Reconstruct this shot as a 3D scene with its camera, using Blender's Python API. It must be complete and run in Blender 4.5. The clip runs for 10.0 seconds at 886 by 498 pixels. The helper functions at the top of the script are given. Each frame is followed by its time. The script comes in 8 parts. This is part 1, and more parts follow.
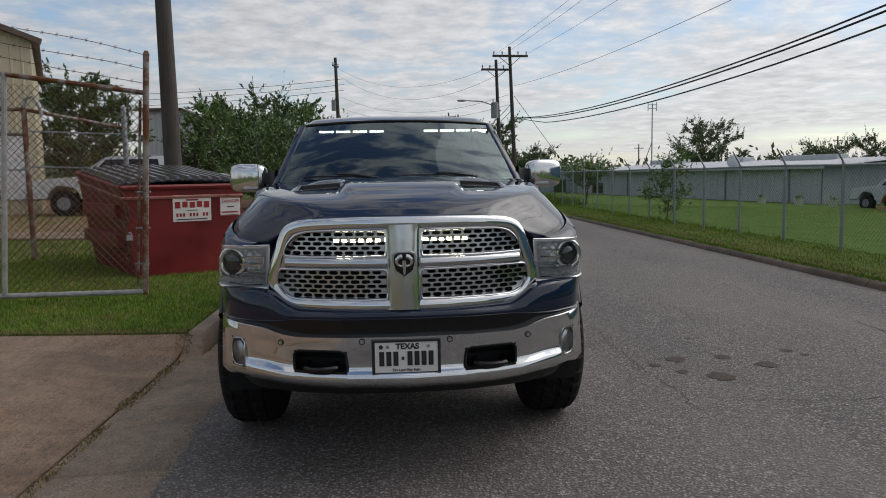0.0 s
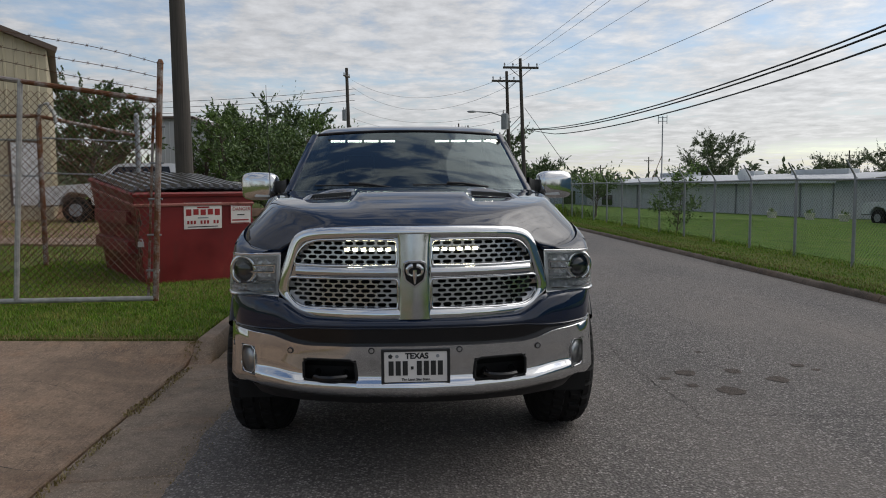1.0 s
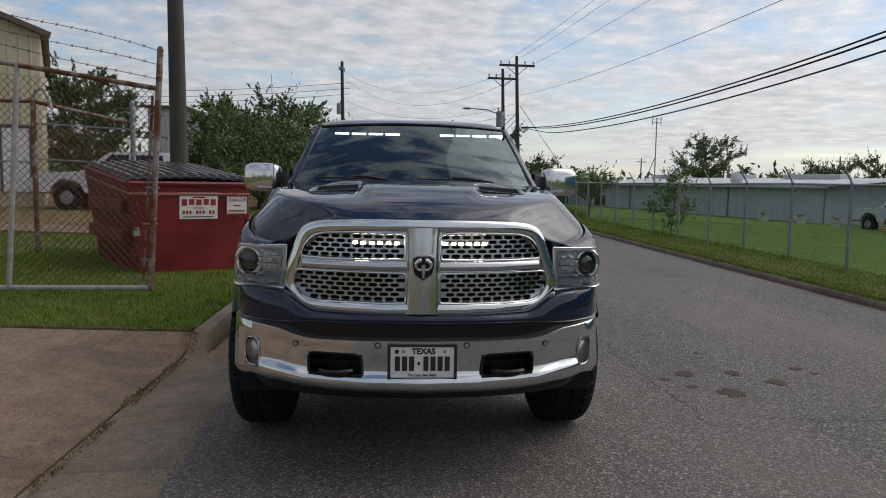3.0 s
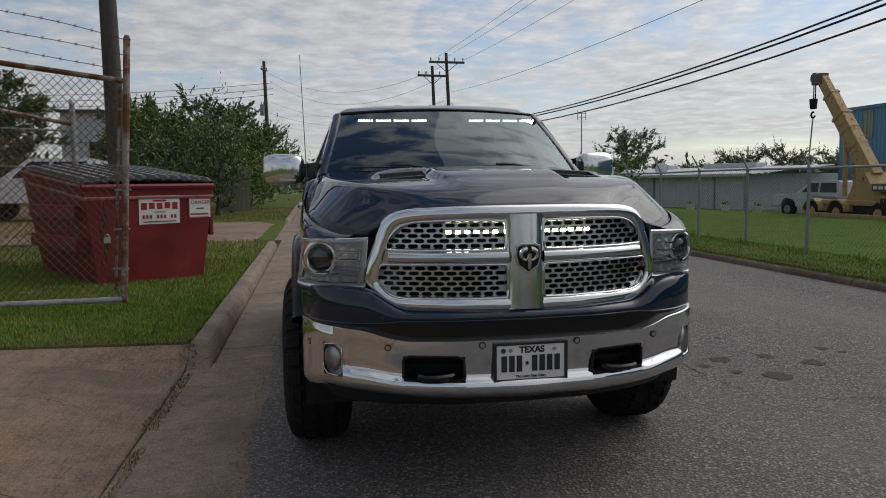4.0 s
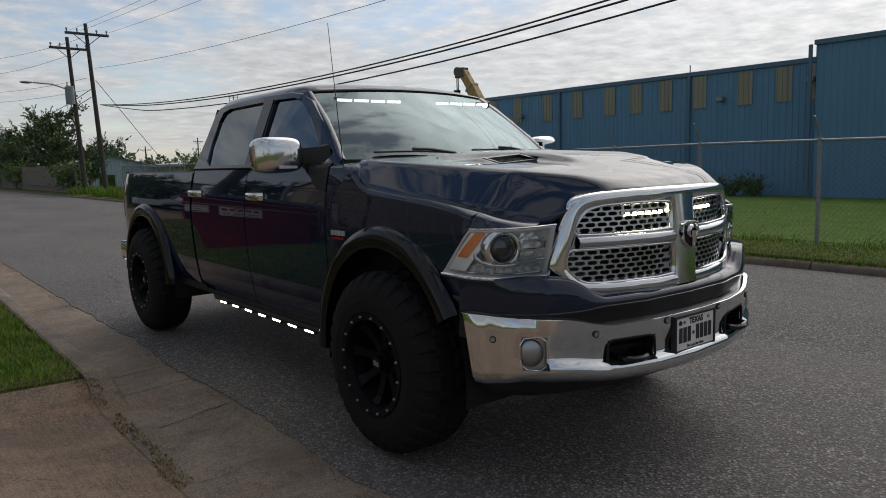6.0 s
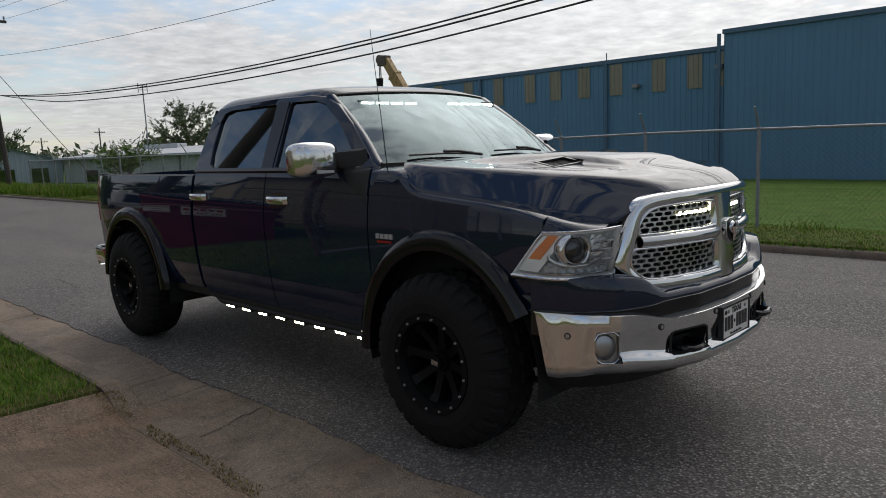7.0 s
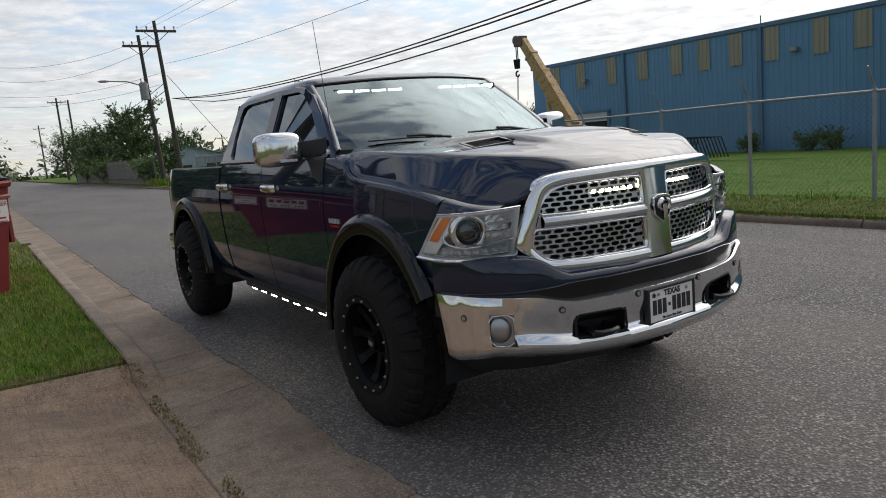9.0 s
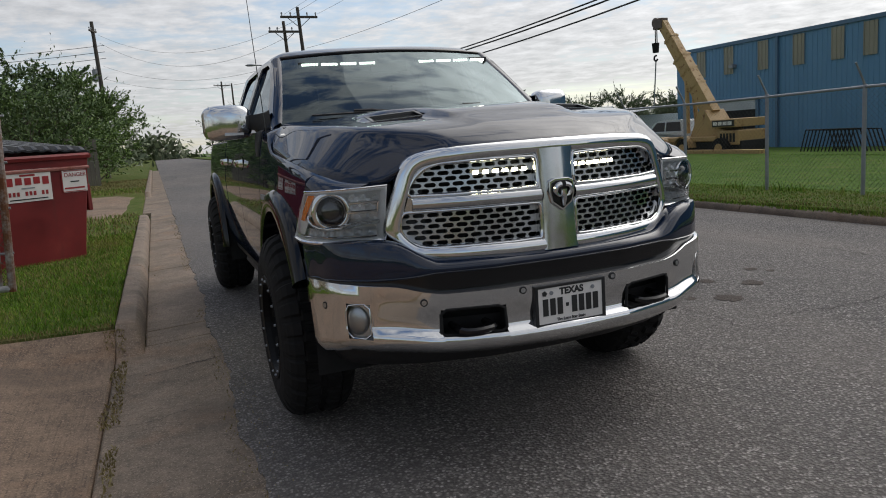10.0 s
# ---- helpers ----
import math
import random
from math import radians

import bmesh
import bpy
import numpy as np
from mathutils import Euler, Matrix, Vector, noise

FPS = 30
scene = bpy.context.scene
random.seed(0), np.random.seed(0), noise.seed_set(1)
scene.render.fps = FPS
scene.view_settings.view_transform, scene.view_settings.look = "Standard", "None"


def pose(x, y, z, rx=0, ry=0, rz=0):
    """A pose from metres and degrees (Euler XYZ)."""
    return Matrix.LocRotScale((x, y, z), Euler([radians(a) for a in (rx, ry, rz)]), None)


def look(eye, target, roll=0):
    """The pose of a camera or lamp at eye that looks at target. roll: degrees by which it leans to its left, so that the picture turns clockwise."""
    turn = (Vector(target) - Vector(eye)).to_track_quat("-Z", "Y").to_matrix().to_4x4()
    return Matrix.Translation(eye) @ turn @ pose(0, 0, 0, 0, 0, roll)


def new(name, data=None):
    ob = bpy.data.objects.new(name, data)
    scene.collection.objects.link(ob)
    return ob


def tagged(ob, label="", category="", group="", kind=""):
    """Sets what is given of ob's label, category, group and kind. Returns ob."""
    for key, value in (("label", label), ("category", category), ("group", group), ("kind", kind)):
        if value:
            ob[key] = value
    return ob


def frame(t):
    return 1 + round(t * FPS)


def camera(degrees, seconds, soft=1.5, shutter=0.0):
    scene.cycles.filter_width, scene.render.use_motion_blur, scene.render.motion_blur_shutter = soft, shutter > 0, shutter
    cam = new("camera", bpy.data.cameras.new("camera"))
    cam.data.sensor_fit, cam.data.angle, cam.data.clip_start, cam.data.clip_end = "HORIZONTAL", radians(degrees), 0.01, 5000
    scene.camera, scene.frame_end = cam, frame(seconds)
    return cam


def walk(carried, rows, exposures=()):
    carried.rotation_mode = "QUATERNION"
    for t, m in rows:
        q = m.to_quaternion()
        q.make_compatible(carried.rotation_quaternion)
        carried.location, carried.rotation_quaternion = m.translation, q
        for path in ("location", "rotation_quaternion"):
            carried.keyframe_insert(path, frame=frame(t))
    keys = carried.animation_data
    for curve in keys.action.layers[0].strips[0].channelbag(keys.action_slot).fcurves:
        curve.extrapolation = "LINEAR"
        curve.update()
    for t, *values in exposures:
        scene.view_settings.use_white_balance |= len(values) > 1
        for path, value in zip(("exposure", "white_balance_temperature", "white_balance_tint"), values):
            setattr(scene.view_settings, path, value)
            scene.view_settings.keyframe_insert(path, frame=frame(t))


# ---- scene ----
cam = camera(63.1, 10.0, soft=1.0)
PATH = [
    (0, (-0.052, 0.706, 1.433), (0.088, 2.691, 1.231), -1.0),
    (0.5, (-0.060, 0.710, 1.434), (0.069, 2.698, 1.255), -1.0),
    (1, (-0.062, 0.705, 1.431), (0.055, 2.694, 1.258), -0.4),
    (1.5, (-0.059, 0.690, 1.428), (0.049, 2.679, 1.254), -0.6),
    (2, (-0.062, 0.689, 1.426), (0.032, 2.679, 1.255), -0.3),
    (2.5, (-0.080, 0.705, 1.421), (0.024, 2.694, 1.238), -0.2),
    (2.7, (-0.082, 0.718, 1.421), (0.035, 2.706, 1.238), 0.3),
    (3.8, (-0.677, 1.015, 1.407), (-0.414, 2.989, 1.224), 0.5),
    (4, (-0.855, 1.148, 1.347), (-0.504, 3.109, 1.163), -0.8),
    (4.5, (-1.357, 1.382, 1.357), (-0.750, 3.274, 1.132), 0.7),
    (5, (-1.918, 1.629, 1.375), (-1.075, 3.424, 1.113), -1.5),
    (5.5, (-2.409, 1.958, 1.375), (-1.318, 3.613, 1.108), -2.3),
    (5.7, (-2.561, 2.050, 1.372), (-1.406, 3.663, 1.121), -2.2),
    (6.8, (-3.291, 2.537, 1.492), (-1.889, 3.934, 1.208), -1.5),
    (7, (-3.346, 2.561, 1.499), (-1.938, 3.952, 1.209), -2.5),
    (7.5, (-3.433, 2.492, 1.502), (-2.078, 3.929, 1.183), -0.8),
    (8, (-3.322, 2.213, 1.488), (-2.031, 3.691, 1.099), -1.9),
    (8.5, (-2.982, 1.952, 1.444), (-1.882, 3.563, 1.004), -4.5),
    (9, (-2.524, 1.825, 1.435), (-1.461, 3.490, 1.126), -5.2),
    (9.2, (-2.300, 1.750, 1.379), (-1.241, 3.425, 1.107), -3.9),
    (9.5, (-1.995, 1.630, 1.348), (-0.998, 3.334, 1.003), -4.1),
    (9.8, (-1.590, 1.617, 1.280), (-0.878, 3.460, 0.970), -3.6),
    (10, (-1.434, 1.553, 1.294), (-0.722, 3.395, 0.980), -4.1),
]
walk(cam, [(t, look(eye, target, roll)) for t, eye, target, roll in PATH],
     exposures=[(0, 0.08), (2.7, 0.08), (4.0, -0.14), (4.5, -0.18), (5.5, -0.18), (7.0, -0.05), (7.5, 0.06), (8.0, 0.38), (8.5, 0.6), (9.0, 0.32), (9.2, 0.0), (9.5, -0.35), (9.8, 0.07), (10, 0.13)])

# ---- world and sun ----
SUN_AZ, SUN_EL = radians(72), radians(44)      # azimuth from +y towards +x
world = bpy.data.worlds.new("world")
scene.world = world
world.use_nodes = True


def build_world():
    nt = world.node_tree
    n, l = nt.nodes, nt.links
    n.clear()
    out = n.new("ShaderNodeOutputWorld")
    bg = n.new("ShaderNodeBackground")
    sky = n.new("ShaderNodeTexSky")
    sky.sky_type, sky.sun_disc = "NISHITA", False
    sky.sun_elevation, sky.sun_rotation = SUN_EL, SUN_AZ
    sky.dust_density, sky.ozone_density, sky.air_density = 0.6, 1.5, 1.0
    tc = n.new("ShaderNodeTexCoord")
    sep = n.new("ShaderNodeSeparateXYZ")
    l.new(tc.outputs["Generated"], sep.inputs[0])

    def math_node(op, a, b=None, clamp=False):
        m = n.new("ShaderNodeMath")
        m.operation, m.use_clamp = op, clamp
        for k, v in enumerate((a, b)):
            if v is None:
                continue
            if isinstance(v, (int, float)):
                m.inputs[k].default_value = v
            else:
                l.new(v, m.inputs[k])
        return m.outputs[0]

    # cloud deck: directions projected on a flat layer overhead
    up = math_node("ADD", math_node("MAXIMUM", sep.outputs[2], 0.0), 0.09)
    comb = n.new("ShaderNodeCombineXYZ")
    l.new(math_node("DIVIDE", sep.outputs[0], up), comb.inputs[0])
    l.new(math_node("DIVIDE", sep.outputs[1], up), comb.inputs[1])
    big, small = n.new("ShaderNodeTexNoise"), n.new("ShaderNodeTexNoise")
    for tex, scale, detail, rough in ((big, 0.55, 6.0, 0.55), (small, 5.5, 6.0, 0.62)):
        tex.inputs["Scale"].default_value, tex.inputs["Detail"].default_value = scale, detail
        tex.inputs["Roughness"].default_value = rough
        l.new(comb.outputs[0], tex.inputs["Vector"])
    big.inputs["Distortion"].default_value = 0.4
    # streaky high cloud, seen best overhead
    streak, turn = n.new("ShaderNodeTexNoise"), n.new("ShaderNodeMapping")
    turn.inputs["Rotation"].default_value, turn.inputs["Scale"].default_value = (0, 0, 0.6), (3.0, 6.5, 3.0)
    l.new(tc.outputs["Generated"], turn.inputs[0]), l.new(turn.outputs[0], streak.inputs["Vector"])
    streak.inputs["Scale"].default_value, streak.inputs["Detail"].default_value, streak.inputs["Roughness"].default_value = 0.8, 7.0, 0.6
    streak.inputs["Distortion"].default_value = 0.9
    high = math_node("MULTIPLY", math_node("SUBTRACT", streak.outputs[0], 0.52), math_node("MULTIPLY", math_node("ADD", math_node("POWER", math_node("MAXIMUM", sep.outputs[2], 0.0), 2.0), 0.12), 2.8))
    cover = math_node("ADD", math_node("ADD", math_node("MULTIPLY", big.outputs[0], 0.75), math_node("MULTIPLY", small.outputs[0], 0.45)), high)
    ramp = n.new("ShaderNodeValToRGB")
    ramp.color_ramp.elements[0].position, ramp.color_ramp.elements[1].position = 0.40, 0.64
    # clouds glow towards the hidden sun
    sun_dir = (math.sin(SUN_AZ) * math.cos(SUN_EL), math.cos(SUN_AZ) * math.cos(SUN_EL), math.sin(SUN_EL))
    dot = n.new("ShaderNodeVectorMath")
    dot.operation = "DOT_PRODUCT"
    dot.inputs[1].default_value = sun_dir
    l.new(tc.outputs["Generated"], dot.inputs[0])
    near = math_node("POWER", math_node("MULTIPLY", math_node("ADD", dot.outputs["Value"], 1.0), 0.5), 8.0)
    l.new(math_node("ADD", cover, math_node("MULTIPLY", near, 0.28)), ramp.inputs[0])
    # the side of the sky away from the sun is dimmer and clearer
    facing = n.new("ShaderNodeMapRange")
    facing.interpolation_type = "SMOOTHSTEP"
    facing.inputs["From Min"].default_value, facing.inputs["From Max"].default_value = -0.45, 0.45
    facing.inputs["To Min"].default_value, facing.inputs["To Max"].default_value = 0.58, 1.0
    l.new(dot.outputs["Value"], facing.inputs["Value"])
    core = math_node("MULTIPLY", math_node("POWER", math_node("MULTIPLY", math_node("ADD", dot.outputs["Value"], 1.0), 0.5), 32.0), CLOUD_CORE)
    bright = math_node("ADD", math_node("ADD", math_node("MULTIPLY", near, CLOUD_SUN), core), math_node("MULTIPLY", facing.outputs[0], CLOUD_BASE))
    tone = n.new("ShaderNodeMix")
    tone.data_type = "RGBA"
    tone.inputs["A"].default_value, tone.inputs["B"].default_value = (0.99, 0.99, 1.01, 1), (1.03, 0.995, 0.95, 1)
    l.new(near, tone.inputs["Factor"])
    lit = n.new("ShaderNodeVectorMath")
    lit.operation = "SCALE"
    l.new(tone.outputs["Result"], lit.inputs[0])
    ripple = math_node("ADD", math_node("MULTIPLY", small.outputs[0], 1.1), 0.45)
    l.new(math_node("MULTIPLY", bright, ripple), lit.inputs["Scale"])
    mix = n.new("ShaderNodeMix")
    mix.data_type = "RGBA"
    l.new(math_node("MULTIPLY", ramp.outputs[0], 0.92), mix.inputs["Factor"])
    l.new(sky.outputs[0], mix.inputs["A"])
    l.new(lit.outputs[0], mix.inputs["B"])
    l.new(mix.outputs["Result"], bg.inputs[0])
    bg.inputs[1].default_value = SKY_STRENGTH
    l.new(bg.outputs[0], out.inputs[0])


SKY_STRENGTH, CLOUD_BASE, CLOUD_SUN, CLOUD_CORE = 0.125, 4.7, 4.0, 21.0
build_world()
sun_lamp = new("sun", bpy.data.lights.new("sun", "SUN"))
sun_lamp.data.energy, sun_lamp.data.angle, sun_lamp.data.color = 0.5, radians(70), (1.0, 0.94, 0.86)
sun_lamp.matrix_world = look((0, 0, 0), (-math.sin(SUN_AZ) * math.cos(SUN_EL), -math.cos(SUN_AZ) * math.cos(SUN_EL), -math.sin(SUN_EL)))


# ---- materials ----
class Nodes:
    """A material with a Principled shader and short ways to wire textures to it."""

    def __init__(self, name, colour=(0.5, 0.5, 0.5), rough=0.6, metal=0.0, coat=0.0, spec=0.5):
        self.mat = bpy.data.materials.new(name)
        self.mat.use_nodes = True
        self.n, self.l = self.mat.node_tree.nodes, self.mat.node_tree.links
        self.p = self.n["Principled BSDF"]
        self.set("Base Color", (*colour, 1))
        self.set("Roughness", rough), self.set("Metallic", metal), self.set("Coat Weight", coat), self.set("Specular IOR Level", spec)
        self.coord = self.n.new("ShaderNodeTexCoord").outputs["Object"]

    def set(self, key, value):
        self.p.inputs[key].default_value = value

    def noise(self, scale, detail=4.0, rough=0.55, stretch=None, source=None):
        t = self.n.new("ShaderNodeTexNoise")
        t.inputs["Scale"].default_value, t.inputs["Detail"].default_value, t.inputs["Roughness"].default_value = scale, detail, rough
        v = source or self.coord
        if stretch:
            m = self.n.new("ShaderNodeMapping")
            m.inputs["Scale"].default_value = stretch
            self.l.new(v, m.inputs[0])
            v = m.outputs[0]
        self.l.new(v, t.inputs["Vector"])
        return t.outputs[0]

    def cells(self, scale, feature="F1"):
        t = self.n.new("ShaderNodeTexVoronoi")
        t.feature = feature
        t.inputs["Scale"].default_value = scale
        self.l.new(self.coord, t.inputs["Vector"])
        return t.outputs["Distance"]

    def chips(self, scale):
        """One random grey for each cell."""
        t = self.n.new("ShaderNodeTexVoronoi")
        t.inputs["Scale"].default_value = scale
        self.l.new(self.coord, t.inputs["Vector"])
        sep = self.n.new("ShaderNodeSeparateColor")
        self.l.new(t.outputs["Color"], sep.inputs[0])
        return sep.outputs[0]

    def ramp(self, fac, stops):
        r = self.n.new("ShaderNodeValToRGB")
        e = r.color_ramp.elements
        while len(e) < len(stops):
            e.new(0.5)
        for k, (pos, c) in enumerate(stops):
            e[k].position = pos
            e[k].color = (*c, 1) if len(c) == 3 else c
        self.l.new(fac, r.inputs[0])
        return r.outputs[0]

    def mix(self, fac, a, b, blend="MIX"):
        m = self.n.new("ShaderNodeMix")
        m.data_type, m.blend_type = "RGBA", blend
        for key, v in (("Factor", fac), ("A", a), ("B", b)):
            if isinstance(v, (int, float)):
                m.inputs[key].default_value = v
            elif isinstance(v, tuple):
                m.inputs[key].default_value = (*v, 1)
            else:
                self.l.new(v, m.inputs[key])
        return m.outputs["Result"]

    def grey(self, fac, lo, hi, a=0.0, b=1.0):
        return self.ramp(fac, [(a, (lo,) * 3), (b, (hi,) * 3)])

    def colour(self, out):
        self.l.new(out, self.p.inputs["Base Color"])

    def rough(self, out):
        self.l.new(out, self.p.inputs["Roughness"])

    def bump(self, out, strength=0.3, distance=0.01, coat=False):
        b = self.n.new("ShaderNodeBump")
        b.inputs["Strength"].default_value, b.inputs["Distance"].default_value = strength, distance
        self.l.new(out, b.inputs["Height"])
        self.l.new(b.outputs[0], self.p.inputs["Normal"])

    def random(self):
        return self.n.new("ShaderNodeObjectInfo").outputs["Random"]

    def island(self):
        return self.n.new("ShaderNodeNewGeometry").outputs["Random Per Island"]


def mat_plain(name, colour, rough=0.6, metal=0.0, vary=0.12, scale=6.0, bump=0.0, coat=0.0, spec=0.5):
    m = Nodes(name, colour, rough, metal, coat, spec)
    f = m.noise(scale, 5)
    fine = m.noise(scale * 9, 3)
    lo, hi = tuple(c * (1 - vary) for c in colour), tuple(min(1, c * (1 + vary)) for c in colour)
    m.colour(m.mix(m.grey(fine, 0, 0.35), m.ramp(f, [(0.3, lo), (0.7, hi)]), lo))
    m.rough(m.grey(f, max(0.02, rough * 0.85), min(1, rough * 1.15), 0.3, 0.7))
    if bump:
        m.bump(fine, bump, 0.004)
    return m.mat


def mat_asphalt():
    m = Nodes("asphalt", (0.07, 0.065, 0.06), 0.8)
    stones, fine = m.cells(78), m.noise(240, 3)
    tone, coarse = m.chips(78), m.chips(60)
    wide = m.noise(0.55, 5, stretch=(1.0, 0.35, 1.0))
    spots, blot, wear = m.noise(1.5, 3), m.noise(5.0, 5, 0.65), m.noise(1.1, 6, 0.65, stretch=(1.0, 0.2, 1.0))
    base = m.ramp(tone, [(0.0, (0.030, 0.028, 0.027)), (0.35, (0.086, 0.080, 0.077)), (0.7, (0.18, 0.167, 0.158)), (0.86, (0.28, 0.26, 0.247)), (1.0, (0.46, 0.428, 0.408))])
    base = m.mix(m.grey(stones, 0.0, 0.8, 0.36, 0.62), base, (0.026, 0.024, 0.023))
    base = m.mix(m.grey(coarse, 0.0, 0.4, 0.88, 0.95), base, (0.30, 0.28, 0.262))
    base = m.mix(m.grey(wide, 0.0, 0.5, 0.33, 0.68), base, (0.215, 0.184, 0.160))
    base = m.mix(m.grey(wear, 0.0, 0.5, 0.45, 0.75), base, (0.090, 0.082, 0.077))
    base = m.mix(m.grey(blot, 0.0, 0.35, 0.5, 0.7), base, (0.105, 0.095, 0.089))
    base = m.mix(m.grey(spots, 0.0, 0.5, 0.70, 0.76), base, (0.05, 0.045, 0.042))
    m.colour(base)
    m.rough(m.grey(fine, 0.68, 0.92))
    m.bump(m.mix(0.35, stones, fine), 1.0, 0.010)
    return m.mat


def mat_concrete(name, tint, dirt, brush_depth=0.5):
    m = Nodes(name, tint, 0.85)
    wide, mid, fine = m.noise(0.7, 7, 0.65), m.noise(4.5, 7, 0.7), m.noise(150, 3)
    stain = m.noise(1.7, 5, 0.6)
    dark, pale = tuple(c * dirt for c in tint), tuple(min(1, c * 1.35) for c in tint)
    base = m.ramp(wide, [(0.30, tuple(c * dirt * 0.8 for c in tint)), (0.46, tint), (0.60, pale), (0.72, tuple(c * 0.8 for c in tint))])
    base = m.mix(m.grey(mid, 0.0, 0.65, 0.42, 0.68), base, dark)
    warm = (tint[0] * 1.45, tint[1] * 1.12, tint[2] * 0.88)
    base = m.mix(m.grey(stain, 0.0, 0.55, 0.52, 0.68), base, warm)
    broom, comb = m.noise(120, 3, 0.6, stretch=(1.0, 0.035, 1.0)), m.noise(38, 4, 0.6, stretch=(1.0, 0.07, 1.0))
    base = m.mix(m.grey(broom, 0, brush_depth, 0.48, 0.66), base, tuple(c * dirt * 0.7 for c in tint))
    base = m.mix(m.grey(comb, 0, brush_depth * 0.8, 0.50, 0.66), base, pale)
    rough_, pores = m.noise(19, 7, 0.75), m.noise(2.3, 8, 0.75)
    base = m.mix(m.grey(rough_, 0.0, 0.6, 0.50, 0.66), base, tuple(c * dirt * 0.8 for c in tint))
    base = m.mix(m.grey(pores, 0.0, 0.55, 0.53, 0.66), base, pale)
    grit = m.chips(170)
    base = m.mix(m.grey(grit, 0.0, 0.75, 0.78, 0.92), base, tuple(min(1, c * 1.7) for c in tint))
    base = m.mix(m.grey(grit, 0.5, 0.0, 0.02, 0.16), base, tuple(c * 0.25 for c in tint))
    grime = m.noise(1.0, 8, 0.7, stretch=(0.6, 1.3, 1.0))
    base = m.mix(m.grey(grime, 0.0, 0.6, 0.50, 0.64), base, tuple(c * dirt for c in tint))
    spots = m.noise(2.6, 2)
    m.colour(m.mix(m.grey(spots, 0.0, 0.35, 0.70, 0.80), base, tuple(c * 0.4 for c in tint)))
    m.bump(m.mix(0.5, fine, broom), 0.6, 0.005)
    return m.mat


def mat_soil():
    m = Nodes("grassy_soil", (0.1, 0.13, 0.04), 0.95)
    m.set("Specular IOR Level", 0.1)
    wide, mid, fine = m.noise(0.25, 5), m.noise(3, 5), m.noise(45, 4)
    base = m.ramp(mid, [(0.3, (0.050, 0.075, 0.016)), (0.52, (0.085, 0.125, 0.024)), (0.68, (0.14, 0.12, 0.055)), (0.8, (0.17, 0.13, 0.075))])
    base = m.mix(m.grey(wide, 0, 0.5, 0.42, 0.7), base, (0.15, 0.135, 0.05))
    # the mown lawn begins at the fence line
    sep = m.n.new("ShaderNodeSeparateXYZ")
    m.l.new(m.coord, sep.inputs[0])
    past = m.n.new("ShaderNodeMapRange")
    past.inputs["From Min"].default_value, past.inputs["From Max"].default_value = 7.1, 7.7
    m.l.new(sep.outputs[0], past.inputs["Value"])
    lawn = m.ramp(m.noise(1.3, 5, 0.6), [(0.3, (0.048, 0.10, 0.014)), (0.5, (0.078, 0.15, 0.021)), (0.7, (0.125, 0.155, 0.037))])
    base = m.mix(past.outputs[0], base, lawn)
    m.colour(m.mix(m.grey(fine, 0, 0.35, 0.4, 0.7), base, (0.05, 0.065, 0.018)))
    m.bump(fine, 0.6, 0.03)
    return m.mat


def mat_grass(name, a, b, dry):
    m = Nodes(name, a, 0.85)
    m.set("Specular IOR Level", 0.12)
    r = m.island()
    base = m.ramp(r, [(0.0, tuple(c * 0.6 for c in a)), (0.3, a), (0.78, b), (0.9, dry), (1.0, dry)])
    patch, clump = m.noise(0.8, 5, 0.6), m.noise(5.0, 4)
    base = m.mix(m.grey(clump, 0, 0.6, 0.45, 0.7), base, tuple(c * 0.5 for c in a))
    m.colour(m.mix(m.grey(patch, 0, 0.45, 0.54, 0.70), base, dry))
    return m.mat


def mat_leaf(name, a, b):
    m = Nodes(name, a, 0.6)
    r = m.island()
    wide = m.noise(0.8, 3)
    base = m.ramp(r, [(0.0, a), (0.8, b), (1.0, tuple(min(1, c * 1.35) for c in b))])
    m.colour(m.mix(m.grey(wide, 0, 0.5, 0.4, 0.65), base, tuple(c * 0.55 for c in a)))
    return m.mat


def mat_paint_truck():
    m = Nodes("navy_black_paint", (0.004, 0.006, 0.016), 0.5, 0.0, 1.0, 0.0)
    m.set("Coat Roughness", 0.03), m.set("Coat IOR", 1.56)
    dust = m.noise(2.2, 6, 0.65)
    flake = m.noise(900, 1)
    base = m.mix(m.grey(flake, 0, 0.5, 0.5, 0.75), (0.006, 0.0125, 0.030), (0.012, 0.027, 0.072))
    m.colour(m.mix(m.grey(dust, 0, 0.012, 0.45, 0.75), base, (0.16, 0.16, 0.15)))
    m.rough(m.grey(dust, 0.4, 0.55, 0.4, 0.7))
    return m.mat


def mat_chrome(name="chrome", colour=(0.78, 0.79, 0.8), rough=0.06):
    m = Nodes(name, colour, rough, 1.0)
    smear = m.noise(3.5, 6, 0.6)
    m.rough(m.grey(smear, rough * 0.7, rough * 2.2, 0.35, 0.75))
    m.colour(m.mix(m.grey(smear, 0, 0.3, 0.5, 0.8), colour, tuple(c * 0.75 for c in colour)))
    return m.mat


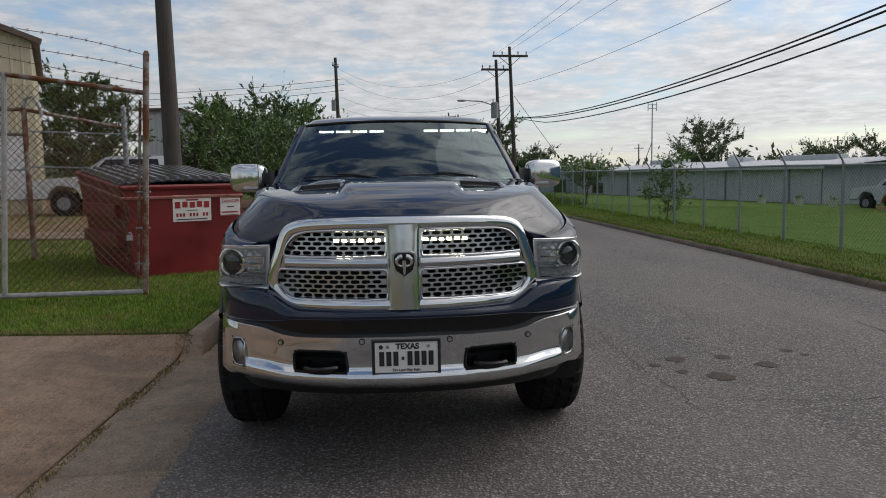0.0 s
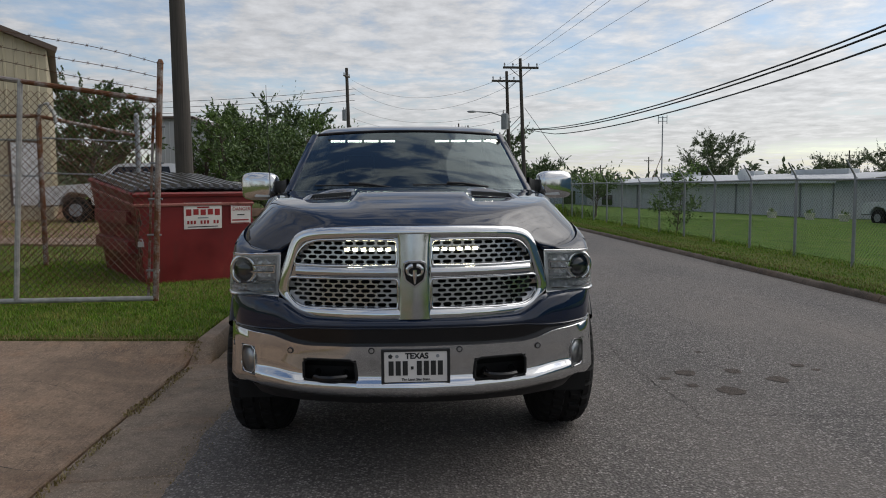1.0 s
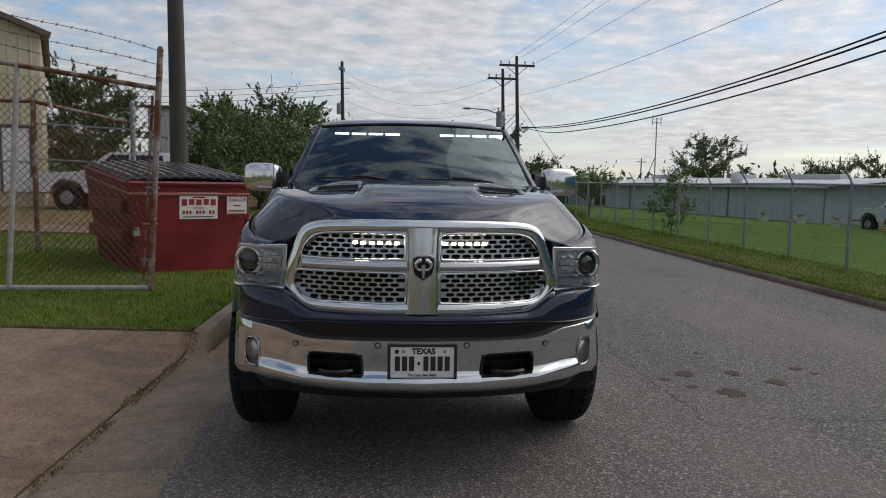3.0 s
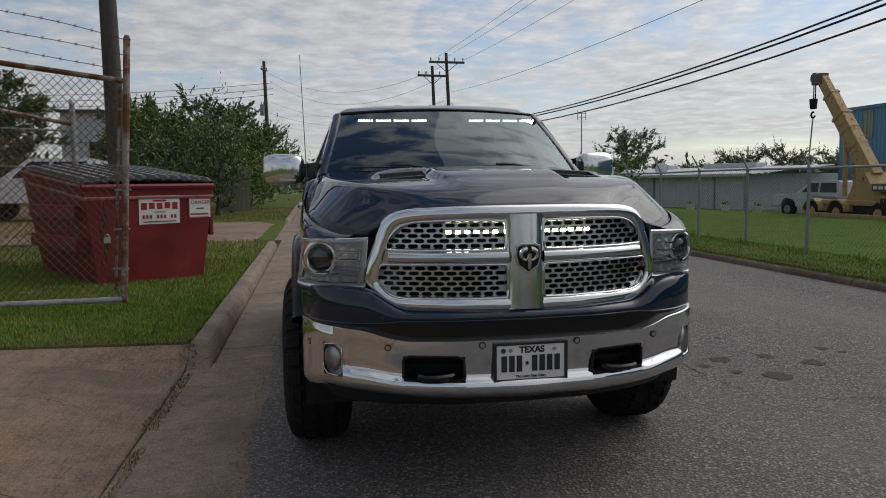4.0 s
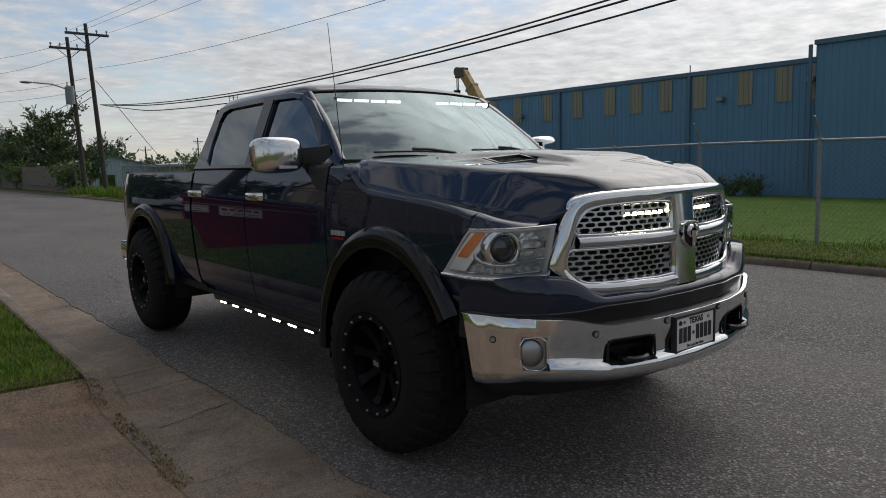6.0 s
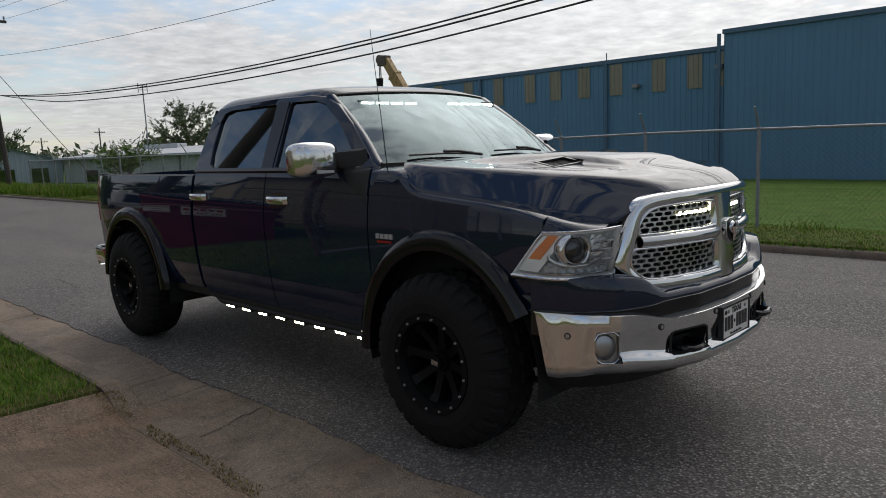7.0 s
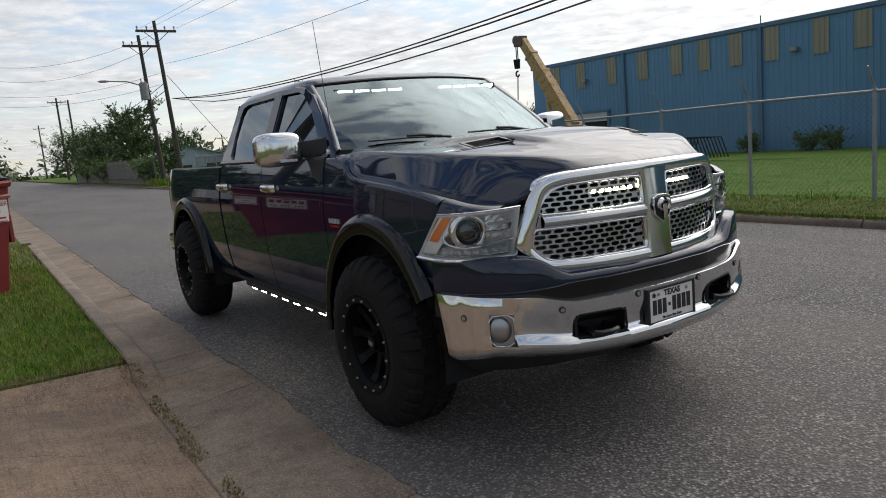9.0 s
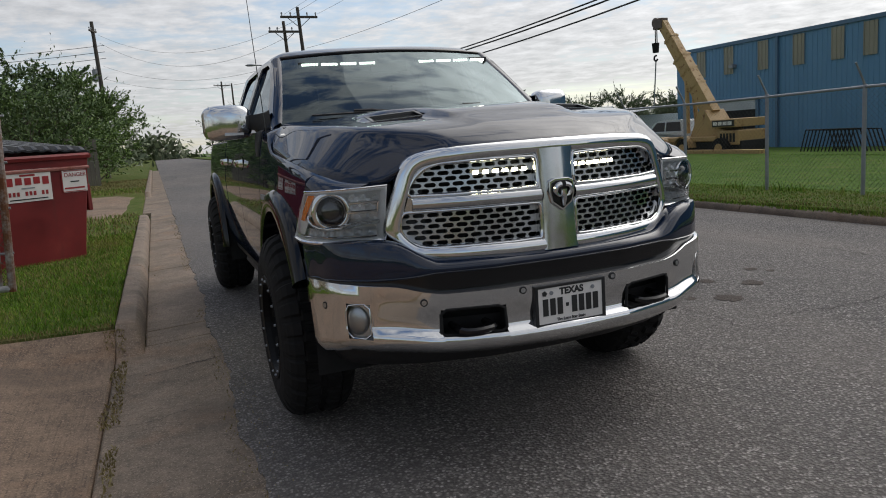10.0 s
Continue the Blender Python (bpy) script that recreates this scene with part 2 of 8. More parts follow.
def mat_glass(name, tint, gloss=(1.0, 1.0, 1.0), ior=1.5):
    m = bpy.data.materials.new(name)
    m.use_nodes = True
    n, l = m.node_tree.nodes, m.node_tree.links
    n.clear()
    out, mixer = n.new("ShaderNodeOutputMaterial"), n.new("ShaderNodeMixShader")
    clear, shiny, fres = n.new("ShaderNodeBsdfTransparent"), n.new("ShaderNodeBsdfGlossy"), n.new("ShaderNodeFresnel")
    clear.inputs[0].default_value = (*tint, 1)
    shiny.inputs["Roughness"].default_value = 0.02
    shiny.inputs[0].default_value = (*gloss, 1)
    fres.inputs[0].default_value = ior
    l.new(fres.outputs[0], mixer.inputs[0]), l.new(clear.outputs[0], mixer.inputs[1]), l.new(shiny.outputs[0], mixer.inputs[2])
    l.new(mixer.outputs[0], out.inputs[0])
    return m


def mat_glow(name, colour, strength):
    m = Nodes(name, colour, 0.4)
    m.set("Emission Color", (*colour, 1)), m.set("Emission Strength", strength)
    return m.mat


def mat_rust_metal(name, paint, rust_from, rust=(0.16, 0.065, 0.028), metal=0.3, rough=0.55):
    m = Nodes(name, paint, rough, metal)
    f, g = m.noise(4.5, 7, 0.65), m.noise(50, 4)
    base = m.mix(m.grey(f, 0, 1, rust_from, rust_from + 0.12), paint, rust)
    m.colour(m.mix(m.grey(g, 0, 0.4, 0.45, 0.7), base, tuple(c * 0.6 for c in rust)))
    m.rough(m.grey(f, rough, 0.9, rust_from - 0.05, rust_from + 0.15))
    m.bump(g, 0.25, 0.003)
    return m.mat


def mat_dumpster():
    m = Nodes("red_dumpster_paint", (0.26, 0.02, 0.018), 0.5)
    streak = m.noise(7, 5, 0.6, stretch=(1.2, 1.2, 0.16))
    blot, scratch = m.noise(1.6, 6, 0.6), m.noise(30, 4, 0.7, stretch=(0.2, 0.2, 2.6))
    base = m.ramp(blot, [(0.3, (0.10, 0.007, 0.008)), (0.6, (0.19, 0.012, 0.012)), (0.8, (0.25, 0.03, 0.024))])
    base = m.mix(m.grey(streak, 0, 0.6, 0.55, 0.75), base, (0.11, 0.018, 0.015))
    base = m.mix(m.grey(scratch, 0, 0.7, 0.72, 0.8), base, (0.5, 0.36, 0.33))
    m.colour(base)
    m.rough(m.grey(blot, 0.4, 0.7, 0.35, 0.7))
    m.bump(blot, 0.15, 0.01)
    return m.mat


def mat_wood(name, a, b):
    m = Nodes(name, a, 0.9)
    g, w = m.noise(9, 6, 0.65, stretch=(4, 4, 0.12)), m.noise(1.1, 4)
    base = m.ramp(g, [(0.3, a), (0.7, b)])
    m.colour(m.mix(m.grey(w, 0, 0.4, 0.4, 0.7), base, tuple(c * 0.6 for c in a)))
    m.bump(g, 0.5, 0.01)
    return m.mat


def mat_sheet(name, colour, streaks=0.35):
    m = Nodes(name, colour, 0.5, 0.0)
    run = m.noise(2.2, 6, 0.6, stretch=(1, 1, 0.08))
    wide = m.noise(0.35, 4)
    base = m.mix(m.grey(run, 0, streaks, 0.45, 0.75), colour, tuple(c * 0.55 for c in colour))
    m.colour(m.mix(m.grey(wide, 0, 0.3, 0.4, 0.7), base, tuple(min(1, c * 1.2) for c in colour)))
    m.rough(m.grey(wide, 0.42, 0.62))
    return m.mat


PAINT, CHROME = mat_paint_truck(), mat_chrome("chrome", (0.70, 0.71, 0.72), 0.07)
SATIN = mat_chrome("satin_bright_trim", (0.50, 0.51, 0.53), 0.22)
MESHMETAL = mat_chrome("brushed_grille_metal", (0.46, 0.47, 0.48), 0.26)
BLACK = mat_plain("black_textured_plastic", (0.012, 0.012, 0.013), 0.55, vary=0.3, scale=20, bump=0.2)
GLOSSBLACK = mat_plain("gloss_black", (0.006, 0.006, 0.007), 0.18, vary=0.2)
RUBBER = mat_plain("tyre_rubber", (0.010, 0.0095, 0.0095), 0.85, vary=0.35, scale=14, bump=0.3, spec=0.25)
RIM = mat_plain("satin_black_wheel", (0.005, 0.005, 0.0055), 0.5, vary=0.25, spec=0.15)
WELL = mat_plain("dark_underbody", (0.008, 0.008, 0.008), 0.9, vary=0.3)
SCREEN = mat_glass("windscreen_glass", (0.26, 0.33, 0.33), (0.80, 0.95, 1.0), 1.8)
TINT = mat_glass("tinted_side_glass", (0.03, 0.033, 0.036), (0.85, 0.93, 0.97), 2.3)
CLEAR = mat_glass("clear_lens", (0.95, 0.96, 0.96), (1.0, 1.0, 1.0), 1.4)
LED = mat_glow("led_white", (1.0, 0.97, 0.82), 14.0)
LEDWARM = mat_glow("led_warm_white", (1.0, 0.93, 0.62), 16.0)
AMBER = mat_plain("amber_reflector", (0.95, 0.26, 0.02), 0.25, vary=0.1)
REDLENS = mat_plain("red_lens", (0.32, 0.015, 0.015), 0.15, vary=0.1)
INTERIOR = mat_plain("dark_interior", (0.02, 0.02, 0.022), 0.8)
ASPHALT = mat_asphalt()
DRIVE = mat_concrete("driveway_concrete", (0.202, 0.140, 0.095), 0.44, 0.5)
GUTTER = mat_concrete("gutter_concrete", (0.205, 0.158, 0.117), 0.50, 0.12)
KERBDARK = mat_concrete("dirty_kerb_concrete", (0.12, 0.092, 0.07), 0.45, 0.15)
KERB = mat_concrete("kerb_concrete", (0.20, 0.155, 0.118), 0.48, 0.15)
SOIL = mat_soil()
GALV = mat_plain("galvanised_steel", (0.27, 0.285, 0.30), 0.5, 0.45, 0.2, 8)
WIRE = mat_plain("fence_wire", (0.10, 0.105, 0.10), 0.75, 0.1, 0.2, 3, spec=0.2)
RUSTY = mat_rust_metal("rusty_pipe", (0.30, 0.27, 0.25), 0.42)
RUSTWIRE = mat_rust_metal("rusty_wire", (0.075, 0.06, 0.05), 0.4, (0.11, 0.05, 0.025), metal=0.0, rough=0.8)
WHITEPIPE = mat_plain("white_pipe_paint", (0.36, 0.35, 0.34), 0.6, 0, 0.3, 14)
POLEWOOD = mat_wood("weathered_pole_wood", (0.042, 0.037, 0.033), (0.095, 0.083, 0.072))
BARK = mat_wood("tree_bark", (0.07, 0.055, 0.042), (0.13, 0.1, 0.075))
RED = mat_dumpster()
LID = mat_plain("black_lid_plastic", (0.022, 0.022, 0.025), 0.30, vary=0.3, scale=5)
SIGNWHITE = mat_plain("white_sign_sheet", (0.72, 0.69, 0.66), 0.45, vary=0.06)
SIGNRED = mat_plain("red_sign_ink", (0.30, 0.022, 0.024), 0.5, vary=0.1)
INK = mat_plain("black_ink", (0.02, 0.02, 0.02), 0.5, vary=0.1)
BLUE = mat_sheet("blue_metal_siding", (0.10, 0.235, 0.38), 0.2)
BLUETRIM = mat_sheet("blue_trim", (0.08, 0.155, 0.24), 0.2)
YELLOW = mat_sheet("faded_yellow_panel", (0.27, 0.26, 0.20), 0.5)
CREAM = mat_sheet("cream_metal_siding", (0.47, 0.42, 0.30), 0.35)
PALE = mat_sheet("pale_grey_siding", (0.50, 0.53, 0.545), 0.4)
ROOFING = mat_sheet("pale_metal_roof", (0.44, 0.465, 0.50), 0.3)
TRIMBROWN = mat_sheet("brown_trim", (0.10, 0.07, 0.055), 0.3)
CRANE = mat_rust_metal("crane_yellow_paint", (0.44, 0.29, 0.12), 0.56, metal=0.0)
CARWHITE = mat_plain("white_car_paint", (0.62, 0.63, 0.64), 0.3, vary=0.06, coat=0.6)
CABLE = mat_plain("black_cable", (0.012, 0.012, 0.013), 0.6)


# ---- mesh helpers ----
def part(name, bm, mat, parent=None, label="", smooth=False, off=None, bevel=0.0, angle=35):
    """One mesh object from bm, under a thing or a part (local to it)."""
    if off is not None:
        bmesh.ops.translate(bm, vec=off, verts=bm.verts)
    bmesh.ops.recalc_face_normals(bm, faces=bm.faces)
    me = bpy.data.meshes.new(name)
    if smooth:
        for f in bm.faces:
            f.smooth = True
        for e in bm.edges:
            if len(e.link_faces) == 2 and e.calc_face_angle(0) > radians(angle):
                e.smooth = False
    bm.to_mesh(me)
    bm.free()
    me.materials.append(mat)
    ob = new(name, me)
    if parent is not None:
        ob.parent = parent
    if label:
        ob["label"] = label
    if bevel:
        b = ob.modifiers.new("bevel", "BEVEL")
        b.width, b.segments, b.limit_method, b.angle_limit = bevel, 2, "ANGLE", radians(40)
    return ob


def thing(name, m, label, category, group=""):
    ob = new(name)
    ob.empty_display_size = 0.1
    ob.matrix_basis = m
    return tagged(ob, label, category, group)


def quad(bm, a, b, c, d):
    return bm.faces.new([bm.verts.new(p) for p in (a, b, c, d)])


def box(bm, x0, x1, y0, y1, z0, z1, m=None):
    v = [Vector((x, y, z)) for z in (z0, z1) for y in (y0, y1) for x in (x0, x1)]
    if m is not None:
        v = [m @ p for p in v]
    v = [bm.verts.new(p) for p in v]
    for f in ((0, 2, 3, 1), (4, 5, 7, 6), (0, 1, 5, 4), (2, 6, 7, 3), (0, 4, 6, 2), (1, 3, 7, 5)):
        bm.faces.new([v[k] for k in f])
    return bm


def rod(bm, p0, p1, r0, r1=None, n=8, caps=True):
    r1 = r0 if r1 is None else r1
    p0, p1 = Vector(p0), Vector(p1)
    d = (p1 - p0).normalized()
    a = d.orthogonal().normalized()
    b = d.cross(a)
    rings = []
    for p, r in ((p0, r0), (p1, r1)):
        rings.append([bm.verts.new(p + r * (math.cos(t) * a + math.sin(t) * b)) for t in (2 * math.pi * k / n for k in range(n))])
    for k in range(n):
        bm.faces.new([rings[0][k], rings[0][(k + 1) % n], rings[1][(k + 1) % n], rings[1][k]])
    if caps:
        bm.faces.new(rings[0][::-1]), bm.faces.new(rings[1])
    return bm


def pipe(bm, pts, r, n=6):
    """A bent tube through pts; r is one radius or one for each point."""
    pts = [Vector(p) for p in pts]
    rs = r if isinstance(r, (list, tuple)) else [r] * len(pts)
    rings, a = [], None
    for k, p in enumerate(pts):
        d = (pts[min(k + 1, len(pts) - 1)] - pts[max(k - 1, 0)]).normalized()
        a = d.orthogonal().normalized() if a is None else (a - a.dot(d) * d).normalized()
        b = d.cross(a)
        rings.append([bm.verts.new(p + rs[k] * (math.cos(t) * a + math.sin(t) * b)) for t in (2 * math.pi * j / n for j in range(n))])
    for q, s in zip(rings, rings[1:]):
        for k in range(n):
            bm.faces.new([q[k], q[(k + 1) % n], s[(k + 1) % n], s[k]])
    bm.faces.new(rings[0][::-1]), bm.faces.new(rings[-1])
    return bm


def sheet(bm, rows, skip=None):
    """A surface over rows of points; skip(i, j) leaves a cell open."""
    g = [[bm.verts.new(p) for p in row] for row in rows]
    for i in range(len(g) - 1):
        for j in range(len(g[0]) - 1):
            if skip and skip(i, j):
                continue
            bm.faces.new([g[i][j], g[i][j + 1], g[i + 1][j + 1], g[i + 1][j]])
    return bm


def holed(bm, outer, holes, at, depth=0.0, into=None):
    """A flat plate with openings, in 2D, laid in space by at(u, v); rims go in by depth (into(u, v))."""
    edges = []
    for ring in (outer, *holes):
        vs = [bm.verts.new((u, v, 0)) for u, v in ring]
        edges += [bm.edges.new((vs[k], vs[(k + 1) % len(vs)])) for k in range(len(vs))]
    bmesh.ops.triangle_fill(bm, edges=edges, use_beauty=True, use_dissolve=False)
    flat = list(bm.verts)
    if depth:
        for ring in (outer, *holes):
            top = [bm.verts.new(at(u, v)) for u, v in ring]
            low = [bm.verts.new(into(u, v)) for u, v in ring]
            for k in range(len(ring)):
                j = (k + 1) % len(ring)
                bm.faces.new([top[k], top[j], low[j], low[k]])
    for v in flat:
        v.co = Vector(at(v.co.x, v.co.y))
    if depth:
        bmesh.ops.remove_doubles(bm, verts=bm.verts, dist=1e-5)
    return bm


def lerp_table(table, s):
    if s <= table[0][0]:
        return table[0][1]
    for (a, p), (b, q) in zip(table, table[1:]):
        if s <= b:
            return p + (q - p) * (s - a) / (b - a)
    return table[-1][1]


def smooth_table(table, s):
    """Like lerp_table, with rounded corners."""
    w = 0.03
    return (lerp_table(table, s - w) + 2 * lerp_table(table, s) + lerp_table(table, s + w)) / 4


def steps(a, b, n):
    return [a + (b - a) * k / n for k in range(n + 1)]


def lettering(name, text, size, m, mat, parent, depth=0.001, align="CENTER", weight=0.0):
    cu = bpy.data.curves.new(name, "FONT")
    cu.body, cu.size, cu.align_x, cu.align_y, cu.extrude = text, size, align, "CENTER", depth
    cu.offset = weight
    cu.materials.append(mat)
    tmp = bpy.data.objects.new(name, cu)
    scene.collection.objects.link(tmp)
    bpy.context.view_layer.update()
    me = bpy.data.meshes.new_from_object(tmp.evaluated_get(bpy.context.evaluated_depsgraph_get()))
    bpy.data.objects.remove(tmp)
    ob = new(name, me)
    ob.matrix_basis = m
    ob.parent = parent
    return ob


# ---- setting: ground, road, kerbs ----
ROAD_L, ROAD_R = -1.19, 5.68
KERB_L = -1.65


def lot_height(x, y):
    """Height of the land on both sides of the road."""
    if x < -1.7:
        z = 0.125 + 0.014 * min(-x - 1.7, 16)
    else:
        z = lerp_table([(5.7, 0.11), (7.0, 0.12), (9.0, 0.03), (32.0, -0.85), (60.0, -1.4), (400.0, -5.0)], x)
    return z + 0.02 * noise.noise((x * 0.4, y * 0.4, 0.3))


def build_ground():
    bm = bmesh.new()
    xs = [-500, -150, -60, -30, -20] + steps(-15, -1.86, 22) + [-1.8, -1.7, 5.8, 5.84] + steps(5.9, 20, 24) + [25, 30, 40, 60, 100, 200, 500]
    ys = [-120, -60, -30, -15, -8, -4] + steps(-2, 6.9, 9) + [6.96, 7.0] + steps(7.1, 30, 40) + [34, 40, 50, 70, 100, 150, 250, 600]
    rows = []
    for y in ys:
        row = []
        for x in xs:
            z = lot_height(x, y)
            if -1.84 < x < 5.82:
                z = -0.12
            elif -9 < x < -1.8 and y < 7.0:
                z -= 0.16
            elif -7 < x < -1.8 and 17.4 < y < 26.4:
                z -= 0.1
            row.append((x, y, z))
        rows.append(row)
    sheet(bm, rows)
    tagged(part("ground", bm, SOIL, smooth=True), "grassy ground with bare patches on both sides of the road", "ground", kind="structure")


def build_road():
    bm = bmesh.new()
    rows = []
    for y in [-80, -40, -20] + steps(-10, -2, 8) + steps(-1.9, 18, 420) + steps(18.5, 40, 43) + [60, 90, 140, 220, 320]:
        rows.append([(x, y, 0.012 * math.sin(math.pi * (x - ROAD_L) / (ROAD_R - ROAD_L)) + 0.004 * noise.noise((x * 0.7, y * 0.5, 2.0)))
                     for x in [ROAD_L + 0.05 * noise.noise((0, y * 0.9, 5)) + 0.03 * noise.noise((0, y * 4.0, 5)) + 0.015 * noise.noise((0, y * 13.0, 5)) + 0.010 * noise.noise((0, y * 31.0, 5))] + steps(-0.9, 5.4, 14) + [ROAD_R]])
    g = sheet(bm, rows)
    ext = bmesh.ops.extrude_face_region(g, geom=list(g.faces))
    bmesh.ops.translate(g, vec=(0, 0, -0.1), verts=[v for v in ext["geom"] if isinstance(v, bmesh.types.BMVert)])
    tagged(part("road", bm, ASPHALT), "worn grey asphalt street with cracks and dark spots", "road", kind="structure")


def slab(bm, x0, x1, y0, y1, top, depth=0.12, n=6, r=0.012):
    """A cast piece with softened top edges; top(x, y) is its surface."""
    rows = []
    for y in [y0, y0 + r] + steps(y0 + r, y1 - r, n)[1:-1] + [y1 - r, y1]:
        row = []
        for x in [x0, x0 + r] + steps(x0 + r, x1 - r, n)[1:-1] + [x1 - r, x1]:
            edge = x in (x0, x1) or y in (y0, y1)
            row.append((x, y, top(x, y) - (r * 0.8 if edge else 0)))
        rows.append(row)
    sheet(bm, rows)
    rim = [rows[0], [q[-1] for q in rows], rows[-1][::-1], [q[0] for q in rows][::-1]]
    for side in rim:
        sheet(bm, [side, [(x, y, z - depth) for x, y, z in side]])
    bmesh.ops.remove_doubles(bm, verts=bm.verts, dist=1e-5)


def gutter_top(x, y):
    return -0.026 + 0.03 * min(1, max(0, (x - KERB_L) / (ROAD_L - KERB_L))) * 0.7 + 0.003 * noise.noise((x * 3, y * 3, 1))


def drive_top(x, y):
    rise = 0.10 + 0.012 * min(max(-x - 1.9, 0), 25)
    t = min(1, max(0, (-1.82 - x) / 0.9))
    z = -0.012 + rise * t * t * (3 - 2 * t) + 0.004 * noise.noise((x * 1.5, y * 1.5, 3))
    # the flared edge climbs to the level of the grass
    if y < 10 and y > 6.7:
        k = min(1, (y - 6.7) / 0.2)
        z += (lot_height(min(x, -1.75), 7.0) - 0.012 - z) * k * k * (3 - 2 * k)
    return z


def build_left_edge():
    gutter = tagged(new("gutter"), "stained concrete gutter pan along the asphalt edge", "gutter", kind="structure")
    y = -14.0
    for k, length in enumerate([3.05] * 26):
        bm = bmesh.new()
        y1 = y + length - 0.012
        inner = KERB_L if y > 6.3 and not 17.0 < y < 26.0 else -1.83
        if y < 6.9 < y1:
            slab(bm, -1.83, ROAD_L + 0.12, y, 6.9, gutter_top, n=4)
            slab(bm, KERB_L, ROAD_L + 0.12, 6.9, y1, gutter_top, n=4)
        else:
            slab(bm, inner, ROAD_L + 0.12, y, y1, gutter_top, n=5)
        part("slab", bm, GUTTER, gutter, smooth=True)
        y += length
    drive = tagged(new("driveway"), "worn brushed concrete driveway apron with stains", "driveway", kind="structure")
    for y0, y1, cols in ((-9.0, -3.3, 2), (-3.28, 2.1, 2), (2.12, 6.98, 2)):
        for x0, x1 in ((-4.9, -1.832), (-8.4, -4.903)):
            bm = bmesh.new()
            slab(bm, x0, x1, y0, y1, drive_top, n=24)
            part("slab", bm, DRIVE, drive, smooth=True)
    far = tagged(new("driveway"), "second concrete driveway further along the street", "driveway", kind="structure")
    for x0, x1 in ((-4.2, -1.84), (-7.0, -4.22)):
        bm = bmesh.new()
        slab(bm, x0, x1, 17.5, 26.3, drive_top, n=6)
        part("slab", bm, DRIVE, far, smooth=True)
    # kerb stones: cast lengths with a rounded nose
    kerb = tagged(new("kerb"), "rounded concrete kerb with a worn end at the driveway", "kerb", kind="structure")
    profile = [(KERB_L - 0.005, -0.05), (KERB_L, 0.0), (KERB_L - 0.022, 0.095), (KERB_L - 0.05, 0.128), (KERB_L - 0.09, 0.138), (KERB_L - 0.165, 0.137), (KERB_L - 0.18, 0.125), (KERB_L - 0.185, -0.05)]
    runs = [(6.66, 9.9), (9.91, 12.9), (12.91, 15.2), (15.21, 17.4)] + [(26.4 + 3 * k, 29.39 + 3 * k) for k in range(12)]
    for y0, y1 in runs:
        bm = bmesh.new()
        rows = []
        for yy in [y0] + steps(y0 + 0.03, y1 - 0.03, 30) + [y1]:
            f = 1.0
            for a, sgn in ((6.66, 1), (17.4, -1), (26.4, 1)):
                d = (yy - a) * sgn
                if -0.01 <= d < 0.36:
                    q = max(0, d) / 0.36
                    f = min(f, 0.02 + 0.98 * q * q * (3 - 2 * q))
            rows.append([(x + 0.004 * noise.noise((x * 9, yy * 2, 4)), yy, (z * f - 0.035 * (1 - f) if z > -0.01 else z) + 0.004 * noise.noise((x * 5, yy * 3, 7))) for x, z in profile])
        sheet(bm, rows)
        bm.faces.new([bm.verts.new(p) for p in rows[0]]), bm.faces.new([bm.verts.new(p) for p in rows[-1][::-1]])
        part("kerb_stone", bm, KERB, kerb, smooth=True)


def build_right_kerb():
    kerb = tagged(new("kerb"), "low dirty concrete kerb with grass leaning over it", "kerb", kind="structure")
    profile = [(ROAD_R - 0.02, -0.05), (ROAD_R + 0.0, 0.02), (ROAD_R + 0.02, 0.06), (ROAD_R + 0.05, 0.08), (ROAD_R + 0.13, 0.085), (ROAD_R + 0.14, -0.05)]
    y = -12.0
    while y < 75:
        bm = bmesh.new()
        rows = [[(x + 0.01 * noise.noise((x * 4, yy, 9)), yy, z + 0.012 * noise.noise((x * 5, yy * 2, 11)) * (z > 0.05)) for x, z in profile] for yy in steps(y, y + 2.985, 9)]
        sheet(bm, rows)
        bm.faces.new([bm.verts.new(p) for p in rows[0]]), bm.faces.new([bm.verts.new(p) for p in rows[-1][::-1]])
        part("kerb_stone", bm, KERBDARK, kerb, smooth=True)
        y += 3.0


build_ground()
build_road()
build_left_edge()
build_right_kerb()


# ---- cracks and oil spots ----
TAR = mat_plain("dark_crack_dirt", (0.045, 0.039, 0.035), 0.95, vary=0.3, scale=30)
OIL = mat_plain("oily_asphalt", (0.088, 0.072, 0.061), 0.9, vary=0.6, scale=40, bump=1.0, spec=0.25)


def crack(name, pts, width, ground, parent, seed, mat=TAR):
    """A jagged thin line lying in the surface."""
    rng = random.Random(seed)
    bm = bmesh.new()
    rows = []
    for (xa, ya), (xb, yb) in zip(pts, pts[1:]):
        n = max(2, int(math.hypot(xb - xa, yb - ya) / 0.05))
        for k in range(n):
            f = k / n
            x, y = xa + (xb - xa) * f + rng.gauss(0, 0.014), ya + (yb - ya) * f + rng.gauss(0, 0.014)
            nx, ny = -(yb - ya), xb - xa
            q = math.hypot(nx, ny)
            w = width * rng.uniform(0.25, 1.0)
            nx, ny = nx / q * w, ny / q * w
            z = ground(x, y) + 0.003
            rows.append([(x - nx, y - ny, z), (x, y, z + 0.0005), (x + nx, y + ny, z)])
    sheet(bm, rows)
    part(name, bm, mat, parent)


def road_top(x, y):
    return 0.012 * math.sin(math.pi * (x - ROAD_L) / (ROAD_R - ROAD_L)) + 0.004 * noise.noise((x * 0.7, y * 0.5, 2.0)) + 0.001


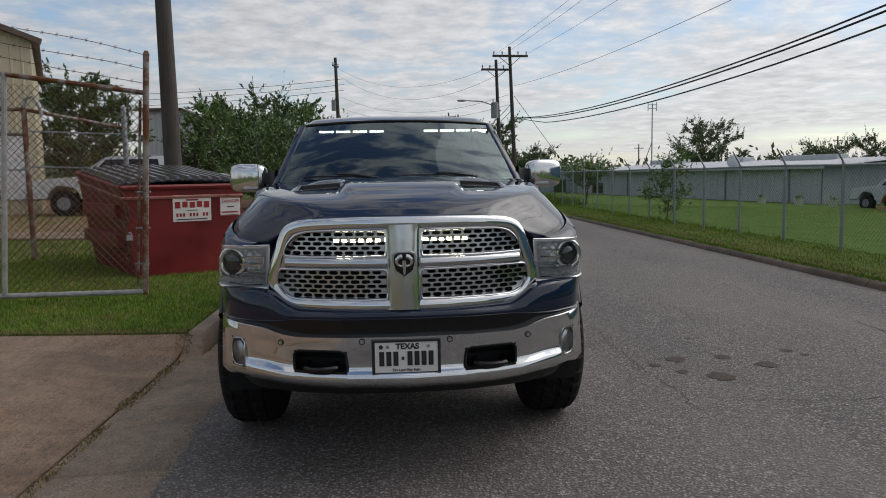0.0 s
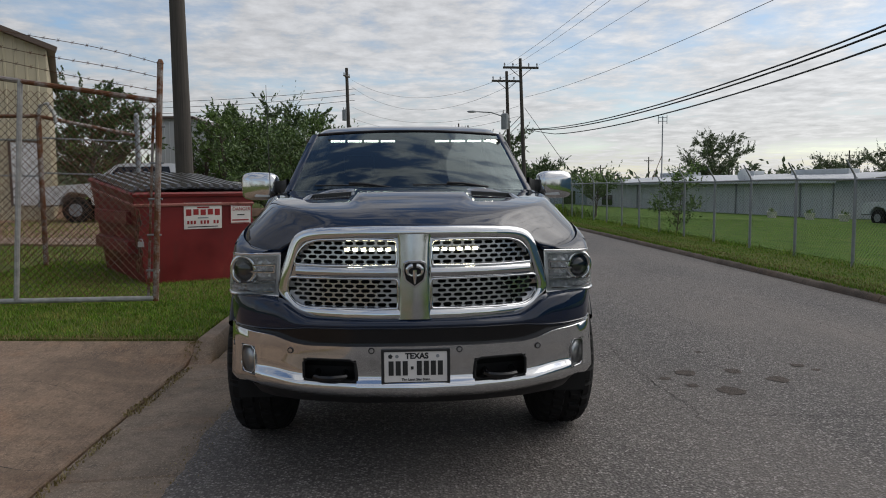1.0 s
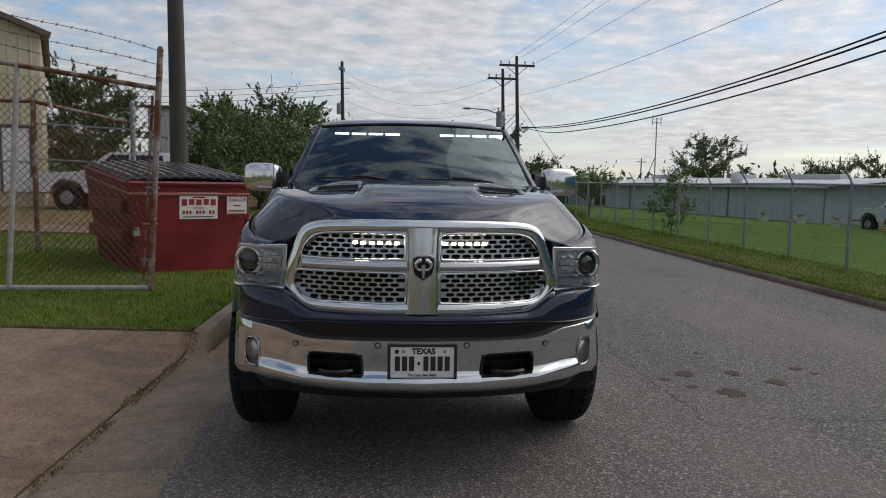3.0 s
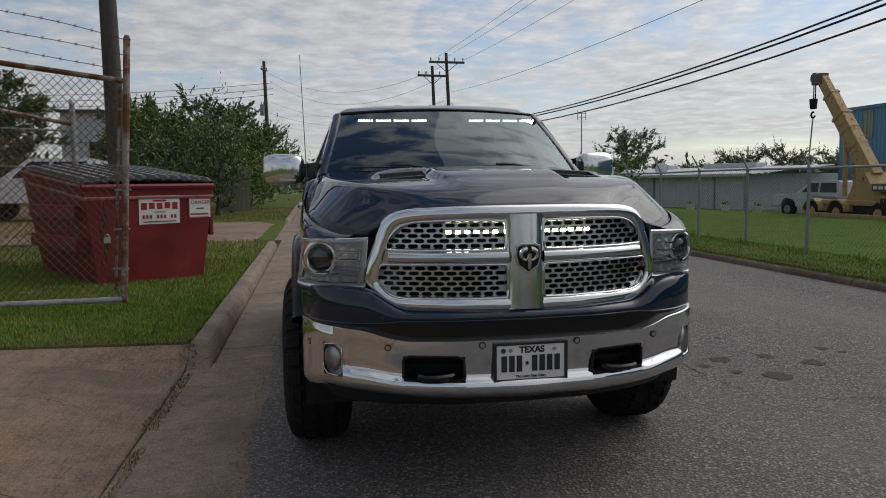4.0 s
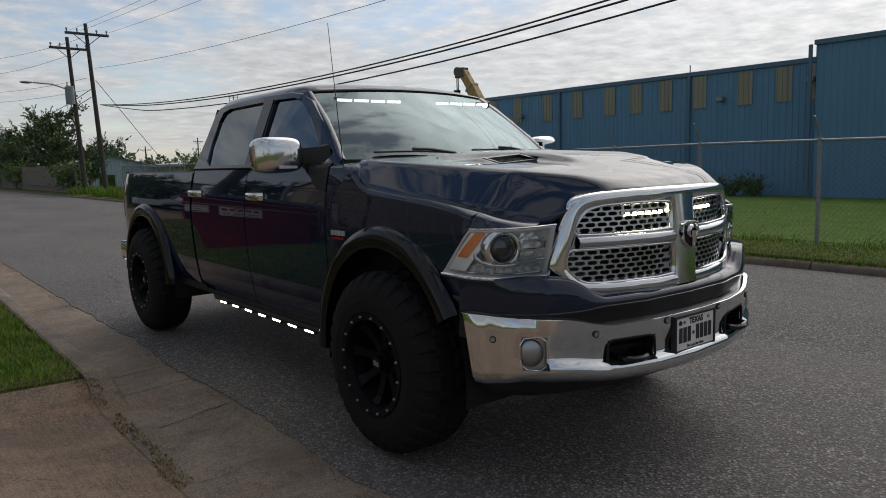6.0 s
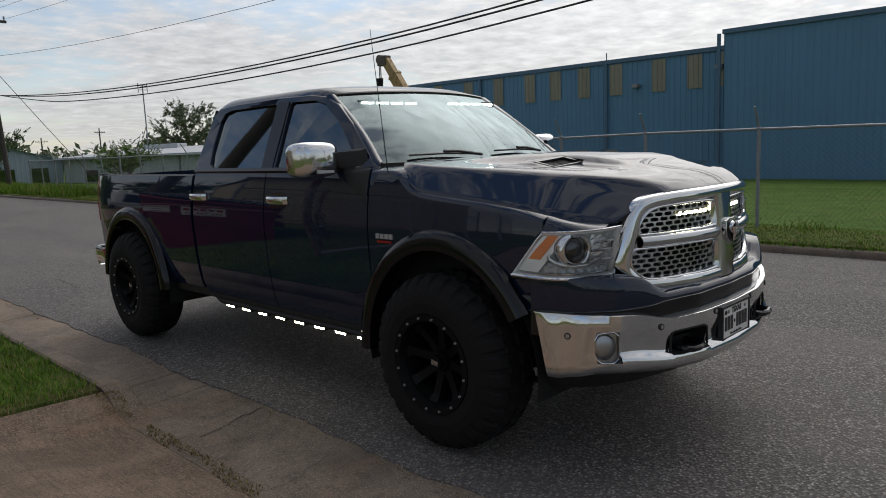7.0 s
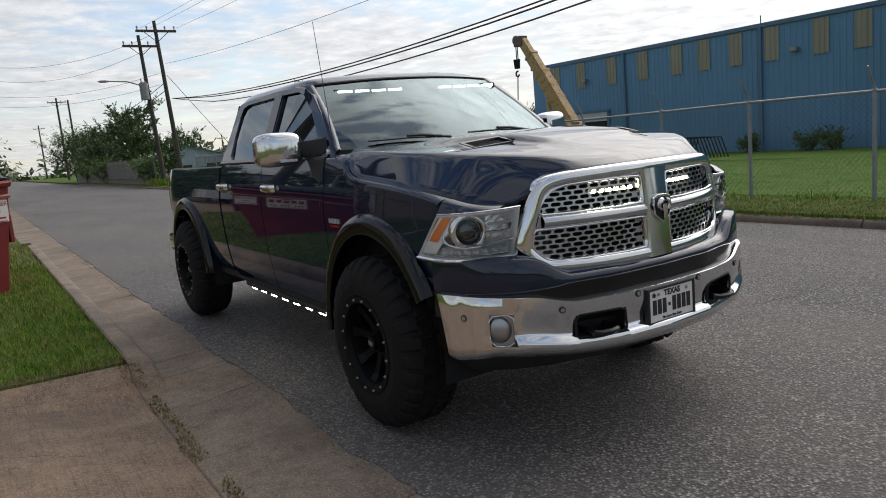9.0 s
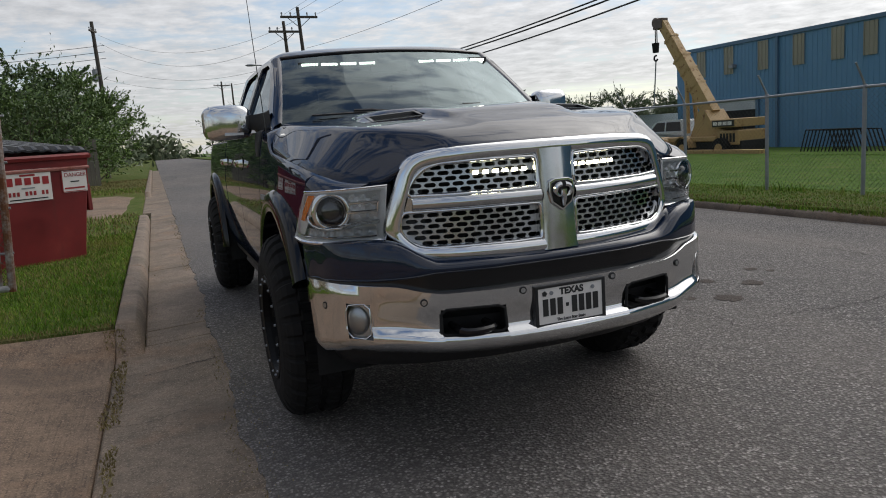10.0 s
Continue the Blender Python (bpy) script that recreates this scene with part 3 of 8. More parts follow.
def build_marks():
    road, gutter, drive = (bpy.data.objects[k] for k in ("road", "gutter", "driveway"))
    crack("crack", [(4.0, 16.0), (4.07, 10.64), (4.15, 8.86), (4.22, 7.82), (4.27, 7.0), (4.15, 5.6), (4.2, 3.8)], 0.006, road_top, road, 1)
    crack("crack", [(1.82, 7.6), (1.78, 6.97), (1.74, 6.17), (1.74, 5.65), (1.78, 5.17), (1.76, 4.81), (1.79, 4.5)], 0.004, road_top, road, 2)
    crack("crack", [(1.95, 4.92), (2.33, 4.9), (2.76, 4.86), (3.3, 4.95)], 0.004, road_top, road, 3)
    crack("crack", [(-0.38, 12.4), (-0.39, 12.2), (-0.44, 11.4)], 0.012, road_top, road, 4)
    crack("crack", [(0.3, 29.4), (2.5, 26.6), (4.6, 25.5)], 0.03, road_top, road, 5)
    crack("crack", [(2.6, 9.2), (2.9, 8.0), (2.8, 7.2)], 0.004, road_top, road, 6)
    crack("crack", [(-1.64, 6.15), (-1.45, 6.18), (-1.14, 6.26)], 0.006, gutter_top, gutter, 7)
    crack("crack", [(-1.80, 5.35), (-1.6, 5.30), (-1.3, 5.42)], 0.002, gutter_top, gutter, 8)
    crack("crack", [(-2.9, 4.66), (-2.55, 4.57), (-2.4, 4.53), (-2.27, 4.47), (-2.1, 4.4), (-1.86, 4.4)], 0.004, drive_top, drive, 9)
    crack("crack", [(-2.4, 4.53), (-2.5, 4.1), (-2.44, 3.7)], 0.003, drive_top, drive, 10)
    crack("crack", [(-3.6, 5.9), (-3.0, 5.75), (-2.6, 5.8), (-2.2, 5.62)], 0.002, drive_top, drive, 11)
    rng = random.Random(5)
    for x, y, r in ((2.07, 5.95, 0.09), (1.87, 5.8, 0.05), (2.2, 5.45, 0.11), (2.68, 5.71, 0.09), (2.45, 5.97, 0.07), (3.03, 6.09, 0.06), (2.45, 6.6, 0.035), (1.99, 5.6, 0.05), (3.1, 5.95, 0.04)):
        bm = bmesh.new()
        ring = [(x + r * rng.uniform(0.65, 1.1) * math.cos(a), y + r * rng.uniform(0.65, 1.1) * math.sin(a)) for a in steps(0, 2 * math.pi, 18)[:-1]]
        bm.faces.new([bm.verts.new((a, b, road_top(a, b) + 0.002)) for a, b in ring])
        bmesh.ops.triangulate(bm, faces=bm.faces)
        part("oil_spot", bm, OIL, road)


build_marks()


# ---- the pickup truck ----
OFF = Vector((0, -6.3, 0))
FRONT_AXLE, REAR_AXLE, HUB_Z, TYRE_R = 4.988, 8.557, 0.445, 0.448
ARCH_R = 0.565
SIDE = [(0.44, 0.80), (0.50, 0.865), (0.58, 0.895), (0.75, 0.918), (0.95, 0.930), (1.08, 0.933), (1.15, 0.925), (1.25, 0.912), (1.32, 0.898), (1.38, 0.878)]


def half_width(y, z):
    w = smooth_table(SIDE, z)
    if y < 5.0:
        w -= 0.05 * ((5.0 - y) / 0.8) ** 2
    if y > 8.9:
        w -= 0.04 * ((y - 8.9) / 0.4) ** 2
    return w


def arch_low(y, rocker):
    low = rocker
    for c in (FRONT_AXLE, REAR_AXLE):
        d = abs(y - c)
        if d < ARCH_R:
            low = max(low, HUB_Z + math.sqrt(ARCH_R ** 2 - d * d))
    return low


def side_panel(bm, s, y0, y1, top, rocker=0.47, n=30, rows=14, lip=0.03, low=None, crown=None):
    """A pressed body side between two shut lines; top(y) is its upper edge."""
    ys = set(steps(y0, y1, n))
    for c in (FRONT_AXLE, REAR_AXLE):
        for k in range(41):
            y = c - ARCH_R * math.cos(math.pi * k / 40)
            if y0 < y < y1:
                ys.add(y)
    grid = []
    for y in sorted(ys):
        lo, hi = max(arch_low(y, rocker), low(y) if low else 0), top(y)
        edge = lip if min(y - y0, y1 - y) < 1e-6 else 0
        col = [(s * (half_width(y, lo) - 0.05), y, lo + 0.0)]
        for k in range(rows + 1):
            z = lo + (hi - lo) * k / rows
            col.append((s * half_width(y, z), y, z))
        if crown:
            col += [(s * x, y, z) for x, z in crown(y, half_width(y, hi), hi)]
        else:
            col.append((s * (half_width(y, hi) - 0.04), y, hi - 0.004))
        grid.append(col)
    first = [(x - s * 0.03 if abs(x) > 0.1 else x, y, z) for x, y, z in grid[0]]
    last = [(x - s * 0.03, y, z) for x, y, z in grid[-1]]
    sheet(bm, [first] + grid + [last])
    return bm


BUMP = [(0, 3.93), (0.3, 3.945), (0.574, 4.01), (0.75, 4.095), (0.84, 4.175), (0.89, 4.27), (0.915, 4.38), (0.92, 4.47)]


def nose_y(x):
    return smooth_table(BUMP, abs(x))


def nose_columns(extra=()):
    xs = set(steps(0, 0.84, 28)) | {0.855, 0.87, 0.88, 0.89, 0.9, 0.907, 0.913, 0.917, 0.919, 0.92} | set(extra)
    xs = sorted(xs)
    return [-x for x in xs[:0:-1]] + xs


# shut line of the hood (y, x) and (y, z), how square its shoulder is, and its middle
HOOD_EDGE = [(4.05, 0.585), (4.10, 0.605), (4.15, 0.645), (4.20, 0.70), (4.27, 0.780), (4.42, 0.857), (4.6, 0.884), (4.8, 0.894), (5.1, 0.897), (5.2, 0.892), (5.27, 0.868), (5.45, 0.83)]
HOOD_EDGE_Z = [(4.05, 1.122), (4.15, 1.127), (4.27, 1.145), (4.42, 1.184), (4.6, 1.214), (4.8, 1.236), (5.0, 1.254), (5.12, 1.266), (5.19, 1.285), (5.24, 1.325), (5.29, 1.368), (5.36, 1.382), (5.5, 1.388)]
HOOD_CREASE = [(4.05, 0.66), (4.27, 0.73), (4.45, 0.79), (4.7, 0.85), (5.0, 0.89), (5.45, 0.91)]
HOOD_MID_Z = [(4.0, 1.272), (4.06, 1.300), (4.15, 1.326), (4.4, 1.368), (4.8, 1.402), (5.2, 1.416), (5.42, 1.412)]
NOSE_Z = [(0, 1.252), (0.38, 1.246), (0.48, 1.233), (0.55, 1.203), (0.595, 1.155), (0.615, 1.128), (0.64, 1.124), (0.80, 1.124)]
DOME_EDGE = [(4.15, 0.235), (4.4, 0.270), (4.54, 0.285), (4.665, 0.292), (4.72, 0.36), (4.85, 0.52), (5.2, 0.63)]


def ease(t):
    t = min(1, max(0, t))
    return t * t * (3 - 2 * t)


def hood_front(x):
    return 4.02 + 0.155 * (abs(x) / 0.63) ** 2.4


def hood_rear(x):
    a = abs(x)
    return 5.385 + 0.05 * min(1, a / 0.6) ** 2 - 0.165 * max(0, (a - 0.6) / 0.25) ** 2


def curve_table(table, s):
    """A table joined by cubic arcs that never overshoot."""
    if s <= table[0][0]:
        return table[0][1]
    if s >= table[-1][0]:
        return table[-1][1]
    k = next(i for i in range(len(table) - 1) if s <= table[i + 1][0])

    def rise(i):
        return (table[i + 1][1] - table[i][1]) / (table[i + 1][0] - table[i][0])

    def tangent(i):
        if i in (0, len(table) - 1):
            return rise(0) if i == 0 else rise(i - 1)
        a, b = rise(i - 1), rise(i)
        return 2 * a * b / (a + b) if a * b > 0 else 0.0
    (xa, p), (xb, q) = table[k], table[k + 1]
    h = xb - xa
    t = (s - xa) / h
    return p * (1 + 2 * t) * (1 - t) ** 2 + q * t * t * (3 - 2 * t) + h * (tangent(k) * t * (1 - t) ** 2 - tangent(k + 1) * t * t * (1 - t))


def soft_table(table, s, w=0.085):
    """A table run through a wide bell, for panels that must reflect cleanly."""
    return sum(k * curve_table(table, s + d * w) for d, k in ((-1, 1), (-0.75, 2), (-0.5, 3), (-0.25, 4), (0, 4), (0.25, 4), (0.5, 3), (0.75, 2), (1, 1))) / 24


def hood_z(x, y):
    a = abs(x)
    xe, ze, zm = soft_table(HOOD_EDGE, y), soft_table(HOOD_EDGE_Z, y), soft_table(HOOD_MID_Z, y)
    t = min(1, a / xe)
    # a nearly flat top folds over a firm crease into the steep flank
    tc = soft_table(HOOD_CREASE, y)
    top, flank = 1 - 0.20 * t * t, (1 - 0.20 * tc * tc) * (1 - t) / (1 - tc)
    fold = max(0.16 - abs(top - flank), 0) / 0.16
    z = ze + (zm - ze) * (min(top, flank) - fold * fold * 0.04)
    # raised middle dome with a steep flank, notched for the vents
    grow = ease((y - 4.12) / 0.42) * (1 - ease((y - 4.78) / 0.5))
    return z + 0.033 * grow * ease((soft_table(DOME_EDGE, y, 0.03) + 0.05 - a) / (0.055 + 0.10 * ease((y - 4.66) / 0.1))) - 0.006 * grow


def build_truck():
    truck = thing("pickup_truck", pose(*(-OFF)), "lifted black crew cab pickup truck parked at the kerb", "pickup truck")

    def add(name, bm, mat, label="", parent=None, **kw):
        return part(name, bm, mat, parent or truck, label, off=OFF, **kw)

    # body sides
    for s in (-1, 1):
        fender_top = lambda y: soft_table(HOOD_EDGE_Z, y, 0.05) - 0.026

        def crown(y, w, hi):
            inner, iz = soft_table(HOOD_EDGE, y) + 0.0035, soft_table(HOOD_EDGE_Z, y) - 0.002
            k = ease((y - 5.2) / 0.14)
            inner, iz = min(w - 0.012, inner + (0.80 - inner) * k), iz + (1.388 - iz) * k
            return [(w - 0.003, hi + 0.30 * (iz - hi)), (0.65 * w + 0.35 * inner, hi + 0.62 * (iz - hi)), (0.3 * w + 0.7 * inner, hi + 0.86 * (iz - hi)), (inner, iz), (inner - 0.004 - 0.03 * k, iz - 0.03)]
        add("front_fender", side_panel(bmesh.new(), s, 4.385, 5.495, fender_top, low=lambda y: 1.112 - (y - 4.385) * 1.27 if y < 4.58 else 0, crown=crown), PAINT, smooth=True, angle=55)
        fd = add("front_door", side_panel(bmesh.new(), s, 5.505, 6.505, lambda y: 1.372), PAINT, smooth=True)
        rd = add("rear_door", side_panel(bmesh.new(), s, 6.515, 7.435, lambda y: 1.372), PAINT, smooth=True)
        add("bed_side", side_panel(bmesh.new(), s, 7.475, 9.30, lambda y: 1.345, rocker=0.53), PAINT, smooth=True)
        for door, hy in ((fd, 6.35), (rd, 7.40 - 0.05)):
            bm = bmesh.new()
            xo = half_width(hy, 1.2)
            rows = []
            for y, d in ((hy - 0.105, 0.004), (hy - 0.09, 0.03), (hy - 0.06, 0.042), (hy + 0.06, 0.042), (hy + 0.09, 0.03), (hy + 0.105, 0.004)):
                rows.append([(s * (xo + 0.001), y, 1.175), (s * (xo + d * 0.8), y, 1.178), (s * (xo + d), y, 1.19), (s * (xo + d), y, 1.21), (s * (xo + d * 0.8), y, 1.222), (s * (xo + 0.001), y, 1.225)])
            sheet(bm, rows)
            add("door_handle", bm, CHROME, "chrome door handle", door, smooth=True)
            door.children[0].location = (0, 0, 0)
            bm = bmesh.new()
            bowl = []
            for k in range(17):
                a = 2 * math.pi * k / 16
                bowl.append((hy + 0.125 * math.cos(a), 1.2 + 0.045 * math.sin(a)))
            sheet(bm, [[(s * (half_width(y, z) + 0.0015), y, z) for y, z in bowl], [(s * (half_width(hy, 1.2) + 0.0025), hy + (y - hy) * 0.1, 1.2 + (z - 1.2) * 0.1) for y, z in bowl]])
            add("handle_cup", bm, GLOSSBLACK, "", door, smooth=True)
        # wheel arch flares and liners
        for c, first, last in ((FRONT_AXLE, 28, 186), (REAR_AXLE, 2, 176)):
            bm = bmesh.new()
            rows = []
            for k in range(49):
                a = radians(first + (last - first) * k / 48)
                ca, sa = math.cos(a), math.sin(a)
                row = []
                for r, x in ((0.652, 0.920), (0.645, 0.938), (0.632, 0.956), (0.60, 0.966), (0.565, 0.968), (0.548, 0.960), (0.545, 0.90)):
                    y, z = c - r * 0.93 * ca, HUB_Z + r * sa
                    row.append((s * min(x, x + 0.0), y, max(z, 0.42)))
                rows.append(row)
            sheet(bm, rows)
            add("arch_flare", bm, FLARE, "glossy black wheel arch flare", smooth=True, angle=60)
            bm = bmesh.new()
            rows = [[(s * x, c - 0.57 * math.cos(radians(a)), HUB_Z + 0.57 * math.sin(radians(a))) for x in (0.5, 0.91)] for a in range(-10, 191, 8)]
            sheet(bm, rows)
            bm.faces.new([bm.verts.new(p[0]) for p in rows])
            add("wheel_liner", bm, WELL)
        # rocker and step rail with pod lights
        bm = bmesh.new()
        box(bm, s * 0.60, s * 0.85, 5.45, 8.05, 0.46, 0.56)
        add("rocker_sill", bm, BLACK, bevel=0.01)
        bm = bmesh.new()
        pipe(bm, [(s * 0.80, 5.48, 0.455), (s * 0.835, 5.6, 0.445), (s * 0.835, 7.3, 0.445), (s * 0.80, 7.42, 0.455)], 0.022, 8)
        add("step_rail", bm, BLACK, smooth=True)
        for k in range(8):
            y = 5.72 + k * 0.2128
            bm = bmesh.new()
            box(bm, s * 0.77, s * 0.825, y - 0.055, y + 0.055, 0.402, 0.438)
            pod = add("rock_light", bm, BLACK, "small white pod light under the sill, switched on", bevel=0.004)
            bm = bmesh.new()
            for q in range(4):
                yy = y - 0.0375 + q * 0.025
                box(bm, s * 0.824, s * 0.829, yy - 0.011, yy + 0.011, 0.408, 0.432)
            add("led_lens", bm, LEDWARM, "glowing led lens", pod)

    # fascia, bumper
    cols = nose_columns((0.27, 0.285, 0.5, 0.515, 0.755, 0.83))
    top_z = [(0, 0.712), (0.50, 0.712), (0.57, 0.725), (0.66, 0.752), (0.80, 0.762), (0.93, 0.765)]
    low_z = [(0, 0.468), (0.45, 0.475), (0.7, 0.497), (0.85, 0.505), (0.93, 0.475)]
    bm = bmesh.new()
    rows = []
    prof = ((1.0, 0.035), (1.0, 0.006), (0.985, 0.0), (0.80, 0.0), (0.72, 0.002), (0.55, 0.012), (0.40, 0.016), (0.345, 0.012), (0.29, -0.012), (0.2, -0.022), (0.10, -0.012), (0.0, 0.012), (0.0, 0.07))
    for x in cols:
        y = nose_y(x)
        t, b = smooth_table(top_z, abs(x)), smooth_table(low_z, abs(x))
        fade = max(0.0, 1 - (abs(x) / 0.86) ** 6)
        row = []
        for f, dy in prof:
            inset = (1 - abs(x) / 0.93 * 0) * dy * (fade if 0.0 < f < 0.9 else 1)
            xi = x * (1 - (0.02 if f == 0 else 0))
            row.append((xi, y + inset - 0.06 * (1 - f) * ease((abs(x) - 0.83) / 0.09), b + (t - b) * f))
        rows.append(row)

    def opening(i, j):
        x = (cols[i] + cols[i + 1]) / 2
        return 0.27 < abs(x) < 0.515 and 4 <= j <= 7 or 0.755 < abs(x) < 0.83 and 4 <= j <= 8
    sheet(bm, rows, opening)
    bumper = add("front_bumper", bm, CHROME, "chrome front bumper with tow hook openings", smooth=True, angle=50)
    # painted cover between bumper and lamps
    bm = bmesh.new()
    rows = []
    for x in cols:
        a = abs(x)
        lo = smooth_table([(0, 0.785), (0.52, 0.785), (0.60, 0.775), (0.68, 0.77), (0.93, 0.775)], a)
        hi = smooth_table([(0, 0.828), (0.50, 0.828), (0.56, 0.855), (0.63, 0.905), (0.70, 0.915), (0.93, 0.915)], a)
        y = nose_y(x)
        back = smooth_table([(0, 0.045), (0.55, 0.045), (0.7, 0.035), (0.93, 0.02)], a)
        rows.append([(x, y + 0.05, lo - 0.01), (x, y + 0.022, lo), (x, y + 0.016, lo + 0.012), (x, y + 0.018, lo + (hi - lo) * 0.5), (x, y + back * 0.7, hi - 0.012), (x, y + back, hi), (x * 0.99, y + back + 0.06, hi + 0.004)])
    sheet(bm, rows)
    add("bumper_cover", bm, PAINT, smooth=True, angle=50)
    bm = bmesh.new()
    rows = [[(x, nose_y(x) + 0.035, 0.66), (x, nose_y(x) + 0.03, 0.80), (x, nose_y(x) + 0.08, 0.83)] for x in cols if abs(x) < 0.92]
    sheet(bm, rows)
    add("bumper_gap_strip", bm, GLOSSBLACK, smooth=True)
    bm = bmesh.new()
    rows = [[(x * 0.97, nose_y(x) + 0.07, 0.60), (x * 0.95, nose_y(x) + 0.10, 0.46), (x * 0.92, nose_y(x) + 0.16, 0.40), (x * 0.9, nose_y(x) + 0.4, 0.40)] for x in cols if abs(x) < 0.9]
    sheet(bm, rows)
    add("air_dam", bm, BLACK, smooth=True)
    # plate, hooks, fog lamps, sensors
    bm = bmesh.new()
    ring = [(-0.157, 0.529), (0.157, 0.529), (0.157, 0.697), (-0.157, 0.697)]
    hole = [(-0.143, 0.545), (0.143, 0.545), (0.143, 0.685), (-0.143, 0.685)]
    holed(bm, ring, [hole], lambda u, v: (u, 3.924, v), 0.02, lambda u, v: (u, 3.947, v))
    plate_holder = add("number_plate", bm, BLACK, "white number plate in a black frame", bevel=0.003)
    bm = bmesh.new()
    box(bm, -0.15, 0.15, 3.929, 3.933, 0.537, 0.69)
    add("plate_sheet", bm, SIGNWHITE, "white reflective plate with dark characters", plate_holder)
    for k in range(8):
        bm = bmesh.new()
        x = -0.112 + k * 0.032
        if k != 3:
            box(bm, x - 0.0115, x + 0.0115, 3.9265, 3.929, 0.576, 0.642)
        else:
            box(bm, x - 0.006, x + 0.006, 3.9265, 3.929, 0.603, 0.617)
        add("plate_bar", bm, INK, "", plate_holder)
    lettering("plate_motto", "The Lone Star State", 0.016, Matrix.Translation(Vector((0.0, 3.9285, 0.556)) + OFF) @ pose(0, 0, 0, 90, 0, 0), INK, plate_holder, weight=0.0005)
    lettering("plate_heading", "TEXAS", 0.036, Matrix.Translation(Vector((0.005, 3.9285, 0.664)) + OFF) @ pose(0, 0, 0, 90, 0, 0), INK, plate_holder, weight=0.0016)
    for x in (-0.115, -0.085, 0.1):
        bm = bmesh.new()
        rod(bm, (x, 3.930, 0.664), (x, 3.925, 0.664), 0.008 if x > -0.1 else 0.011, n=10 if x > -0.1 else 5)
        add("plate_bolt", bm, GALV if x > -0.1 else INK, "", plate_holder)
    for s in (-1, 1):
        bm = bmesh.new()
        rows = []
        for x in steps(0.262, 0.522, 8):
            y = nose_y(x) + 0.014
            rows.append([(s * x, y, 0.535), (s * x, y + 0.10, 0.545), (s * x, y + 0.10, 0.65), (s * x, y, 0.66)])
        sheet(bm, rows)
        for k in (0, -1):
            bm.faces.new([bm.verts.new(p) for p in rows[k]])
        ring = [(0.27, 0.556), (0.29, 0.545), (0.50, 0.549), (0.515, 0.560), (0.515, 0.63), (0.495, 0.648), (0.30, 0.646), (0.275, 0.632)]
        pipe(bm, [(s * u, nose_y(u) + 0.004, v) for u, v in ring + ring[:1]], 0.006, 8)
        add("hook_recess", bm, WELL, "", bumper)
        bm = bmesh.new()
        hy = nose_y(0.39) - 0.01
        pipe(bm, [(s * 0.325, hy + 0.1, 0.572), (s * 0.325, hy - 0.01, 0.570), (s * 0.345, hy - 0.022, 0.568), (s * 0.39, hy - 0.03, 0.567), (s * 0.435, hy - 0.022, 0.568), (s * 0.455, hy - 0.01, 0.570), (s * 0.455, hy + 0.1, 0.572)], 0.015, 8)
        add("tow_hook", bm, GLOSSBLACK, "black steel tow hook", bumper, smooth=True)
        # fog lamp
        bm = bmesh.new()
        fx, fy = 0.793, nose_y(0.79)
        rows = []
        for x in steps(0.748, 0.838, 6):
            y = nose_y(x) + 0.006
            rows.append([(s * x, y, 0.548), (s * x, y + 0.014, 0.556), (s * x, y + 0.014, 0.685), (s * x, y, 0.695)])
        sheet(bm, rows)
        for k in (0, -1):
            bm.faces.new([bm.verts.new(p) for p in rows[k]])
        fog = add("fog_lamp", bm, SATIN, "clear fog lamp set in the bumper")
        bm = bmesh.new()
        bmesh.ops.create_uvsphere(bm, u_segments=16, v_segments=12, radius=0.038)
        for v in bm.verts:
            v.co = Vector((s * fx + v.co.x, fy + 0.03 + v.co.y * 0.75 + v.co.x * s * 0.8, 0.622 + v.co.z * 1.55))
        add("fog_bulb", bm, SATIN, "", fog, smooth=True)
        ring = [(0.757, 0.57), (0.775, 0.552), (0.815, 0.556), (0.832, 0.58), (0.834, 0.65), (0.822, 0.682), (0.775, 0.688), (0.757, 0.67)]
        bm = bmesh.new()
        pipe(bm, [(s * u, nose_y(u) + 0.004, v) for u, v in ring + ring[:1]], 0.0035, 6)
        add("fog_bezel", bm, CHROME, "", fog, smooth=True)
        bm = bmesh.new()
        rows = [[(s * x, nose_y(x) + 0.003 - 0.008 * math.sin(math.pi * k / 6), 0.555 + 0.13 * k / 6) for k in range(7)] for x in steps(0.757, 0.83, 6)]
        sheet(bm, rows)
        add("fog_lens", bm, CLEAR, "", fog, smooth=True)
        for x, z in ((0.574, 0.684), (0.20, 0.69), (0.885, 0.672)):
            bm = bmesh.new()
            y = nose_y(x)
            nrm = Vector((s * (nose_y(x) - nose_y(x - 0.02)) / 0.02, -1, 0)).normalized()
            p = Vector((s * x, y, z))
            rod(bm, p + nrm * -0.004, p + nrm * 0.004, 0.0145, n=14)
            add("parking_sensor", bm, BLACK, "", bumper)
            bm = bmesh.new()
            rod(bm, p + nrm * 0.0035, p + nrm * 0.0055, 0.0095, n=12)
            add("sensor_face", bm, SATIN, "", None)

    # grille
    def gy(u, v):
        return 3.99 + 0.175 * (abs(u) / 0.63) ** 2.4 + 0.10 * (v - 1.03) * (1 if v > 1.03 else 0.35)

    def rounded(ring, times=2):
        """Cut the corners of a ring until it reads as a curve."""
        for _ in range(times):
            ring = [p for k in range(len(ring)) for p in (
                tuple(0.75 * a + 0.25 * b for a, b in zip(ring[k], ring[(k + 1) % len(ring)])),
                tuple(0.25 * a + 0.75 * b for a, b in zip(ring[k], ring[(k + 1) % len(ring)])))]
        return ring

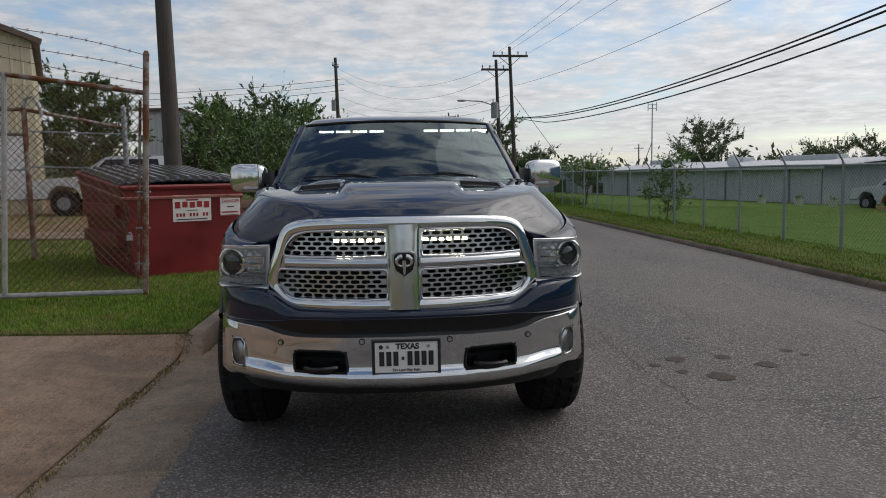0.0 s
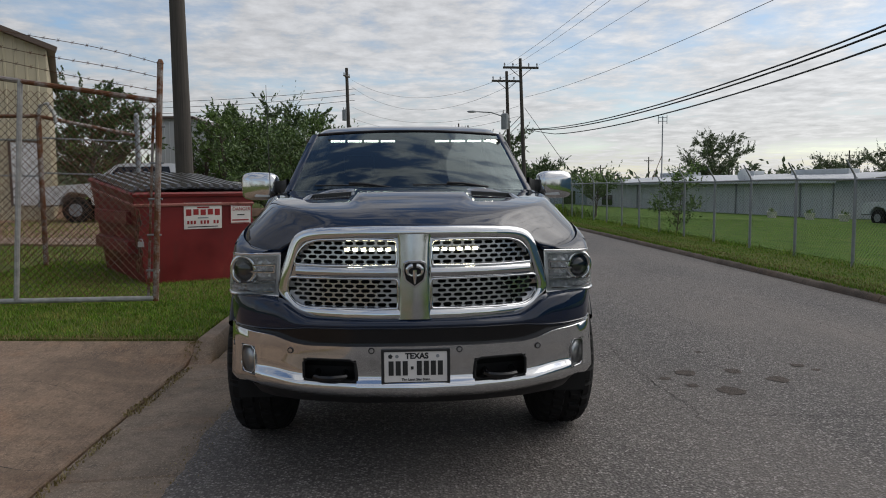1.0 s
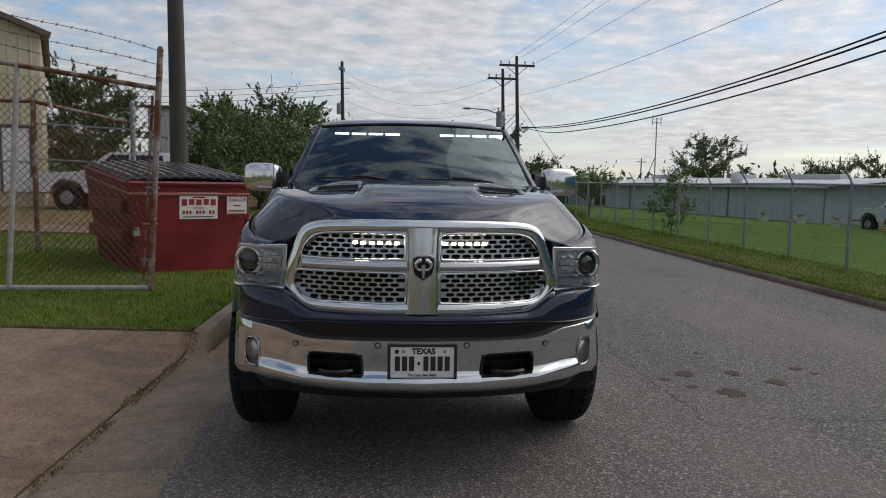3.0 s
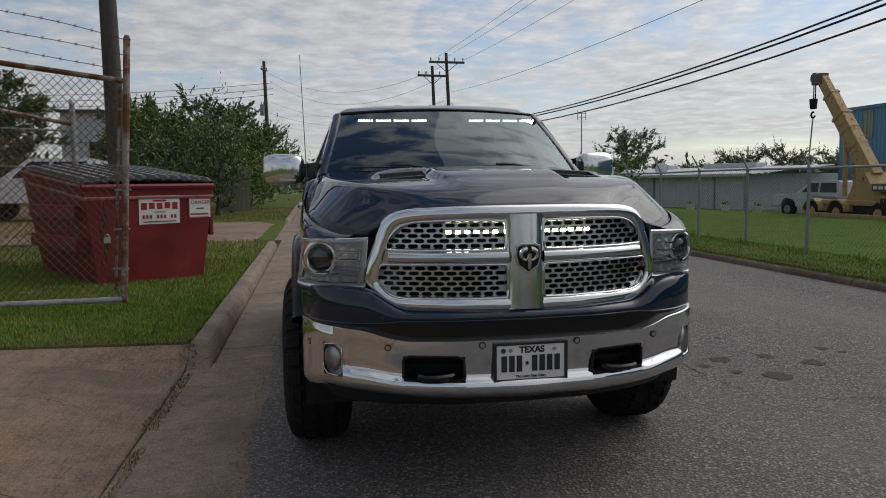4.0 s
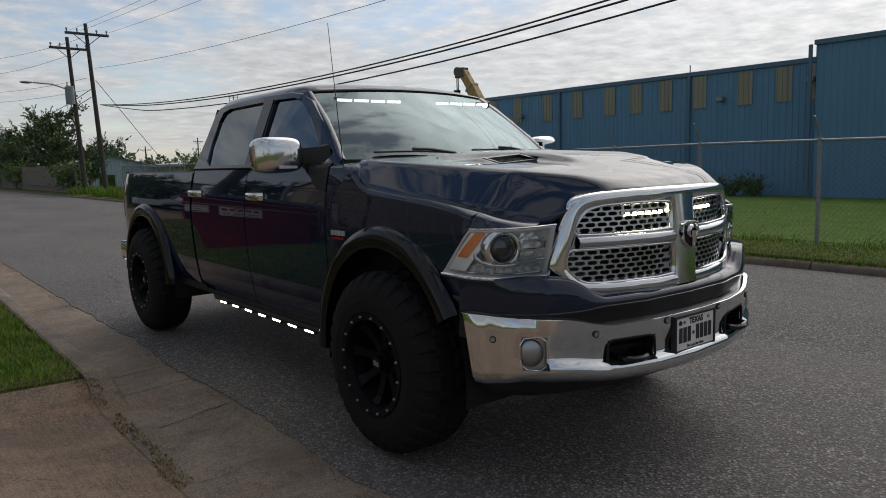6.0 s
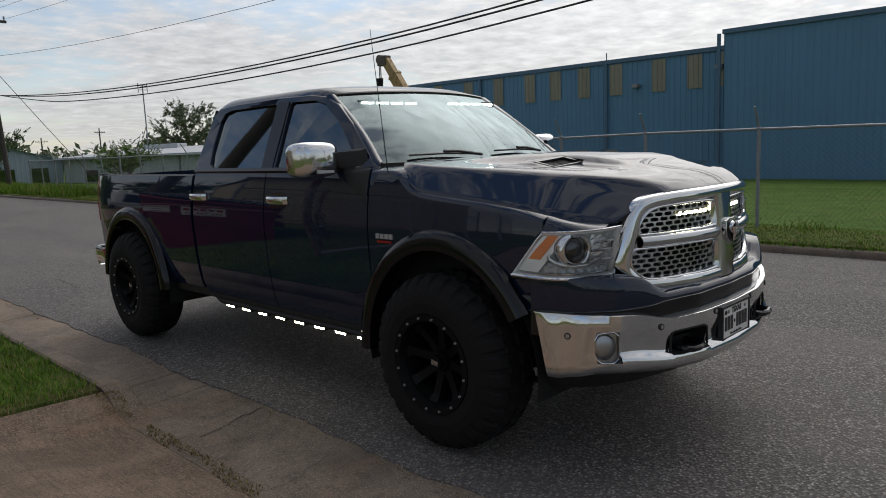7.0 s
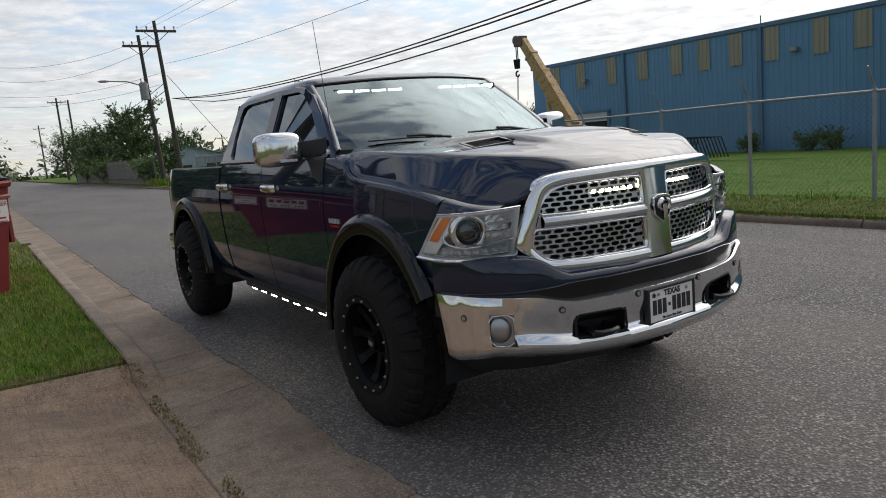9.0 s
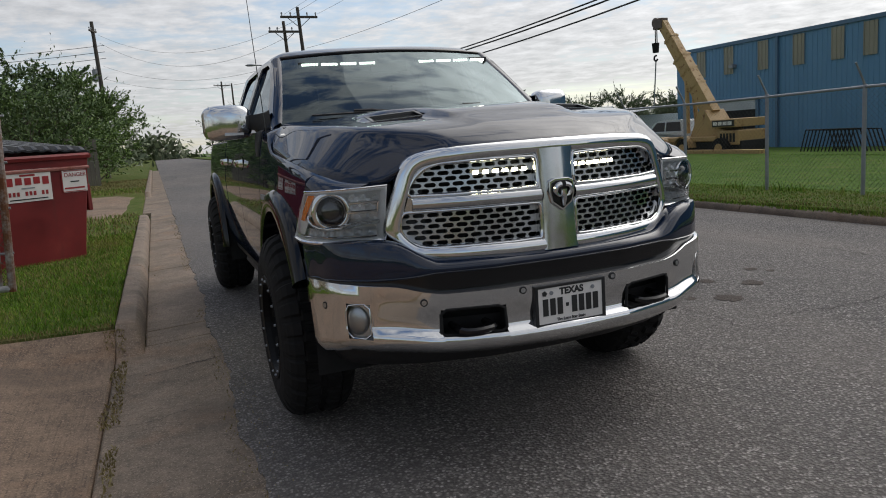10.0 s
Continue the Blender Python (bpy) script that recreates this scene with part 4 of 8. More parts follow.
    def inset(ring, d):
        """The ring moved inwards by d."""
        out = []
        for k, (u, v) in enumerate(ring):
            (ua, va), (ub, vb) = ring[k - 1], ring[(k + 1) % len(ring)]
            t = Vector((ub - ua, vb - va)).normalized()
            out.append((u + t.y * d, v - t.x * d))
        return out

    outer_half = [(0, 1.252), (0.25, 1.251), (0.42, 1.246), (0.51, 1.235), (0.558, 1.212), (0.588, 1.172), (0.604, 1.130), (0.630, 1.050), (0.650, 0.985), (0.657, 0.942), (0.649, 0.905), (0.605, 0.852), (0.570, 0.829), (0.52, 0.817), (0.25, 0.814), (0, 0.814)]
    outer = rounded(outer_half + [(-u, v) for u, v in outer_half[-2:0:-1]], 1)
    upper = [(0.082, 1.070), (0.082, 1.176), (0.09, 1.186), (0.30, 1.189), (0.45, 1.184), (0.505, 1.168), (0.537, 1.138), (0.562, 1.095), (0.562, 1.070)]
    lower = [(0.078, 0.872), (0.078, 1.000), (0.085, 1.008), (0.580, 1.008), (0.592, 0.998), (0.598, 0.965), (0.595, 0.935), (0.577, 0.905), (0.540, 0.880), (0.50, 0.872)]
    holes = [upper, lower, [(-u, v) for u, v in upper[::-1]], [(-u, v) for u, v in lower[::-1]]]
    bm = bmesh.new()
    holed(bm, inset(outer, 0.012), holes, lambda u, v: (u, gy(u, v), v), 0.05, lambda u, v: (u * 0.995, gy(u, v) + 0.05, v + (v - 1.03) * -0.01))
    grille = add("grille_surround", bm, POST, "bright chrome grille surround with crossbars", bevel=0.006)
    # raised chrome rim, a rounded band that follows the outline
    bm = bmesh.new()
    band = ((0.0, 0.055), (0.0, 0.010), (0.003, -0.002), (0.009, -0.009), (0.020, -0.013), (0.036, -0.013), (0.048, -0.009), (0.056, -0.002), (0.058, 0.010))
    loops = [[(u, gy(u, v) + dy, v) for u, v in inset(outer, d)] for d, dy in band]
    sheet(bm, [[loop[k % len(outer)] for loop in loops] for k in range(len(outer) + 1)])
    bmesh.ops.remove_doubles(bm, verts=bm.verts, dist=1e-5)
    add("grille_rim", bm, CHROME, "polished chrome rim", grille, smooth=True, angle=70)
    # bright bevelled lips round the four openings
    for hole in holes:
        ring = []
        for k, (u, v) in enumerate(hole):
            w = Vector(hole[(k + 1) % len(hole)]) - Vector((u, v))
            f = min(0.5, 0.010 / w.length)
            ring += [(u + w.x * f, v + w.y * f), (u + w.x * (1 - f), v + w.y * (1 - f))] if f < 0.45 else [(u + w.x * 0.5, v + w.y * 0.5)]
        ring = rounded(ring, 1)
        sign = 1 if sum(p[0] * q[1] - q[0] * p[1] for p, q in zip(ring, ring[1:] + ring[:1])) < 0 else -1
        bm = bmesh.new()
        loops = [[(u, gy(u, v) + dy, v) for u, v in inset(ring, sign * d)] for d, dy in ((-0.008, -0.001), (-0.004, -0.006), (0.001, -0.005), (0.005, 0.006), (0.006, 0.03))]
        sheet(bm, [[loop[k % len(ring)] for loop in loops] for k in range(len(ring) + 1)])
        add("opening_lip", bm, CHROME, "", grille, smooth=True, angle=70)
    for s in (-1, 1):
        for z0, z1, x1 in ((1.070, 1.19, 0.560), (0.872, 1.008, 0.590)):
            bm = bmesh.new()
            slots = []
            nr = 5 if z0 > 1 else 6
            pitch_z = 0.0213
            for r in range(nr + 1):
                zc = z0 + pitch_z * (r + 0.5) + 0.004
                for q in range(-1, 12):
                    xc = 0.102 + q * 0.0500 + (r % 2) * 0.0250
                    edge = min(0.575, 0.580 - (zc - 1.095) * 0.62) if z0 > 1 else min(0.610, 0.535 + (zc - 0.868) * 1.45)
                    if xc < 0.080 or xc + 0.0215 > edge or zc > (1.188 if z0 > 1 else 1.008):
                        continue
                    w, h = 0.0208, 0.0080
                    slots.append([(s * (xc + du), zc + dv) for du, dv in ((-w, 0), (-w * 0.86, -h * 0.7), (-w * 0.6, -h), (w * 0.6, -h), (w * 0.86, -h * 0.7), (w, 0), (w * 0.86, h * 0.7), (w * 0.6, h), (-w * 0.6, h), (-w * 0.86, h * 0.7))])
            corners = [(0.05, 1.055), (0.585, 1.055), (0.585, 1.10), (0.54, 1.178), (0.48, 1.203), (0.05, 1.206)] if z0 > 1 else [(0.05, 0.860), (0.53, 0.860), (0.603, 0.905), (0.616, 0.95), (0.616, 1.022), (0.05, 1.022)]
            frame_ring = [(s * u, v) for u, v in corners]
            holed(bm, frame_ring, slots, lambda u, v: (u, gy(u, v) + 0.03, v), 0.012, lambda u, v: (u, gy(u, v) + 0.046, v))
            add("grille_insert", bm, MESHMETAL, "honeycomb grille insert with slotted openings", grille)
            bm = bmesh.new()
            u0, u1 = sorted((s * 0.075, s * (x1 - 0.004)))
            if z0 > 1:
                rows = [[(u, gy(u, z0) + dy, z0 + dz) for dy, dz in ((0.004, -0.058), (-0.010, -0.054), (-0.018, -0.042), (-0.020, -0.028), (-0.014, -0.014), (-0.004, -0.006), (0.01, -0.003))] for u in steps(u0, u1, 14)]
                sheet(bm, rows)
                add("crossbar", bm, POST, "rounded chrome crossbar", grille, smooth=True, angle=60)
            else:
                bm.free()
        # light bar behind the upper grille
        bm = bmesh.new()
        x0, x1 = (-0.33, -0.10) if s < 0 else (0.085, 0.305)
        zc = 1.142
        box(bm, x0, x1, 4.075, 4.10, zc - 0.016, zc + 0.016)
        lamp_bar = add("grille_light_bar", bm, BLACK, "slim led light bar behind the grille, switched on")
        for q in range(6):
            bm = bmesh.new()
            x = x0 + (x1 - x0) * (q + 0.5) / 6
            box(bm, x - 0.0105, x + 0.0105, gy(x, zc) + 0.024, gy(x, zc) + 0.029, zc - 0.0065, zc + 0.0065)
            add("led_lens", bm, LEDWARM, "glowing led lens", lamp_bar)
    bm = bmesh.new()
    rows = [[(u, gy(u, v) + 0.075, v) for v in (0.83, 1.03, 1.24)] for u in steps(-0.63, 0.63, 12)]
    sheet(bm, rows)
    add("grille_backing", bm, WELL, "", grille)
    for s in (-1, 1):
        bm = bmesh.new()
        rows = [[(s * u, gy(u, v) + 0.05 - 0.25 * max(0, u - 0.60), v) for v in (0.86, 0.95, 1.08, 1.12)] for u in steps(0.50, 0.70, 8)]
        sheet(bm, rows)
        add("nose_panel", bm, BLACK, smooth=True)
    # centre post with badge
    bm = bmesh.new()
    rows = []
    for v, w in ((0.826, 0.085), (0.87, 0.075), (0.96, 0.072), (1.09, 0.072), (1.17, 0.075), (1.215, 0.085)):
        rows.append([(u * w, gy(0, v) - d, v) for u, d in ((-1, -0.01), (-0.96, 0.006), (-0.8, 0.014), (0, 0.018), (0.8, 0.014), (0.96, 0.006), (1, -0.01))])
    sheet(bm, rows)
    add("centre_post", bm, POST, "", grille, smooth=True, angle=50)
    shield = [(-0.052, 1.088), (-0.03, 1.098), (0.03, 1.098), (0.052, 1.088), (0.056, 1.05), (0.045, 1.005), (0.0, 0.972), (-0.045, 1.005), (-0.056, 1.05)]
    for name, scale, y, mat in (("badge", 1.0, 3.956, CHROME), ("badge_field", 0.86, 3.951, GLOSSBLACK)):
        bm = bmesh.new()
        ring = [(u * scale, 1.037 + (v - 1.037) * scale) for u, v in shield]
        front = bm.faces.new([bm.verts.new((u, y, v)) for u, v in ring])
        ext = bmesh.ops.extrude_face_region(bm, geom=[front])
        bmesh.ops.translate(bm, vec=(0, 0.03, 0), verts=[q for q in ext["geom"] if isinstance(q, bmesh.types.BMVert)])
        add(name, bm, mat, "plain chrome shield badge", grille, bevel=0.003)
    bm = bmesh.new()
    for s in (-1, 1):
        pts = [(s * (0.008 + 0.026 * math.sin(t)), 3.947, 1.052 + 0.022 * math.cos(t)) for t in steps(0.0, 3.6, 9)]
        pipe(bm, pts, [0.010, 0.011, 0.011, 0.010, 0.009, 0.008, 0.007, 0.006, 0.005, 0.003], 8)
    pipe(bm, [(0, 3.945, 1.055), (0, 3.942, 1.02), (0, 3.946, 0.992)], [0.012, 0.010, 0.005], 8)
    add("badge_emblem", bm, CHROME, "", grille, smooth=True)

    # head lamps
    for s in (-1, 1):
        def lamp_at(u, v, d=0.0):
            """u 0..1 from the grille to the outer tip, v 0..1 from bottom to top."""
            w = u * (1.30 - 0.36 * v)
            k = min(w, 1.0)
            x = 0.632 + 0.288 * (1 - (1 - k) ** 1.7) + 0.012 * max(0, w - 1)
            y = 4.165 + 0.05 * k + 0.20 * k ** 2.2 + 0.40 * max(0, w - 1)
            lo, hi = 0.906 + 0.012 * u, 1.118 - 0.010 * u
            lean = 0.035 * (1 - v) * (1 - u)
            return (s * (x + 0.018 * (1 - v) * (1 - u) - 0.022 * (v - 0.3) * u - d * 0.75 * k ** 2), y + lean + d * (1 - 0.4 * k ** 2), lo + (hi - lo) * v)
        bm = bmesh.new()
        us, vs = steps(0, 1, 14), steps(0, 1, 6)
        sheet(bm, [[lamp_at(u, v, 0.014 + 0.040 * math.sin(math.pi * u) ** 0.5 * (0.6 + 0.4 * math.sin(math.pi * v)) if 0 < u < 1 and 0 < v < 1 else 0.010) for v in vs] for u in us])
        lamp = add("head_lamp", bm, LAMPDARK, "clear projector head lamp with amber corner", smooth=True)
        bm = bmesh.new()
        sheet(bm, [[lamp_at(u, v, -0.012 * math.sin(math.pi * v)) for v in vs] for u in us])
        add("lamp_lens", bm, CLEAR, "clear plastic lens", lamp, smooth=True)
        # silvered bezel round the edge, stepped inwards
        bm = bmesh.new()

        def frame_ring(inset_u, inset_v, d):
            u0, u1, v0, v1 = inset_u, 1 - inset_u, inset_v, 1 - inset_v
            ring = [(u, v0) for u in steps(u0, u1, 16)] + [(u1, v) for v in steps(v0, v1, 6)[1:]] + [(u, v1) for u in steps(u1, u0, 16)[1:]] + [(u0, v) for v in steps(v1, v0, 6)[1:]]
            return [lamp_at(u, v, d) for u, v in ring]
        sheet(bm, [frame_ring(0.0, 0.0, 0.0), frame_ring(0.008, 0.02, -0.004), frame_ring(0.025, 0.055, 0.002), frame_ring(0.040, 0.075, 0.010), frame_ring(0.045, 0.085, 0.04)])
        add("lamp_bezel", bm, mat_lamp_bowl, "silvered lamp bezel", lamp, smooth=True, angle=60)
        bm = bmesh.new()
        for v, d, r in ((0.105, 0.004, 0.0035), (0.0, -0.002, 0.006), (1.0, -0.001, 0.0045)):
            bm = bmesh.new()
            pipe(bm, [lamp_at(u, v, d) for u in steps(0.05 if 0 < v < 1 else 0.0, 0.93 if 0 < v < 1 else 1.0, 14)], r, 6)
            add("lamp_trim", bm, CHROME, "", lamp, smooth=True)
        c = Vector(lamp_at(0.47, 0.60, 0.026))
        face = Vector((s * 0.42, -1, 0)).normalized()
        across = face.cross(Vector((0, 0, 1))).normalized()

        def disc(r, d, a):
            return c + across * (r * math.cos(a)) + Vector((0, 0, r * math.sin(a))) + face * d
        turn = steps(0, 2 * math.pi, 36)
        bm = bmesh.new()
        sheet(bm, [[disc(r, d, t) for r, d in ((0.082, -0.04), (0.080, -0.004), (0.074, 0.008), (0.064, 0.012), (0.056, 0.008), (0.052, -0.004), (0.048, -0.03))] for t in turn])
        add("projector_ring", bm, CHROME, "thick chrome ring", lamp, smooth=True, angle=70)
        bm = bmesh.new()
        sheet(bm, [[disc(r, d, t) for r, d in ((0.052, -0.020), (0.047, -0.006), (0.038, 0.004), (0.025, 0.010), (0.010, 0.013), (0.0005, 0.0135))] for t in turn])
        add("projector_lens", bm, mat_projector, "", lamp, smooth=True, angle=80)
        # bright sweep under the projector that runs on to the grille side
        bm = bmesh.new()
        sweep = [(0.04, 0.36), (0.12, 0.36), (0.20, 0.35), (0.28, 0.31), (0.36, 0.28), (0.46, 0.27), (0.56, 0.29), (0.65, 0.34), (0.72, 0.41), (0.76, 0.50)]
        sheet(bm, [[lamp_at(u, v - 0.045, 0.020), lamp_at(u, v - 0.035, 0.002), lamp_at(u, v, -0.003), lamp_at(u, v + 0.035, 0.003), lamp_at(u, v + 0.045, 0.022)] for u, v in sweep])
        add("lamp_divider", bm, CHROME, "curved chrome sweep", lamp, smooth=True, angle=70)
        bm = bmesh.new()
        for v in (0.56, 0.73):
            pipe(bm, [lamp_at(u, v, 0.010) for u in steps(0.06, 0.31, 8)], 0.006, 6)
        pipe(bm, [lamp_at(0.06, v, 0.010) for v in steps(0.56, 0.73, 4)], 0.005, 6)
        add("reflector_rail", bm, CHROME, "", lamp, smooth=True)
        # faceted inner reflector
        bm = bmesh.new()
        for p in range(5):
            for q in range(4):
                u0, u1, v0, v1 = 0.05 + p * 0.054, 0.05 + (p + 1) * 0.054, 0.43 + q * 0.12, 0.43 + (q + 1) * 0.12
                mid = lamp_at((u0 + u1) / 2, (v0 + v1) / 2, 0.026 if (p + q) % 2 else 0.044)
                ring = [lamp_at(u, v, 0.034) for u, v in ((u0, v0), (u1, v0), (u1, v1), (u0, v1))]
                for k in range(4):
                    bm.faces.new([bm.verts.new(w) for w in (ring[k], ring[(k + 1) % 4], mid)])
        add("inner_reflector", bm, SILVER, "faceted silver reflector", lamp)
        # lower row of led cups
        bm = bmesh.new()
        sheet(bm, [[lamp_at(u, v, 0.020 + d * (0.6 + 0.4 * math.cos(u * 70))) for v, d in ((0.12, 0.0), (0.17, 0.012), (0.22, 0.012), (0.27, 0.0))] for u in steps(0.05, 0.93, 70)])
        add("led_strip", bm, LAMPGREY, "row of unlit led cups", lamp, smooth=True)
        bm = bmesh.new()
        rows = [[lamp_at(u + 0.055 * (0.92 - v), v, 0.006) for v in (0.40, 0.6, 0.92)] for u in (0.775, 0.83, 0.90)]
        sheet(bm, rows)
        add("amber_corner", bm, AMBER, "amber turn lamp corner", lamp, smooth=True)
        bm = bmesh.new()
        sheet(bm, [[lamp_at(u + 0.055 * (0.92 - v), v, 0.012) for v in (0.12, 0.40, 0.6, 0.92)] for u in (0.70, 0.76, 0.93, 0.945)])
        add("corner_reflector", bm, mat_lamp_bowl, "", lamp, smooth=True)
        # fender nose between the lamp and the shut line
        bm = bmesh.new()
        rows = []
        for k in range(15):
            f = k / 14
            u = 0.24 + 0.76 * f
            a = Vector(lamp_at(u, 1)) + Vector((0, 0, 0.005))
            ye = 4.19 + 0.198 * f
            e = Vector((s * (soft_table(HOOD_EDGE, ye) + 0.0035), ye, soft_table(HOOD_EDGE_Z, ye) - 0.002))
            out = Vector((s * 0.7, -0.7, 0.4)) * (0.018 * f)
            rows.append([a + Vector((-s * 0.01, 0.03, -0.004)), a, a.lerp(e, 0.35) + out, a.lerp(e, 0.7) + out, e, e + Vector((-s * 0.006, 0.004, -0.03))])
        sheet(bm, rows)
        add("lamp_surround", bm, PAINT, smooth=True, angle=60)
        bm = bmesh.new()
        rows = [[lamp_at(u, 0, 0.004), (lamp_at(u, 0)[0], lamp_at(u, 0)[1] - 0.002, lamp_at(u, 0)[2] - 0.012), (lamp_at(u, 0)[0] * 0.98, lamp_at(u, 0)[1] + 0.08, 0.90)] for u in us]
        sheet(bm, rows)
        add("lamp_gap", bm, BLACK, smooth=True)
        # side of the bumper cover up to the wheel arch
        bm = bmesh.new()
        rows = []
        for z in steps(0.765, 0.896, 8):
            ya = FRONT_AXLE - math.sqrt(ARCH_R ** 2 - (z - HUB_Z) ** 2) + 0.01
            rows.append([(s * (half_width(y, z) - (0.02 if y < 4.43 else 0)), y, z) for y in steps(4.40, ya, 6)])
        sheet(bm, rows)
        add("fender_edge", bm, PAINT, smooth=True)

    # hood
    bm = bmesh.new()
    xs = steps(0, 0.31, 14) + steps(0.31, 0.55, 10)[1:] + [0.5875, 0.625]
    fl = 16
    front_t = [0, 0.006, 0.018, 0.04, 0.08, 0.13, 0.2, 0.3, 0.4, 0.55, 0.7, 0.85]
    mids = steps(4.34, 4.56, 10)[:-1] + steps(4.56, 4.685, 6)[:-1] + steps(4.685, 5.0, 16)
    rear_t = steps(0, 1, 16)[1:]

    def hood_row(kind, v):
        half = []
        for k in range(len(xs) + fl):
            def place(y):
                xe = soft_table(HOOD_EDGE, y) - 0.003
                xc = soft_table(HOOD_CREASE, y) * xe
                reach = min(0.625, xc - 0.06)
                if k < len(xs):
                    return xs[k] * reach / 0.625
                # columns run along the crease
                return (steps(reach, xc - 0.025, 5)[1:] + [xc - 0.015, xc - 0.007, xc, xc + 0.007, xc + 0.015] + steps(xc + 0.025, xe, 5))[k - len(xs)]
            y = v
            for _ in range(3):
                x = place(y)
                if kind == "front":
                    y0 = hood_front(min(0.60, x)) + 0.09 * ease((x - 0.56) / 0.2)
                    y = y0 + (4.34 - y0) * v
                elif kind == "rear":
                    y = 5.0 + (hood_rear(x) - 5.0) * v
            x = place(y)
            z = hood_z(x, y)
            if kind == "front":
                nose = soft_table(NOSE_Z, x, 0.05)
                z += (nose - z) * max(0, 1 - v / 0.55) ** 2.6
            half.append((x, y, z))
        full = [(-x, y, z) for x, y, z in half[:0:-1]] + half
        return [(full[0][0], full[0][1], full[0][2] - 0.03)] + full + [(full[-1][0], full[-1][1], full[-1][2] - 0.03)]
    rows = [hood_row("front", v) for v in front_t] + [hood_row("mid", v) for v in mids] + [hood_row("rear", v) for v in rear_t]
    # even out the pressed sheet towards the nose
    for _ in range(8):
        relaxed = [list(row) for row in rows]
        for i in range(1, len(front_t) + 2):
            for j in range(2, len(rows[0]) - 2):
                near = (rows[i - 1][j][2] + rows[i + 1][j][2] + rows[i][j - 1][2] + rows[i][j + 1][2]) / 4
                x, y, z = rows[i][j]
                relaxed[i][j] = (x, y, z + 0.5 * (near - z))
        rows = relaxed
    rows.insert(0, [(x, y + 0.025, z - 0.02) for x, y, z in rows[0]])
    rows.append([(x, y + 0.004, z - 0.03) for x, y, z in rows[-1]])

    def vent_hole(i, j):
        c = [sum(rows[a][b][q] for a in (i, i + 1) for b in (j, j + 1)) / 4 for q in (0, 1)]
        return 0.31 < abs(c[0]) < 0.55 and 4.56 < c[1] < 4.685
    sheet(bm, rows, vent_hole)
    hood = add("hood", bm, PAINT, "glossy black hood with a raised dome and twin vents", smooth=True, angle=60)
    for s in (-1, 1):
        def vent(u, v, lift):
            # the opening lies in one plane that tips up towards the rear
            x, y = s * (0.43 + u * 0.12), 4.6225 + v * 0.0625
            front = hood_z(0.40, 4.555) + (hood_z(0.55, 4.555) - hood_z(0.31, 4.555)) * 0.32 * u
            return (x, y, front + 0.027 * (v + 1) / 2 + lift)
        rim = [(-1, -1), (-0.5, -1), (0, -1), (0.5, -1), (1, -1), (1, 0), (1, 1), (0.5, 1), (0, 1), (-0.5, 1), (-1, 1), (-1, 0)]
        inside = [(max(-0.93, min(0.93, u * (0.93 if v < 0 else 0.88))), v * 0.84) for u, v in rim]
        bm = bmesh.new()
        rows = [[vent(u * 1.02, v * 1.03, -0.001), vent(u * 1.01, v * 1.01, 0.004), vent(a, b, 0.003), vent(a * 0.99, b * 0.97, -0.030)] for (u, v), (a, b) in zip(rim + rim[:1], inside + inside[:1])]
        sheet(bm, rows)
        vent_ob = add("hood_vent", bm, GLOSSBLACK, "black hood vent", hood, smooth=True, angle=40)
        bm = bmesh.new()
        sheet(bm, [[vent(u, v, -0.028) for v in steps(-0.9, 0.9, 4)] for u in steps(-0.95, 0.95, 8)])
        for q in range(7):
            v = -0.72 + q * 0.24
            pipe(bm, [vent(u, v, -0.012) for u in steps(-0.92, 0.92, 6)], 0.0028, 4)
        for q in range(15):
            u = -0.86 + q * 0.123
            pipe(bm, [vent(u, v, -0.012) for v in steps(-0.82, 0.82, 2)], 0.0024, 4)
        add("vent_mesh", bm, BLACK, "black wire mesh", vent_ob)
        # painted cowl round the opening that runs back into the hood
        def cowl(u, y):
            x = s * (0.43 + u * 0.12)
            skin = hood_z(x, y) - 0.003
            v = min(1, (y - 4.6225) / 0.0625)
            side = ease((abs(u) - 1.0) / 0.42)
            high = vent(max(-1, min(1, u)), v, 0.001)[2]
            fade = max(side, ease((y - 4.685) / 0.24))
            return (x, y, max(skin, high * (1 - fade) + skin * fade))
        bm = bmesh.new()
        wide = [-1.42, -1.33, -1.24, -1.16, -1.08, -1.01]
        for cols_ in (wide, [-c for c in wide[::-1]]):
            sheet(bm, [[cowl(u, y) for u in cols_] for y in steps(4.56, 4.685, 6) + steps(4.685, 4.93, 10)[1:]])
        sheet(bm, [[cowl(u, y) for u in steps(-1.01, 1.01, 8)] for y in steps(4.687, 4.93, 10)])
        bmesh.ops.remove_doubles(bm, verts=bm.verts, dist=0.0015)
        bmesh.ops.recalc_face_normals(bm, faces=bm.faces)
        if sum(f.normal.z for f in bm.faces) < 0:
            bmesh.ops.reverse_faces(bm, faces=bm.faces)
        add("vent_cowl", bm, PAINT, "", hood, smooth=True, angle=50)

    # cab: wind screen, roof, side frames
    def screen_at(u, t):
        w = 0.775 + (0.655 - 0.775) * t
        y = 5.40 + 0.56 * t + 0.13 * (abs(u) ** 2.2) * (1 - 0.25 * t) - 0.03 * math.sin(math.pi * t)
        z = 1.405 + (1.825 - 1.405) * t - 0.02 * u * u * t
        return (u * w, y, z)

    bm = bmesh.new()
    sheet(bm, [[screen_at(u, t) for u in steps(-1, 1, 24)] for t in steps(0, 1, 12)])
    add("wind_screen", bm, SCREEN, "dark raked wind screen", smooth=True).visible_shadow = False
    bm = bmesh.new()
